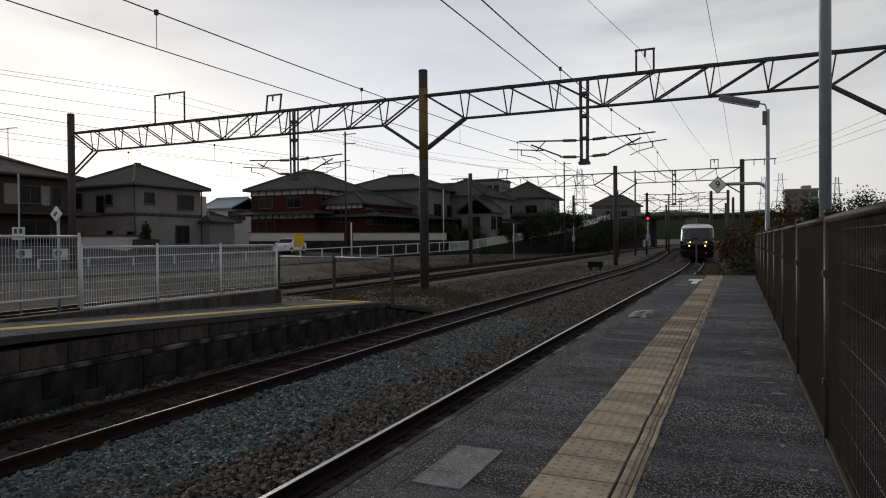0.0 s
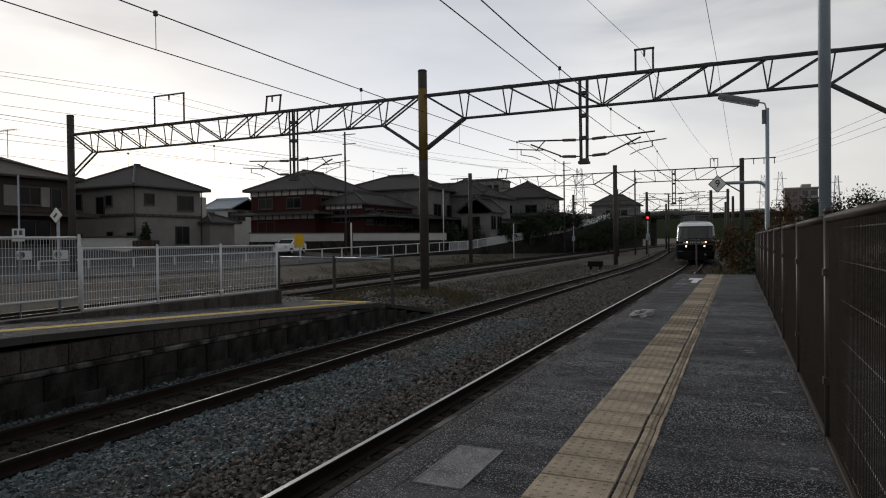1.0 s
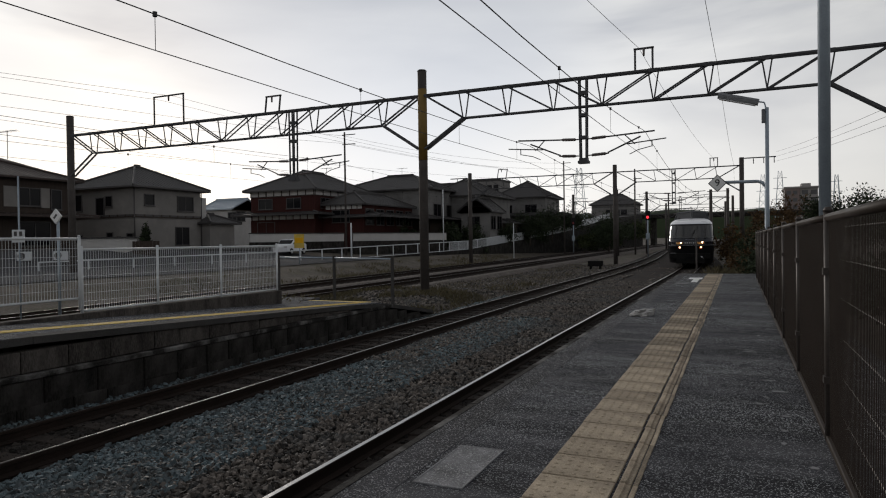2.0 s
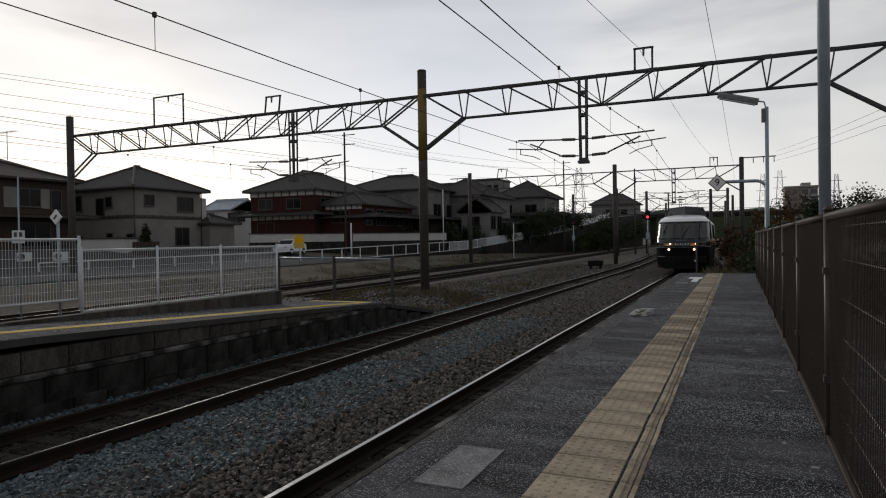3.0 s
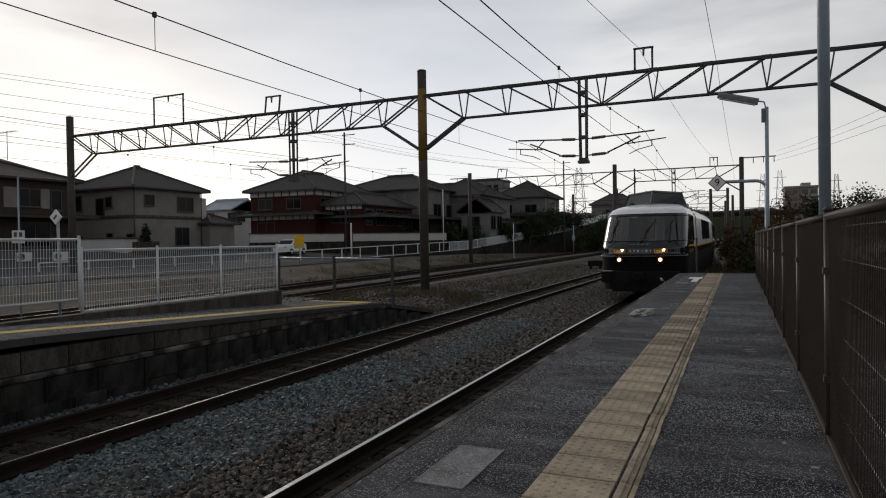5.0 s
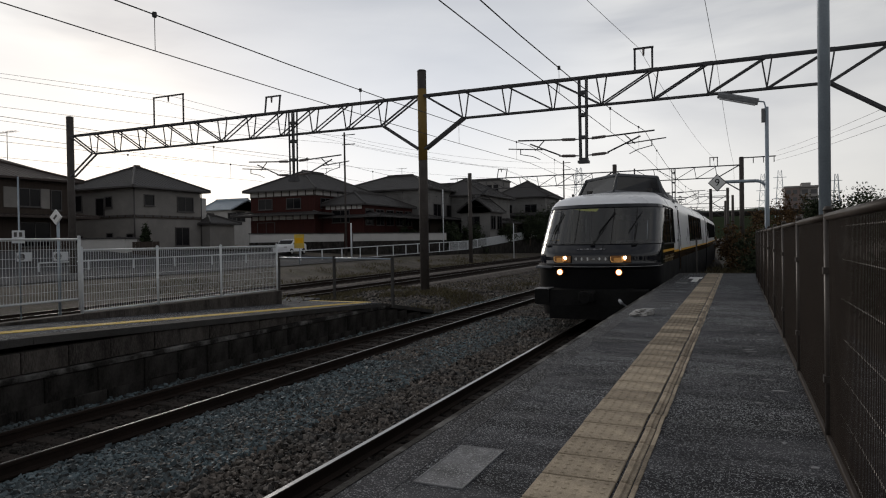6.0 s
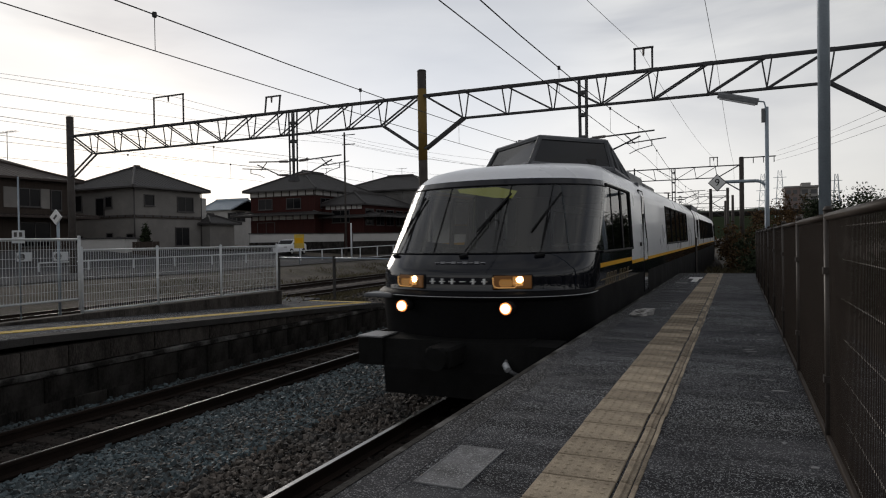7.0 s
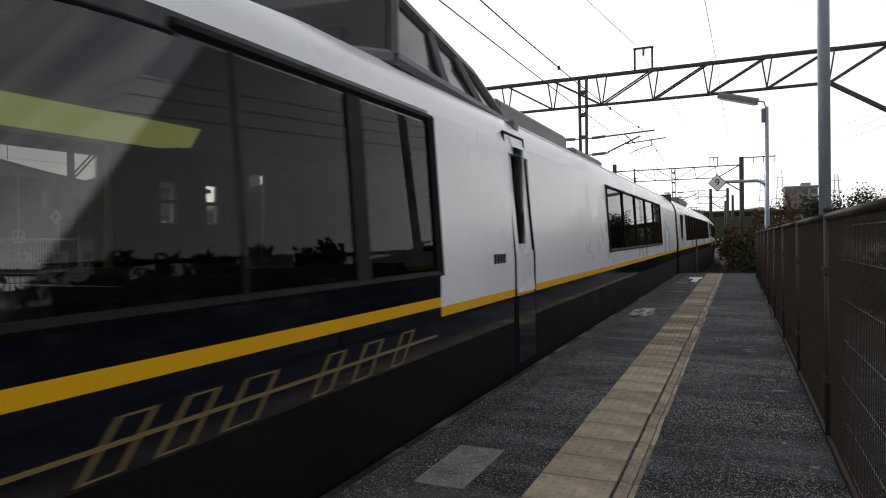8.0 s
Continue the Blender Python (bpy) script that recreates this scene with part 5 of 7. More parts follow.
def utility_pole(x, y, z0, z1, label="thin dark utility pole with a crossarm", r=0.12, arm=1.0, material="rust_pole"):
    p = thing("utility_pole", label, "pole", "utility poles")
    bm = bmesh.new()
    rod(bm, (x, y, z0), (x, y, z1), r, 8, r * 0.75)
    part("shaft", bm, M[material], p)
    if arm:
        for dz in (0.3, 1.3):
            part("crossarm", rods([((x - arm * 0.2, y, z1 - dz), (x + arm, y, z1 - dz))], 0.05, 5), M["steel_dark"], p)
    return p


utility_pole(-37.8, 59.9, 0.5, 13.8, arm=1.3)
utility_pole(-22.7, 94, 0.0, 13.4)
utility_pole(-14.0, 86, 0, 8.4, arm=0, r=0.24, label="rusty steel pole beyond the siding")
utility_pole(-12.6, 92, 0, 11.5, arm=0.9)
utility_pole(-8.6, 95, 0, 8.2, arm=0.4)
utility_pole(-33.0, 53.2, 0.3, 4.0, arm=0, r=0.09, material="white_fence", label="slim white post by the road")
utility_pole(-30.4, 68.6, 0.5, 8.0, arm=0, r=0.07, material="white_fence", label="slim pale lamp post by the road")
utility_pole(-24.7, 76.6, 0.0, 4.2, arm=0.3, r=0.07, material="white_fence", label="slim white post beside the track")
utility_pole(-3.7, 107.9, 0, 9.4, arm=2.6, r=0.28, label="far dark pole with long crossarms")
utility_pole(-0.8, 131, 0, 9.7, arm=0, r=0.28, label="far rusty steel line pole")
for z in (10.2, 9.4):
    wire(sag((-44, -10, z + 1), (-37.8, 59.9, z + 3.2), 0.8) + sag((-37.8, 59.9, z + 3.2), (-22.7, 94, z + 2.9), 0.8)[1:], 0.012, "power_cable", "thin power cable between poles")
for i in range(3):
    wire(sag((11.6 + 0.3 * i, 0, 6.6 + 0.6 * i), (5.5 + 0.2 * i, 123, 14.6 + 0.8 * i), 0.6), 0.015, "power_cable", "thin power cable over the trees")


def signal(x, y, z0, z1, lit=True):
    s = thing("railway_signal", "railway signal showing a red light" if lit else "dark railway signal beside the siding", "signal", "signals")
    part("mast", rods([((x, y, z0), (x, y, z1))], 0.07, 8), M["galv"], s, "grey mast")
    part("head", bx(x - 0.28, x + 0.28, y - 0.1, y + 0.15, z1 - 0.55, z1 + 0.55, 0.08), M["rubber"], s, "black signal head")
    part("lamp", rods([((x, y - 0.13, z1 - 0.2), (x, y - 0.1, z1 - 0.2))], 0.15, 12), M["red_light" if lit else "red_dim"], s, "lit red lamp" if lit else "dim red lamp")
    part("box", bx(x - 0.2, x + 0.2, y - 0.15, y + 0.1, z1 - 2.7, z1 - 2.0, 0.02), M["galv"], s)


signal(-9.3, 78, -0.2, 4.75)
signal(-21.5, 94.4, -0.1, 4.7, False)
bm = bx(-0.55, 0.55, -0.3, 0.3, 0.0, 0.42, 0.03)
box(bm, -0.42, -0.3, -0.25, 0.25, -0.5, 0.0)
box(bm, 0.3, 0.42, -0.25, 0.25, -0.5, 0.0)
tagged(part("relay_box", bm, M["underframe"], m=pose(-10.2, 52.3, 0.05)), "dark trackside relay box on short legs", "box")


def apartment():
    a = thing("apartment_block", "distant grey-brown apartment tower with balconies", "apartment block")
    part("wall", bx(15.1, 25.0, 258, 272, 0, 18.7), M["apartment_grey"], a, "grey-beige facade")
    part("brown_wing", bx(14.9, 19.6, 257.2, 258.1, 0, 18.9), M["apartment_brown"], a, "brown tiled wing")
    part("roof", bx(14.7, 25.3, 257.0, 272.3, 18.7, 19.2), M["apartment_grey"], a, "flat roof edge")
    part("roof_house", bx(20.2, 23.0, 260, 266, 19.2, 20.4), M["apartment_grey"], a, "small lift house on the roof")
    for f in range(7):
        z = 1.2 + f * 2.5
        for x in (15.4, 17.4):
            part("window", bx(x, x + 1.3, 257.15, 257.24, z + 0.3, z + 1.6), M["apartment_pane"], a, "window paled for distance haze")
        for x in (20.2, 22.8):
            part("window", bx(x, x + 1.8, 257.93, 258.02, z + 0.2, z + 1.75), M["apartment_pane"], a, "window paled for distance haze")
            part("balcony", bx(x - 0.15, x + 1.95, 257.3, 257.95, z - 0.75, z + 0.15), M["apartment_grey"], a, "pale balcony front")


apartment()


# ---- plants ----
def leaf_cloud(n, centre, size, leaf, rng, squash=1.0):
    """Verts and faces of many small bent leaves spread in clumps."""
    clumps = rng.normal(size=(max(4, n // 60), 3)) * np.array(size) * 0.55
    c = clumps[rng.integers(len(clumps), size=n)] + rng.normal(size=(n, 3)) * np.array(size) * 0.20
    c[:, 2] *= squash
    c += np.array(centre)
    u = rng.normal(size=(n, 3))
    u /= np.linalg.norm(u, axis=1, keepdims=True)
    v = np.cross(u, rng.normal(size=(n, 3)))
    v /= np.linalg.norm(v, axis=1, keepdims=True)
    L = leaf * (0.6 + 0.8 * rng.random((n, 1)))
    nrm = np.cross(u, v)
    p = np.stack([c - u * L, c + v * L * 0.5 + nrm * L * 0.15, c + u * L, c - v * L * 0.5 + nrm * L * 0.15], axis=1)
    return p


def plant_mesh(name, pts, material, parent=None):
    n = len(pts)
    f = np.arange(4 * n).reshape(n, 4)
    me = bpy.data.meshes.new(name)
    me.from_pydata(pts.reshape(-1, 3).tolist(), [], f.tolist())
    me.materials.append(material)
    ob = new(name, me)
    if parent is not None:
        ob.parent = parent
    return ob


def tree(x, y, z, h, w, leaf, seed, label, n=2600, size=0.12):
    rng = np.random.default_rng(seed)
    t = thing("tree", label, "tree", "trees")
    bm = bmesh.new()
    rod(bm, (x, y, z - 0.3), (x + 0.1, y, z + h * 0.55), 0.05 * h * 0.5, 8, 0.02 * h * 0.5)
    for k in range(7):
        a = rng.random() * 6.28
        b = z + h * (0.25 + 0.05 * k)
        rod(bm, (x + 0.05, y, b), (x + math.cos(a) * w * 0.5, y + math.sin(a) * w * 0.5, b + h * 0.28), 0.02 * h * 0.4, 5, 0.008 * h * 0.4)
    part("trunk", bm, M["bark"], t, "brown trunk and limbs")
    crown = plant_mesh("crown", leaf_cloud(n, (x, y, z + h * 0.62), (w * 0.62, w * 0.62, h * 0.34), size, rng), leaf, t)
    return t


def bush(x, y, z, w, d, h, leaf, seed, label, n=2200, size=0.09):
    rng = np.random.default_rng(seed)
    b = plant_mesh("bush", leaf_cloud(n, (x, y, z + h * 0.45), (w * 0.6, d * 0.6, h * 0.42), size, rng), leaf)
    return tagged(b, label, "bush", "bushes")


AUT, DRK, GRN = M["leaf_autumn"], M["leaf_dark"], M["leaf"]
bush(0.9, 44, 0.0, 1.8, 4, 2.0, DRK, 11, "dark tangled bush beyond the platform end", 4000)
bush(0.9, 40, 0.0, 1.8, 4, 2.2, AUT, 12, "rust-brown autumn bush beyond the platform end", 3500)
bush(0.0, 56, 0.2, 2.2, 5, 2.4, AUT, 13, "brown autumn bush beside the track", 3500, 0.12)
bush(1.6, 34, 0.2, 1.6, 4, 2.1, DRK, 14, "dark bush behind the fence end", 3500)
bush(1.1, 30, -0.2, 1.2, 3, 2.0, DRK, 15, "low dark bush below the platform end", 3500, 0.07)
bush(2.2, 62, 0.2, 3, 7, 3.2, GRN, 16, "green bush with yellowing leaves", 4500, 0.14)
bush(3.0, 52, 0.2, 2.4, 6, 2.8, AUT, 17, "orange-brown autumn bush by the line", 4000, 0.12)
tree(5.2, 50, 0.9, 4.0, 1.6, DRK, 21, "dark leafy tree behind the fence", 5200, 0.08)
tree(6.9, 47, 0.9, 3.6, 2.2, DRK, 22, "dark leafy tree behind the fence", 4200, 0.08)
tree(8.2, 45, 0.9, 3.1, 2.8, DRK, 23, "bushy dark tree behind the fence", 4200, 0.08)
tree(7.8, 34, 0.9, 2.9, 2.6, DRK, 24, "low dark tree behind the fence", 3600)
tree(7.4, 27, 0.9, 2.5, 2.4, DRK, 25, "low dark tree behind the fence", 3200)
tree(8.4, 135, 1.0, 7.5, 4.0, AUT, 26, "bare-topped reddish autumn tree", 1500, 0.22)
tree(4.5, 120, 1.0, 4.6, 4.0, AUT, 27, "reddish autumn tree near a bridge", 2600, 0.2)
tree(-17.5, 100, 0.2, 4.5, 3.5, DRK, 28, "dark round tree at the foot of the slope", 3000, 0.14)
tree(-19.0, 108, 0.2, 5.5, 4.0, DRK, 29, "dark round tree at the foot of the slope", 3000, 0.14)
tree(-27.2, 92, 1.6, 4.4, 2.8, DRK, 31, "dark round garden tree behind the road fence", 3000, 0.13)
tree(-25.8, 99, 2.0, 4.6, 3.0, DRK, 32, "dark round garden tree behind the road fence", 3000, 0.13)
tree(-24.6, 107, 2.6, 4.4, 3.0, DRK, 33, "dark round garden tree behind the road fence", 3000, 0.14)
for i in range(9):
    rr = random.Random(40 + i)
    bush(-22.5 + rr.uniform(-1, 3.5), 108 + 6.5 * i, 0.5 + 0.3 * i, 3.5, 5, 3.2, DRK if i % 3 else GRN, 50 + i, "dark scrub on the road embankment", 1600, 0.2)
for i, (x, y, w) in enumerate(( (-37.5, 75, 1.7), (-33.2, 81, 1.6), (-30.0, 90, 1.8), (-47.0, 42.2, 0.7))):
    bush(x, y, 1.6, w, w, 2.4, DRK, 80 + i, "dark clipped garden shrub by a house", 1300, 0.12)


for i, (x, y, w, h) in enumerate(((-36.2, 70.5, 1.8, 2.6), (-33.0, 76.0, 2.0, 3.0), (-30.6, 79.0, 1.6, 2.6), (-29.2, 86.0, 2.2, 3.2), (-28.4, 92.0, 2.0, 3.0),
                                  (-27.2, 97.0, 2.4, 3.4), (-38.8, 66.5, 1.5, 2.2))):
    bush(x, y, 1.5, w, w, h, DRK, 90 + i, "dark overgrown garden shrub beside the road", 1800, 0.13)


def hedge_bank():
    """Overgrown bank behind the brown fence."""
    rng = np.random.default_rng(5)
    pts = []
    for i in range(46):
        y = -16 + 1.35 * i
        x = 2.3 + 0.6 * rng.random()
        pts.append(leaf_cloud(520, (x, y, 1.15), (0.9, 0.9, 0.42), 0.075, rng))
    tagged(plant_mesh("hedge", np.concatenate(pts), M["leaf_dark"]), "dense dark hedge behind the brown fence", "hedge", kind="stuff")
    far = []
    for i in range(60):
        y = -70 + 3.4 * i
        far.append(leaf_cloud(200, (34 + 6 * rng.random(), y, 3.2), (3.0, 3.0, 2.2), 0.5, rng))
    tagged(plant_mesh("tree_belt", np.concatenate(far), M["leaf_dark"]), "dark belt of trees on the far side of the fence", "trees", kind="stuff")


hedge_bank()


def weeds():
    rng = np.random.default_rng(9)

    def tufts(n, x0, x1, y0, y1, tall, zoff=0.0):
        x = x0 + (x1 - x0) * rng.random(n)
        y = y0 + (y1 - y0) * rng.random(n)
        keep = np.array([noise.noise(Vector((a * 0.5, b * 0.35, 7.0))) > -0.02 for a, b in zip(x, y)])
        x, y = x[keep], y[keep]
        z = np.array([ground_z(a, b) for a, b in zip(x, y)]) + zoff
        n = len(x)
        a = rng.random(n) * 6.28
        h = tall * (0.35 + 0.9 * rng.random(n))
        lean = rng.normal(size=(n, 2)) * 0.35 * h[:, None]
        w = 0.003 + 0.004 * rng.random(n)
        dx, dy = np.cos(a) * w, np.sin(a) * w
        base = np.stack([x, y, z], 1)
        off = np.stack([dx, dy, 0 * dx], 1)
        mid = base + np.stack([lean[:, 0] * 0.35, lean[:, 1] * 0.35, h * 0.6], 1)
        tip = base + np.stack([lean[:, 0], lean[:, 1], h], 1)
        return np.stack([base - off, base + off, mid + off * 0.8, tip], 1)
    P = [tufts(9000, -15.2, -9.4, 16.8, 60, 0.14), tufts(14000, -15.5, -9.6, 16.5, 27, 0.2), tufts(12000, -28.5, -22.6, 24, 80, 0.28),
         tufts(7000, -19.3, -17.6, 22, 70, 0.18), tufts(1500, -10.5, -8.9, 17, 34, 0.25), tufts(3000, -1.4, 0.6, 21.2, 40, 0.8), tufts(2500, -13.2, -11.2, 6, 17, 0.5, 0.1)]
    tagged(plant_mesh("weeds", np.concatenate(P), M["grass"]), "dry yellow-green weeds between the tracks", "weeds", kind="stuff")


weeds()


def hills():
    xs = [-900 + 30 * i for i in range(70)]
    rows = []
    for k, (y, z) in enumerate(((900, -5), (905, 1.0), (1000, 1.3), (1100, 0))):
        rows.append([(x, y, -5 if k in (0, 3) else z * (30 + 16 * noise.noise(Vector((x * 0.004, 2.0, 0))) + 5 * noise.noise(Vector((x * 0.02, 5.0, 0))))) for x in xs])
    h = part("far_hills", sheet(rows), M["leaf_dark"], smooth=True)
    tagged(h, "low wooded hills on the horizon", "hills", kind="structure")


hills()


# ---- things on and by the near platform ----
def tall_lamp_pole():
    p = thing("tall_pole", "tall grey galvanised pole behind the fence", "pole")
    bm = rods([((0.89, 8.5, 0.4), (0.89, 8.5, 12.0))], 0.062, 16)
    part("shaft", bm, M["galv"], p)
    part("base_collar", rods([((0.89, 8.5, 0.4), (0.89, 8.5, 1.0))], 0.08, 16), M["galv"], p, "thicker base collar")


tall_lamp_pole()


def platform_lamp():
    p = thing("platform_lamp", "slim platform lamp with a weathered long head", "street lamp")
    x, y = 0.74, 20.0
    part("post", rods([((x, y, 0.3), (x, y, 5.66))], 0.05, 10), M["galv"], p, "thin grey post")
    part("control_box", bx(x - 0.13, x - 0.04, y - 0.06, y + 0.06, 5.25, 5.62, 0.01), M["train_grey"], p, "small grey box")
    bm = rods([((x, y, 5.55), (x - 0.06, y, 5.8)), ((x - 0.06, y, 5.8), (x - 0.30, y, 5.86))], 0.02, 8)
    part("arm", bm, M["galv"], p)
    bm = bmesh.new()
    prism(bm, [(-0.09, 0.0), (-0.10, 0.10), (-0.06, 0.16), (0.06, 0.16), (0.10, 0.10), (0.09, 0.0)], -1.05, 0.0, "x")
    head = part("lamp_head", bm, M["lamp_case"], p, "weathered pale lamp head", m=pose(x - 0.22, y, 5.74, 0, 16, 0))
    part("diffuser", bx(-1.0, -0.05, -0.07, 0.07, -0.03, -0.002, 0.01), M["white_train"], head, "dull white diffuser")


platform_lamp()


def number_sign():
    s = thing("number_sign", "white diamond stop number on a bent grey pipe", "sign")
    x, y = 0.80, 22.0
    pts = [(x, y, 0.2), (x, y, 3.55)]
    for i in range(1, 7):
        a = math.pi / 2 * i / 6
        pts.append((x - 0.28 * (1 - math.cos(a)), y, 3.55 + 0.28 * math.sin(a)))
    pts.append((x - 1.15, y, 3.84))
    bm = bmesh.new()
    for a, b in zip(pts, pts[1:]):
        rod(bm, a, b, 0.065 if b[2] < 3.6 and a[2] < 1 else 0.05, 10)
    part("pipe", bm, M["galv"], s, "bent grey pipe")
    bm = bx(-0.19, 0.19, -0.012, 0.012, -0.19, 0.19, 0.006)
    b = part("board", bm, M["frame_dark"], s, "dark-edged diamond", m=pose(x - 1.36, y - 0.06, 3.82, 0, 45, 0))
    part("face", bx(-0.165, 0.165, -0.018, -0.013, -0.165, 0.165), M["white_paint"], b, "white face")
    cu = bpy.data.curves.new("numeral", "FONT")
    cu.body, cu.size, cu.extrude, cu.align_x, cu.align_y = "9", 0.30, 0.004, "CENTER", "CENTER"
    cu.materials.append(M["rubber"])
    t = new("numeral", cu)
    t.parent = s
    t.matrix_basis = pose(x - 1.36, y - 0.085, 3.82, 90, 0, 0)


number_sign()


def crumpled_bag():
    bm = bmesh.new()
    bmesh.ops.create_icosphere(bm, subdivisions=4, radius=1.0)
    for v in bm.verts:
        p = v.co.copy()
        n1 = noise.noise(p * 1.7 + Vector((3, 1, 7)))
        n2 = noise.noise(p * 5.0)
        n3 = abs(noise.noise(p * 9.0))
        r = 1 + 0.45 * n1 + 0.22 * n2 - 0.25 * n3
        v.co = Vector((p.x * r * 0.13, p.y * r * 0.24, max(0.0, p.z * r * 0.5 + 0.25) * 0.10))
        v.co.z *= 1 + 0.9 * max(0.0, p.x)
    b = part("litter_bag", bm, M["plaster"], m=pose(-1.22, 9.45, DECK, 0, 0, -20))
    tagged(b, "crumpled white plastic bag lying on the asphalt", "litter")


crumpled_bag()


def end_post():
    p = thing("marker_post", "thin dark marker post at the platform end", "post", m=pose(-1.13, 21.1, 0))
    part("shaft", rods([((0, 0, 0.2), (0, 0, 2.12))], 0.022, 8), M["rust_pole"], p)
    part("cap", rods([((0, 0, 2.12), (0, 0, 2.15))], 0.03, 8), M["rust_pole"], p)


end_post()


def post_and_rail():
    f = thing("barrier", "dark weathered post and rail barrier past the platform", "fence")
    a, b, c = (-10.2, 18.9), (-13.4, 20.4), (-16.8, 21.6)
    for x, y in (a, b, c):
        part("post", bx(x - 0.045, x + 0.045, y - 0.045, y + 0.045, -0.5, 1.70, 0.012), M["concrete"], f, "square weathered post")
    for p, q in ((a, b), (b, c)):
        part("rail", rods([((p[0], p[1], 1.62), (q[0], q[1], 1.62))], 0.025, 8), M["galv"], f, "thin grey pipe rail")


post_and_rail()


# ---- the train ----
def pipe(ps, r, n=6):
    """One unbroken tube along any line of points."""
    bm = bmesh.new()
    rings = []
    for i, p in enumerate(ps):
        t = (ps[min(i + 1, len(ps) - 1)] - ps[max(i - 1, 0)]).normalized()
        u = t.cross(Vector((0, 0, 1)))
        u = u.normalized() if u.length > 0.01 else Vector((1, 0, 0))
        v = t.cross(u)
        rings.append([bm.verts.new(p + (u * math.cos(a) + v * math.sin(a)) * r) for a in (2 * math.pi * k / n for k in range(n))])
    for a, b in zip(rings, rings[1:]):
        for k in range(n):
            bm.faces.new((a[k], a[(k + 1) % n], b[(k + 1) % n], b[k]))
    return bm


CAR = 20.9
WZ = ([0.3, 0.9, 2.0, 2.86, 3.0, 3.12, 3.25, 3.36, 3.40, 3.42], [1.40, 1.46, 1.46, 1.41, 1.37, 1.30, 1.16, 0.95, 0.76, 0.55])
NZ = ([0.3, 0.9, 1.2, 1.42, 1.46, 1.50, 1.54, 1.58, 1.76, 1.86, 1.98, 2.9, 3.0, 3.12, 3.20, 3.27, 3.36, 3.40, 3.42],
      [0.42, 0.34, 0.28, 0.25, 0.13, 0.13, 0.285, 0.295, 0.30, 0.37, 0.50, 1.18, 1.27, 1.56, 1.95, 2.5, 3.4, 4.0, 4.5])
DZ = ([0.3, 1.4, 2.0, 3.0, 3.2, 3.42], [1.1, 1.12, 1.12, 1.18, 1.15, 0.9])
LEVELS = [0.3, 0.9, 1.2, 1.42, 1.46, 1.50, 1.54, 1.58, 1.62, 1.70, 1.76, 1.82, 1.90, 1.98, 2.06, 2.36, 2.70, 2.80, 2.86, 2.95, 3.05, 3.12, 3.2, 3.27, 3.33, 3.38, 3.40, 3.42]
NOSE_N = 36


def pillar_y(z):
    """Where the raked corner pillar stands on the side."""
    return 1.66 + 0.86 * max(0.0, min(z, 2.95) - 2.0)


def ring(z, nose, stops):
    """Outline of the car at height z from the far rear, round the nose, to the near rear."""
    W = interp(z, *WZ)
    if nose:
        y0, D = interp(z, *NZ), interp(z, *DZ)
    else:
        y0, D = 0.0, 0.02
    if nose:
        stops = [pillar_y(z), pillar_y(z) + 0.13] + stops
    if nose and z > 2.95:
        stops = [max(s, y0 + D + 0.002 * i) for i, s in enumerate(stops, 1)]
    pts = [(-W, s, z) for s in reversed(stops)]
    e = 0.94
    for i in range(NOSE_N + 1):
        th = math.pi - math.pi * i / NOSE_N
        c, s = math.cos(th), math.sin(th)
        pts.append((W * math.copysign(abs(c) ** e, c) if abs(c) > 1e-9 else 0.0, y0 + D * (1 - abs(s) ** e), z))
    pts += [(W, s, z) for s in stops]
    return pts


def car_shell(car, nose, stops, classify, names):
    rings = [ring(z, nose, stops) for z in LEVELS]
    n = len(rings[0])
    ns = len(stops) + (2 if nose else 0)
    buckets = {}
    for j in range(len(LEVELS) - 1):
        zm = (LEVELS[j] + LEVELS[j + 1]) / 2
        for i in range(n - 1):
            ym = (rings[j][i][1] + rings[j][i + 1][1]) / 2
            where = "far" if i < ns else "near" if i >= n - 1 - ns else "nose"
            k = (i - ns) / NOSE_N if where == "nose" else 0.0
            buckets.setdefault(classify(zm, ym, where, k), []).append((j, i))
    crown = bmesh.new()
    crown.faces.new([crown.verts.new(p) for p in rings[-1]])
    part("roof_crown", crown, M["white_train"], car, "flat white top of the roof")
    for key, cells in buckets.items():
        if key == "door_opening":
            continue
        bm = bmesh.new()
        cache = {}

        def vert(j, i):
            if (j, i) not in cache:
                cache[j, i] = bm.verts.new(rings[j][i])
            return cache[j, i]
        for j, i in cells:
            f = bm.faces.new((vert(j, i), vert(j, i + 1), vert(j + 1, i + 1), vert(j + 1, i)))
            f.smooth = True
        bmesh.ops.remove_doubles(bm, verts=bm.verts, dist=0.0005)
        for e in bm.edges:
            if e.is_boundary:
                e.smooth = False
        name, material, label, thick = names[key]
        ob = part(name, bm, material, car, label)
        if thick:
            s = ob.modifiers.new("thickness", "SOLIDIFY")
            s.thickness, s.offset = thick, -1.0
        if "glass" in key:
            ob.visible_shadow = False


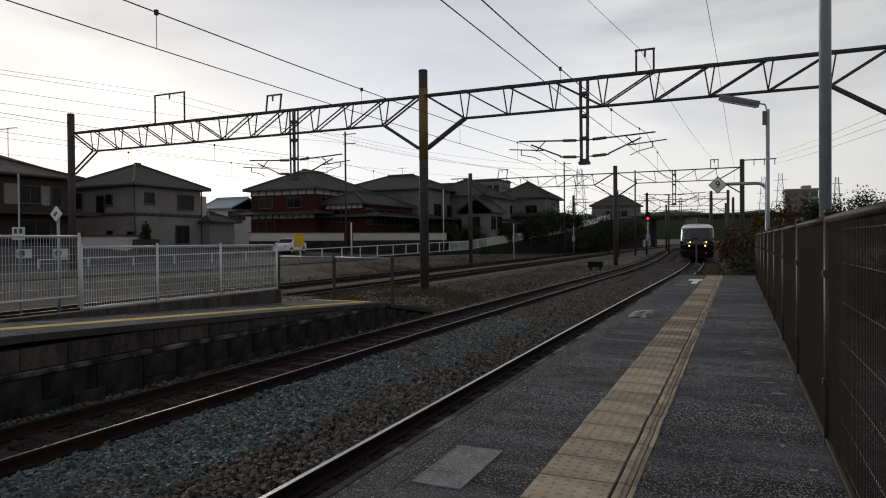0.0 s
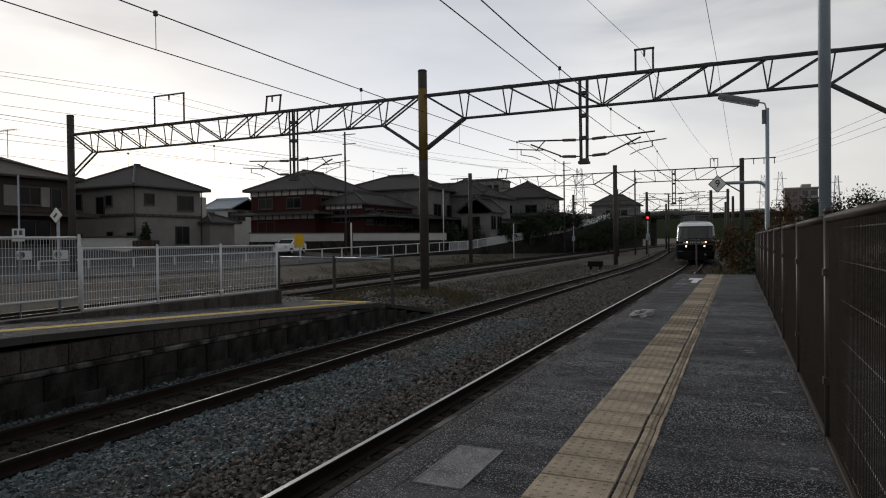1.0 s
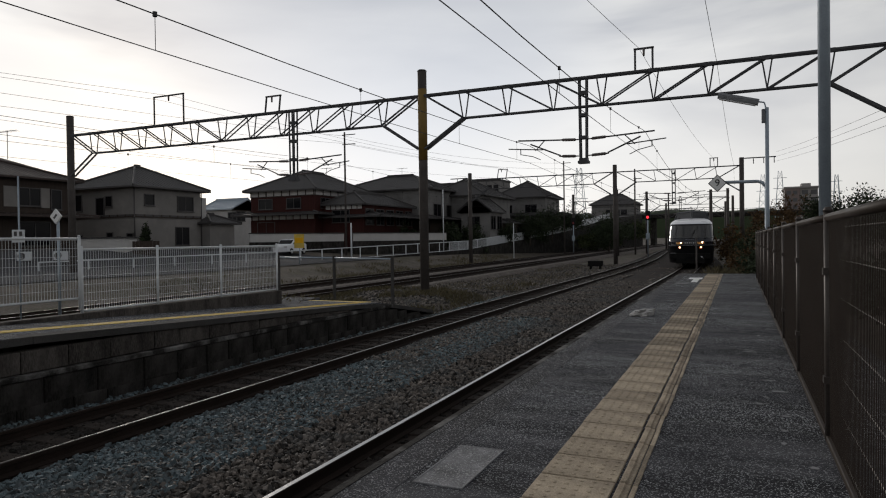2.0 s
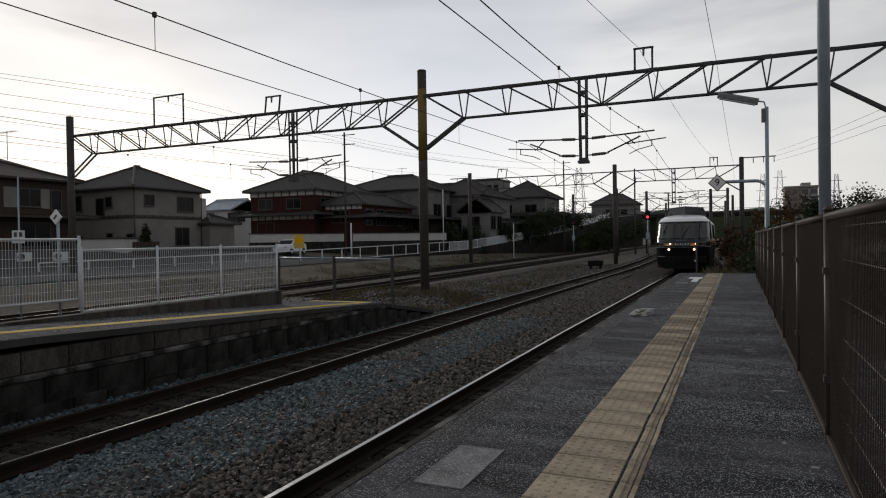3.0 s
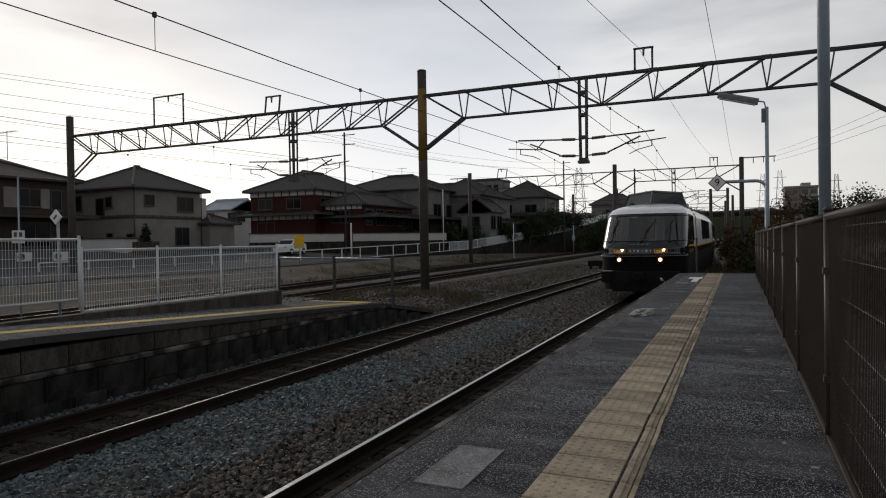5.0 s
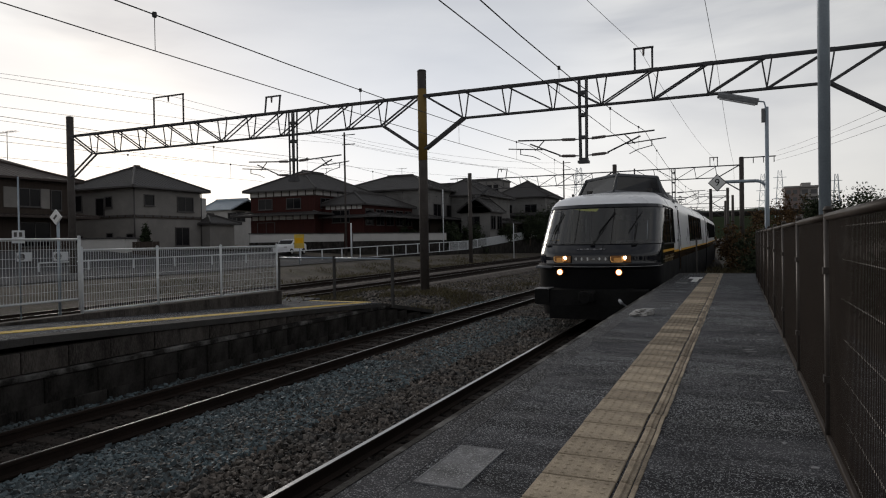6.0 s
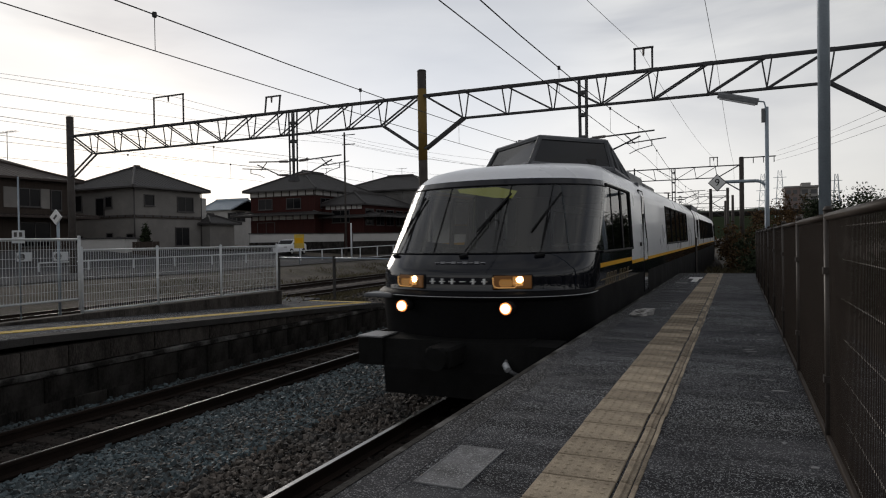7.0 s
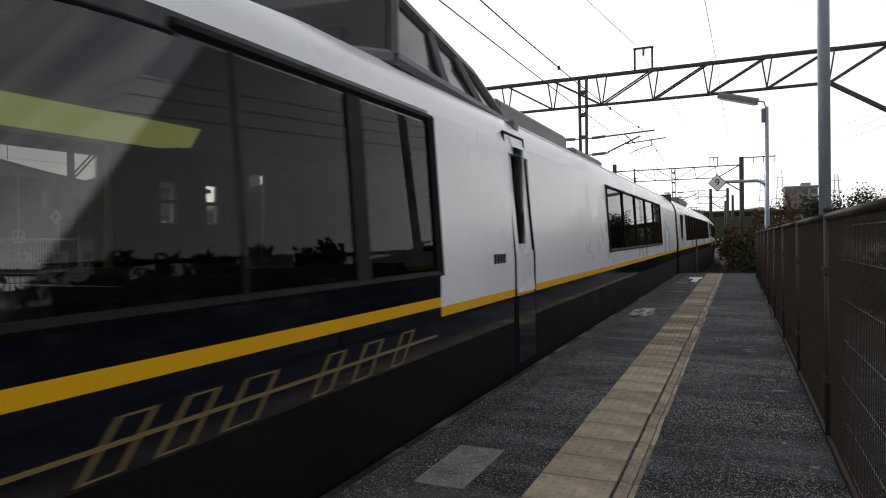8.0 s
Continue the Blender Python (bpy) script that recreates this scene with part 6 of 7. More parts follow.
def lead_class(z, y, where, k):
    side = "" if where == "near" else "_far"
    if 1.98 < z < 2.86 and where == "nose":
        return "windscreen_glass"
    if 2.86 < z < 2.95 and (where == "nose" or y < 4.38):
        return "header"
    if 1.98 < z < 2.95 and y < 4.38 and where != "nose":
        p = pillar_y(z)
        if y < p:
            return "windscreen_glass"
        if y < p + 0.13:
            return "pillar" + side if z < 2.86 else "dark_body"
        if z < 2.86:
            return ("front_side_glass" if y < 3.46 else "side_glass") + side
    if where != "nose" and 1.98 < z < 2.86:
        if 5.87 < y < 6.40 and z > 2.06:
            return "door_opening"
        if 10.12 < y < 16.9:
            return "saloon_glass" + side
    if where == "far" and 2.36 < z < 2.70 and (4.9 < y < 5.08 or 5.43 < y < 5.61):
        return "small_glass"
    if z > 2.95:
        return "roof"
    if where != "nose" and y > 4.40 and z > 1.76:
        return "white_side" + side
    if where != "nose" and 1.57 < y < 4.40 and 1.76 < z < 1.82:
        return "stripe" + side
    if where != "nose" and y > 4.40 and 1.70 < z < 1.76:
        return "rear_stripe" + side
    if 1.42 < z < 1.54 and where == "nose":
        return "lip"
    return "skirt" if z < 1.5 else "dark_body"


LEAD_NAMES = {
    "windscreen_glass": ("windscreen", M["ws_glass"], "large raked curved windscreen", 0),
    "pillar": ("pillar", M["black_paint"], "black windscreen pillar", 0.05),
    "front_side_glass": ("corner_window", M["side_glass"], "dark corner window", 0),
    "front_side_glass_far": ("corner_window", M["side_glass"], "dark corner window", 0),
    "side_glass": ("side_window", M["side_glass"], "dark tinted side window", 0),
    "side_glass_far": ("side_window", M["side_glass"], "dark tinted side window", 0),
    "saloon_glass": ("saloon_window", M["side_glass"], "long dark saloon window", 0),
    "saloon_glass_far": ("saloon_window", M["side_glass"], "long dark saloon window", 0),
    "small_glass": ("small_window", M["clear_glass"], "small square window", 0),
    "roof": ("roof", M["white_train"], "white rounded roof", 0),
    "white_side": ("side_wall", M["white_train"], "glossy white side wall", 0.04),
    "stripe": ("stripe", M["gold"], "yellow side stripe", 0.041),
    "skirt": ("skirt", M["black_matte"], "dull black lower body", 0.03),
    "lip": ("front_lip", M["black_matte"], "thin glossy lip under the lamps", 0.03),
    "pillar_far": ("pillar", M["black_paint"], "black windscreen pillar", 0.05),
    "white_side_far": ("side_wall", M["white_train"], "glossy white side wall", 0.04),
    "stripe_far": ("stripe", M["gold"], "yellow side stripe", 0.041),
    "rear_stripe": ("stripe", M["gold"], "yellow side stripe", 0.041),
    "rear_stripe_far": ("stripe", M["gold"], "yellow side stripe", 0.041),
    "header": ("windscreen_header", M["black_paint"], "black band over the windscreen", 0.03),
    "dark_body": ("lower_body", M["black_paint"], "glossy black body side", 0.03),
}


def coach_class(z, y, where, k):
    side = "" if where == "near" else "_far"
    if where == "nose":
        return "end"
    if 1.98 < z < 2.86 and 3.0 < y < 18.0:
        return "saloon_glass" + side
    if z > 2.95:
        return "roof"
    if z > 1.76:
        return "white_side" + side
    if 1.70 < z < 1.76:
        return "stripe" + side
    return "skirt" if z < 1.5 else "dark_body"


COACH_NAMES = dict(LEAD_NAMES, end=("end_wall", M["black_paint"], "dark end wall", 0.03))


def bogie(car, y):
    bm = bmesh.new()
    for s in (-0.8, 0.8):
        box(bm, s - 0.08, s + 0.08, y - 1.5, y + 1.5, 0.42, 0.66, 0.02)
    box(bm, -0.8, 0.8, y - 0.25, y + 0.25, 0.4, 0.7, 0.02)
    b = part("bogie", bm, M["underframe"], car, "dark bogie frame")
    for dy in (-1.05, 1.05):
        for s in (-0.566, 0.566):
            bm = bmesh.new()
            rod(bm, (s - 0.06, y + dy, 0.43), (s + 0.06, y + dy, 0.43), 0.43, 20)
            rod(bm, (s - 0.075 if s > 0 else s + 0.06, y + dy, 0.43), (s - 0.06 if s > 0 else s + 0.075, y + dy, 0.43), 0.46, 20)
            part("wheel", bm, M["underframe"], b)


def lead_car():
    car = thing("lead_railcar", "black and white express railcar with raised driving cab", "train car", "train cars")
    stops = [3.46, 4.40, 4.90, 5.08, 5.43, 5.61, 5.87, 6.40, 8.2, 10.12, 11.8, 13.5, 15.2, 16.9, 18.9, CAR]
    car_shell(car, True, stops, lead_class, LEAD_NAMES)
    # interior
    bm = bx(-1.3, 1.3, 1.0, CAR - 0.1, 1.10, 1.16)
    box(bm, -1.33, 1.33, CAR - 0.06, CAR - 0.02, 0.9, 3.35)
    part("cabin_floor", bm, M["interior"], car, "dark cabin floor and end wall")
    bm = bmesh.new()
    for a, b in ((-1.3, -0.55), (0.55, 1.3)):
        box(bm, a, b, 6.67, 6.75, 1.16, 3.03)
    box(bm, -0.55, 0.55, 6.67, 6.75, 2.85, 3.03)
    part("bulkhead", bm, M["interior"], car, "dark bulkhead with a doorway")
    bm = bmesh.new()
    box(bm, -1.15, 1.15, 2.4, CAR - 0.3, 3.03, 3.06)
    part("cabin_ceiling", bm, M["interior_light"], car, "pale cabin ceiling")
    bm = bmesh.new()
    prism(bm, [(-1.10, 3.03), (-1.04, 2.92), (-0.70, 2.90), (-0.60, 3.03)], 2.9, 4.6, "y")
    part("cabin_lamp", bm, M["cabin_light"], car, "glowing yellow-green ceiling panels")
    for r in range(4):
        for s in (-0.72, 0.72):
            y = 1.95 + 0.72 * r
            bm = bmesh.new()
            box(bm, s - 0.42, s + 0.42, y, y + 0.45, 1.35, 1.55, 0.05)
            box(bm, s - 0.42, s + 0.42, y + 0.42, y + 0.55, 1.4, 2.02, 0.05)
            box(bm, s - 0.3, s + 0.3, y + 0.1, y + 0.4, 1.16, 1.35)
            part("passenger_seat", bm, M["interior"], car, "dark upholstered double seat")
    bm = bmesh.new()
    for a in ((4.42, 4.88, 1.2, 3.0), (5.10, 5.41, 1.2, 3.0), (5.63, 5.86, 1.2, 3.0), (4.88, 5.10, 1.2, 2.34), (5.41, 5.63, 1.2, 2.34),
              (4.88, 5.10, 2.72, 3.0), (5.41, 5.63, 2.72, 3.0), (4.88, 5.10, 2.515, 2.545), (5.41, 5.63, 2.515, 2.545)):
        box(bm, -1.35, -1.33, *a)
    part("wall_lining", bm, M["interior"], car, "dark inner wall with two small windows")
    # dash behind the windscreen
    part("dash_shelf", bx(-1.1, 1.1, 0.9, 1.5, 1.88, 1.93, 0.02), M["interior"], car, "dark shelf under the windscreen")
    # raised cab
    low = [(-1.1, 6.7, 3.26), (-1.2, 4.4, 3.28), (0.0, 3.45, 3.38), (1.16, 4.4, 3.30), (1.1, 6.7, 3.26)]
    top = [(-0.93, 6.3, 3.64), (-1.02, 4.75, 3.81), (0.0, 4.05, 3.89), (0.99, 4.72, 3.82), (0.93, 6.3, 3.64)]
    bm = bmesh.new()
    hi = [bm.verts.new(p) for p in top]
    crest = bm.verts.new((0, 6.2, 3.76))
    bm.faces.new((hi[0], hi[1], hi[2], crest))
    bm.faces.new((crest, hi[2], hi[3], hi[4]))
    back = [bm.verts.new(p) for p in ((-1.0, 7.05, 3.25), (1.0, 7.05, 3.25))]
    bm.faces.new((hi[0], crest, hi[4], back[1], back[0]))
    cab = part("cab", bm, M["train_grey"], car, "grey raised driving cab on the roof")
    sm = cab.modifiers.new("thickness", "SOLIDIFY")
    sm.thickness, sm.offset = 0.05, -1.0
    for i in range(4):
        q = [Vector(low[i]), Vector(low[i + 1]), Vector(top[i + 1]), Vector(top[i])]
        c = sum(q, Vector()) / 4
        bm = bmesh.new()
        bm.faces.new([bm.verts.new(c + (p - c) * 0.95) for p in q])
        part("cab_window", bm, M["dome_glass"], cab, "dark sloped cab window")
        bm = bmesh.new()
        for a, b in zip(q, q[1:] + q[:1]):
            rod(bm, a, b, 0.045, 6)
        if i in (0, 3):
            for k in (0.38, 0.72):
                rod(bm, q[0].lerp(q[1], k), q[3].lerp(q[2], k), 0.04, 6)
        part("window_frame", bm, M["train_grey"], cab, "grey window frame")
    part("cab_floor", bx(-0.9, 0.9, 4.2, 6.4, 3.28, 3.48), M["interior"], cab, "dark cab interior")
    bm = bmesh.new()
    box(bm, -0.9, 0.9, 7.15, 10.05, 3.28, 3.60, 0.05)
    part("roof_unit", bm, M["train_grey"], car, "grey roof cooling unit")
    part("roof_unit", bx(-0.85, 0.85, 10.8, 12.95, 3.30, 3.54, 0.05), M["train_grey"], car, "grey roof cooling unit")
    # doors
    for sx in (-1, 1):
        bm = bmesh.new()
        for a in ((5.89, 6.01, 1.72, 3.02), (6.26, 6.38, 1.72, 3.02), (6.01, 6.26, 1.72, 2.12), (6.01, 6.26, 2.92, 3.02)):
            box(bm, sx * 1.435 - 0.03, sx * 1.435 + 0.04, a[0], a[1], a[2], a[3])
        for v in bm.verts:
            v.co.x = sx * (interp(v.co.z, *WZ) + (0.012 if abs(v.co.x) > 1.45 else -0.04))
        d = part("door", bm, M["white_train"], car, "narrow white side door")
        part("door_window", bx(sx * 1.412 - 0.006, sx * 1.412 + 0.006, 6.01, 6.26, 2.12, 2.92), M["side_glass"], d, "narrow dark door window").visible_shadow = False
        bm = bmesh.new()
        for y in (5.86, 6.40):
            rod(bm, (sx * 1.46, y, 1.12), (sx * 1.46, y, 2.0), 0.014, 6)
            rod(bm, (sx * 1.46, y, 2.0), (sx * 1.365, y, 3.03), 0.014, 6)
        rod(bm, (sx * 1.365, 5.86, 3.03), (sx * 1.365, 6.40, 3.03), 0.014, 6)
        part("door_seal", bm, M["rubber"], d)
        part("door_lower", bx(sx * 1.46 - 0.012, sx * 1.46 + 0.012, 5.90, 6.37, 1.15, 1.70), M["black_paint"], d, "black lower door panel")
        part("marker_lamp", bx(sx * 1.24 - 0.05, sx * 1.24 + 0.05, 6.42, 6.54, 3.10, 3.22, 0.01), M["train_grey"], car, "small side marker lamp")
        # window rubbers and mullions
        bm = bmesh.new()
        rod(bm, (sx * 1.457, 2.67, 1.97), (sx * 1.407, 2.67, 2.87), 0.014, 6)
        bar(bm, (sx * 1.457, 3.50, 1.97), (sx * 1.407, 3.50, 2.87), 0.03, 0.13)
        rod(bm, (sx * 1.46, 4.38, 1.95), (sx * 1.405, 4.38, 2.9), 0.035, 6)
        rod(bm, (sx * 1.4, 2.4, 2.90), (sx * 1.4, 4.40, 2.90), 0.025, 6)
        rod(bm, (sx * 1.47, 1.75, 1.965), (sx * 1.47, 4.36, 1.965), 0.02, 6)
        part("window_rubber", bm, M["rubber"], car, "black window surround")
        bm = bmesh.new()
        for y0, y1 in ((1.78, 3.42), (3.60, 4.32)):
            rod(bm, (sx * 1.474, y0, 1.975), (sx * 1.474, y1, 1.975), 0.007, 6)
        part("window_trim", bm, M["silver"], car, "thin bright sill trim")
        for i in range(6):
            y = 10.12 + i * 1.356
            part("window_bar", rods([((sx * 1.465, y, 1.97), (sx * 1.412, y, 2.87))], 0.022, 6), M["rubber"], car)
        bm = bmesh.new()
        for z, w in ((1.97, 1.465), (2.87, 1.41)):
            rod(bm, (sx * w, 10.10, z), (sx * w, 16.92, z), 0.024, 6)
        part("saloon_window_frame", bm, M["rubber"], car, "black window frame")
        part("gutter", rods([((sx * 1.17, 6.5, 3.23), (sx * 1.17, CAR, 3.23))], 0.02, 6), M["silver"], car, "thin roof gutter")
        # slanted outline shapes where the side carries lettering
        for y, wide in ((2.11, 0.13), (2.38, 0.13), (2.68, 0.17), (3.19, 0.13), (3.52, 0.16), (3.88, 0.13)):
            bm = bmesh.new()
            for u0, v0, u1, v1 in ((0.0, 0.0, 0.0, 1.0), (1.0, 0.0, 1.0, 1.0), (0.15, 1.0, 0.85, 1.0), (0.15, 0.0, 0.85, 0.0)):
                p = [(y - wide / 2 + wide * u + 0.14 * (v - 0.5) + d, 1.515 + 0.155 * v + h) for u, v, d, h in
                     ((u0, v0, -0.008, -0.003), (u0, v0, 0.008, -0.003), (u1, v1, 0.008, 0.003), (u1, v1, -0.008, 0.003))]
                if v0 == v1:
                    p = [p[0], (p[2][0], p[0][1]), p[2], (p[0][0], p[2][1])]
                prism(bm, p, sx * 1.464 - 0.002, sx * 1.464 + 0.002, "x")
            part("lettering_shape", bm, M["gold_dull"], car, "slanted dull gold outline shape")
        part("lettering_line", bx(sx * 1.4635 - 0.002, sx * 1.4635 + 0.002, 1.66, 4.32, 1.590, 1.604), M["gold_dull"], car, "thin dull gold line")
        bm = bmesh.new()
        for i in range(4):
            box(bm, sx * 1.464 - 0.003, sx * 1.464 + 0.003, 5.36 + 0.07 * i, 5.40 + 0.07 * i, 1.98, 2.05)
        part("name_bars", bm, M["rubber"], car, "small black lettering shapes")
    # windscreen divisions and wipers
    def on_screen(x, z, out=0.03):
        W, y0, D = interp(z, *WZ), interp(z, *NZ), interp(z, *DZ)
        c = min(1.0, abs(x) / W) ** (1 / 0.94)
        return Vector((x, y0 + D * (1 - max(0.0, 1 - c * c) ** 0.47) - out, z))
    for x in (-0.92, -0.42, 0.42, 0.92):
        bm = bmesh.new()
        ps = [on_screen(x, 1.98 + i * 0.125, 0.004) for i in range(8)]
        for a, b in zip(ps, ps[1:]):
            rod(bm, a, b, 0.009, 6)
        part("glass_joint", bm, M["rubber"], car, "thin dark joint in the windscreen")
    for z in (1.985, 2.865):
        W = interp(z, *WZ)
        ps = [Vector((-W, pillar_y(z), z))] + [on_screen(-W * math.cos(math.pi * i / 40), z, 0.006) for i in range(41)] + [Vector((W, pillar_y(z), z))]
        part("windscreen_seal", pipe(ps, 0.010), M["rubber"], car, "thin black windscreen seal")
    for x, arm, lo, hi in ((-1.10, 0.12, 0.06, 0.26), (0.03, 0.26, 0.10, 0.42), (0.93, 0.03, -0.14, 0.10)):
        bm = bmesh.new()
        rod(bm, on_screen(x, 2.0, 0.04), on_screen(x + arm, 2.47, 0.06), 0.009, 6)
        rod(bm, on_screen(x + lo, 2.26, 0.035), on_screen(x + hi, 2.74, 0.035), 0.014, 6)
        rod(bm, on_screen(x - 0.05, 1.95, 0.02), on_screen(x + 0.05, 1.97, 0.04), 0.024, 6)
        part("wiper", bm, M["rubber"], car, "black windscreen wiper")
    # lamps
    for sx in (-0.67, 0.67):
        bm = bmesh.new()
        rod(bm, (sx, 0.136, 1.36), (sx, 0.45, 1.36), 0.078, 20)
        h = part("lower_headlamp", bm, M["rubber"], car, "round lower headlamp with grey ring")
        part("lamp_ring", rods([((sx, 0.128, 1.36), (sx, 0.140, 1.36))], 0.071, 20), M["lamp_ring"], h, "glowing amber rim")
        part("lens", rods([((sx, 0.116, 1.36), (sx, 0.136, 1.36))], 0.055, 20), M["lamp"], h, "lit warm white lens")
    for sx in (-1, 1):
        x = sx * 0.66
        y = on_screen(x, 1.66, 0).y
        m = pose(x, y + 0.03, 1.645, -2, 0, 21 * sx)
        h = part("upper_headlamp", bx(-0.24, 0.24, -0.03, 0.12, -0.09, 0.09, 0.01), M["rubber"], car, "rectangular headlamp case", m=m)
        part("amber_lens", bx(-0.225, 0.225, -0.042, -0.025, -0.078, 0.078, 0.008), M["lamp_dim"], h, "amber-lit reflector")
        bm = bmesh.new()
        arc = [(-0.17 + 0.06 * math.cos(a), -0.005 + 0.06 * math.sin(a)) for a in (math.pi * (1.0 + 0.1 * i) for i in range(6))]
        ps = [Vector((-0.232, -0.046, 0.06))] + [Vector((x - 0.002, -0.046, z)) for x, z in arc] + [Vector((0.02, -0.046, -0.065)), Vector((0.055, -0.046, -0.03))]
        part("reflector_rim", pipe(ps, 0.006), M["lamp_rim"], h, "pale amber bowl rim")
        part("reflector_bowl", bx(-0.16, 0.0, -0.048, -0.038, -0.05, 0.035, 0.02), M["lamp_bowl"], h, "dull amber reflector bowl")
        part("inner_lens", bx(0.0, 0.125, -0.05, -0.038, -0.045, 0.07, 0.015), M["lamp_bowl"], h, "ribbed amber inner lens")
        for i in range(5):
            part("lens_rib", bx(0.012 + 0.022 * i, 0.02 + 0.022 * i, -0.054, -0.048, -0.035, 0.06), M["lamp_rim"], h)
        bm = bmesh.new()
        k = 0.085
        rod(bm, (k, -0.062, 0.03), (k, -0.05, 0.03), 0.036, 14)
        part("bulb_lens", bm, M["bulb"], h, "lit warm bulb")
    # plain bars where the front carries the train's name
    for i in range(6):
        bm = bmesh.new()
        x = -0.33 + 0.135 * i
        y = on_screen(x, 1.65, 0.0).y
        box(bm, x - 0.036, x + 0.036, y - 0.02, y + 0.01, 1.648, 1.658)
        if i not in (3,):
            box(bm, x - 0.012, x + 0.012, y - 0.021, y + 0.012, 1.622, 1.688)
        part("front_name_bar", bm, M["white_paint"], car, "small silver lettering shape")
    for i in range(9):
        x = -0.30 + 0.075 * i
        p = on_screen(x, 1.878, 0.008)
        part("emblem_bar", bx(p.x - 0.028, p.x + 0.028, p.y - 0.01, p.y + 0.01, 1.872 - 0.008 * (i % 2), 1.884 + 0.008 * (i % 2)), M["emblem"], car, "small dull emblem shape")
    # added silver tube stands in for the highlight along the lip
    W = interp(1.48, *WZ)
    ps = [Vector((-W, 1.46, 1.48))] + [on_screen(-W * math.cos(math.pi * i / 40), 1.48, 0.004) for i in range(1, 40)] + [Vector((W + 0.004, 1.46, 1.48))]
    part("lip_trim", pipe(ps, 0.0045), M["silver"], car, "thin silver line drawn for the lip's highlight")
    # bumper steps, plough and hoses
    bm = bmesh.new()
    box(bm, -1.30, -0.90, 0.28, 0.95, 1.44, 1.495, 0.015)
    part("corner_step", bm, M["train_grey"], car, "grey corner step plate")
    bm = bmesh.new()
    prism(bm, [(0.14, 0.28), (0.10, 0.60), (0.16, 0.95), (0.6, 0.98), (0.7, 0.25)], -0.92, 0.92, "x")
    part("snow_plough", bm, M["underframe"], car, "black snow plough")
    for x0, x1 in ((-1.27, -0.925), (0.925, 1.27)):
        bm = bmesh.new()
        prism(bm, [(0.09, 0.62), (0.08, 0.95), (0.55, 0.96), (0.55, 0.55)], x0, x1, "x")
        box_ = part("corner_box", bm, M["underframe"], car, "black box beside the plough")
        if x0 < 0:
            # plate is paler than the box under it
            part("plough_plate", bx(x0, x1, 0.07, 0.50, 0.962, 0.982, 0.004), M["step_plate"], box_, "pale grey plate on the box")
    bm = bmesh.new()
    box(bm, -0.16, 0.16, -0.30, 0.3, 0.70, 0.94, 0.03)
    rod(bm, (0, -0.38, 0.82), (0, -0.28, 0.82), 0.13, 12)
    part("coupler", bm, M["underframe"], car, "black coupler head")
    hose = [Vector(p) for p in ((0.66, 0.16, 0.76), (0.69, 0.04, 0.74), (0.73, 0.0, 0.70), (0.78, 0.0, 0.66), (0.83, 0.05, 0.62))]
    part("air_hose", pipe(hose, 0.020, 8), M["lamp_case"], car, "pale brake hose end")
    part("hose_cock", rods([((0.69, 0.03, 0.74), (0.745, -0.03, 0.69))], 0.036, 10), M["white_fence"], car, "pale hose coupling")
    bogie(car, 4.2)
    bogie(car, 17.6)
    part("underfloor", bx(-1.2, 1.2, 6.2, 15.4, 0.35, 0.95, 0.03), M["underframe"], car, "dark underfloor equipment")
    return car


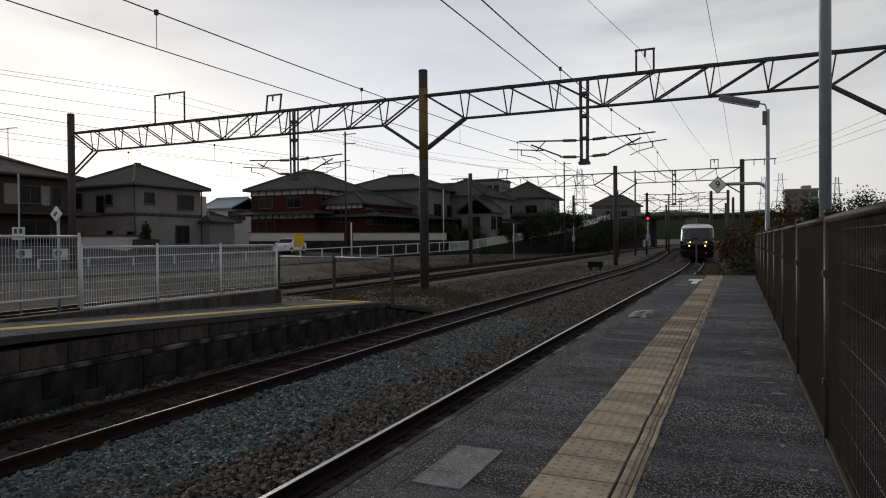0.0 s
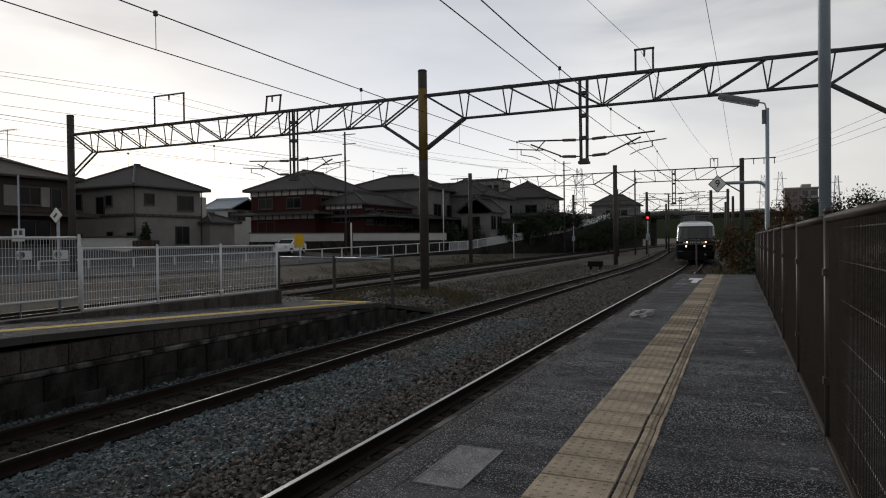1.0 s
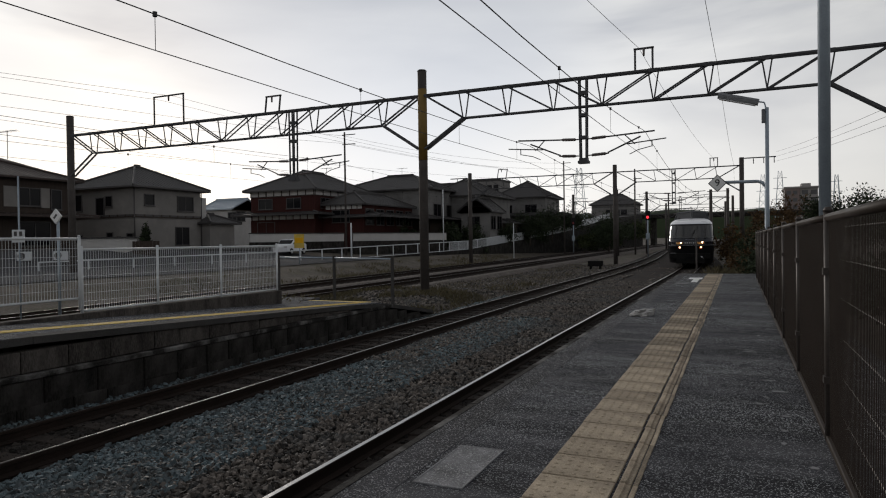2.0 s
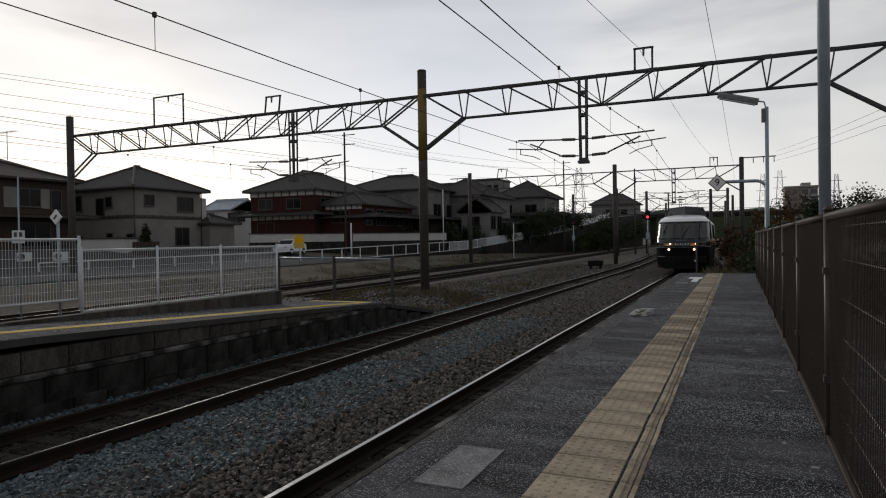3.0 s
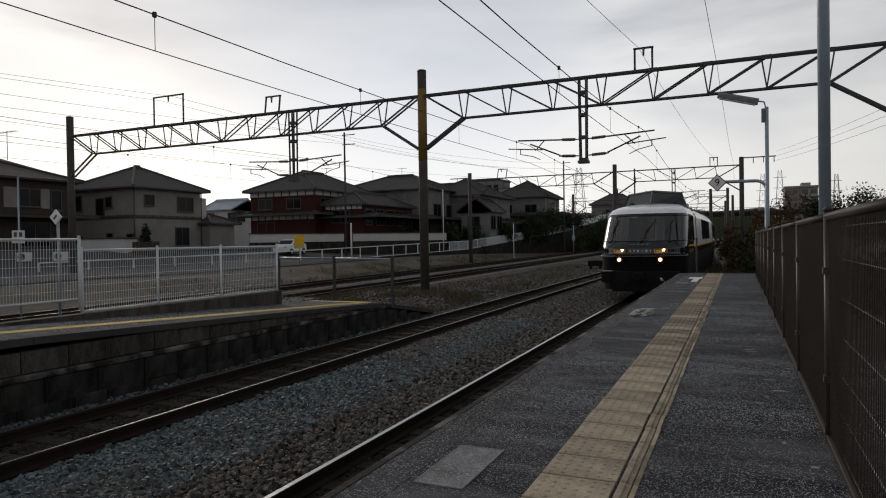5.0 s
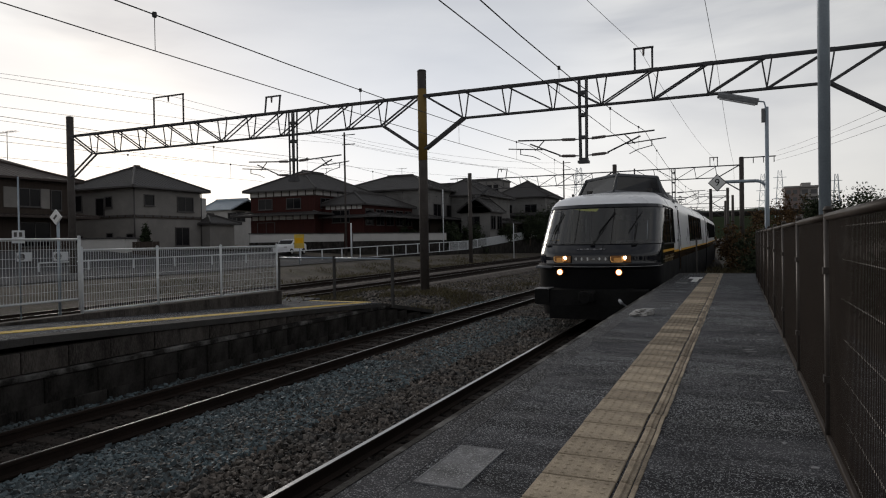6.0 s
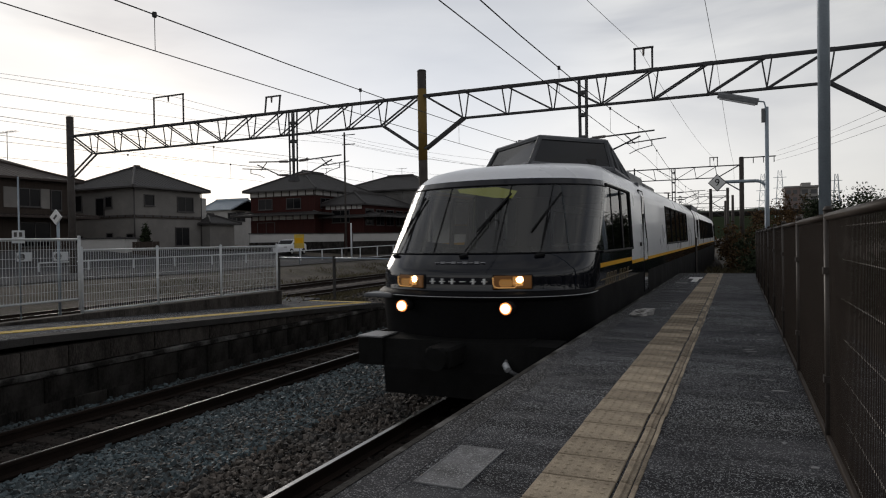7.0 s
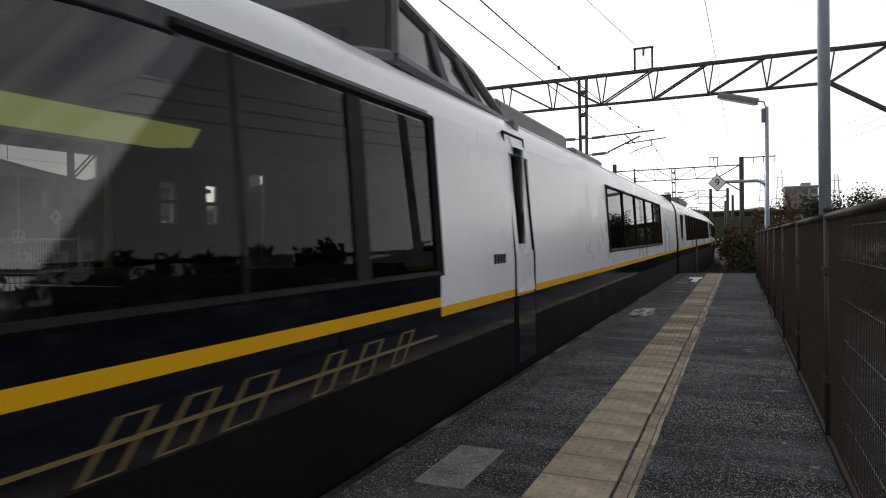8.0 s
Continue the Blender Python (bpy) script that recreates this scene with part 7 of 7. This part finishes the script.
def coach():
    car = thing("coach", "black and white passenger coach with long dark windows", "train car", "train cars")
    stops = [0.5, 3.0, 5.5, 8.0, 10.5, 13.0, 15.5, 18.0, CAR - 0.5]
    car_shell(car, False, stops, coach_class, COACH_NAMES)
    bm = bx(-1.3, 1.3, 0.3, CAR - 0.8, 1.10, 1.16)
    box(bm, -1.33, 1.33, CAR - 0.55, CAR - 0.5, 0.9, 3.35)
    box(bm, -1.2, 1.2, 0.3, CAR - 0.8, 3.06, 3.09)
    part("cabin_floor", bm, M["interior"], car, "dark cabin floor and ceiling")
    part("gangway", bx(-0.6, 0.6, -0.6, 0.02, 1.0, 3.2, 0.03), M["rubber"], car, "black gangway bellows")
    part("roof_unit", bx(-0.9, 0.9, 7.0, 11.0, 3.42, 3.68, 0.05), M["train_grey"], car, "grey roof cooling unit")
    for sx in (-1, 1):
        for i in range(11):
            y = 3.0 + i * 1.5
            part("window_bar", rods([((sx * 1.465, y, 1.97), (sx * 1.412, y, 2.87))], 0.022, 6), M["rubber"], car)
        for y in (0.9, 19.3):
            bm = bmesh.new()
            box(bm, sx * 1.435 - 0.04, sx * 1.435 + 0.04, y, y + 0.8, 1.72, 3.02)
            for v in bm.verts:
                v.co.x = sx * (interp(v.co.z, *WZ) + (0.012 if abs(v.co.x) > 1.45 else -0.04))
            d = part("door", bm, M["white_train"], car, "white side door")
            part("door_window", bx(sx * 1.445 - 0.03, sx * 1.445 + 0.03, y + 0.2, y + 0.6, 2.05, 2.80, 0.01), M["dark_glass"], d, "dark door window")
    bogie(car, 3.6)
    bogie(car, 17.6)
    return car


TRAIN = [lead_car()]
for _ in range(3):
    TRAIN.append(coach() if len(TRAIN) == 1 else copy_thing(TRAIN[1], pose(0, 0, 0)))


# ---- what moves ----
# seconds, how far the train's front is along the track
FRONT = [(0.0, 63.45), (1.0, 55.4), (1.5, 51.4), (3.0, 39.3), (3.5, 35.2), (4.0, 31.1), (4.5, 27.05), (5.0, 23.05),
         (6.0, 15.02), (6.5, 11.07), (7.0, 7.10), (7.5, 3.15), (7.8, 0.83), (8.0, -0.735)]


def motions():
    tilt = math.degrees(math.atan(GRADE))
    for i, car in enumerate(TRAIN):
        back = 0.0 if i == 0 else CAR + 0.6 + (i - 1) * (CAR + 0.1)
        rows = []
        for t, y in FRONT:
            a, b = bend(y + back), bend(y + back + CAR)
            rows.append((t, pose(TRACK_1 + a, y + back, GRADE * (y + back), tilt, 0, math.degrees(math.atan2(a - b, CAR)))))
        walk(car, rows)


motions()
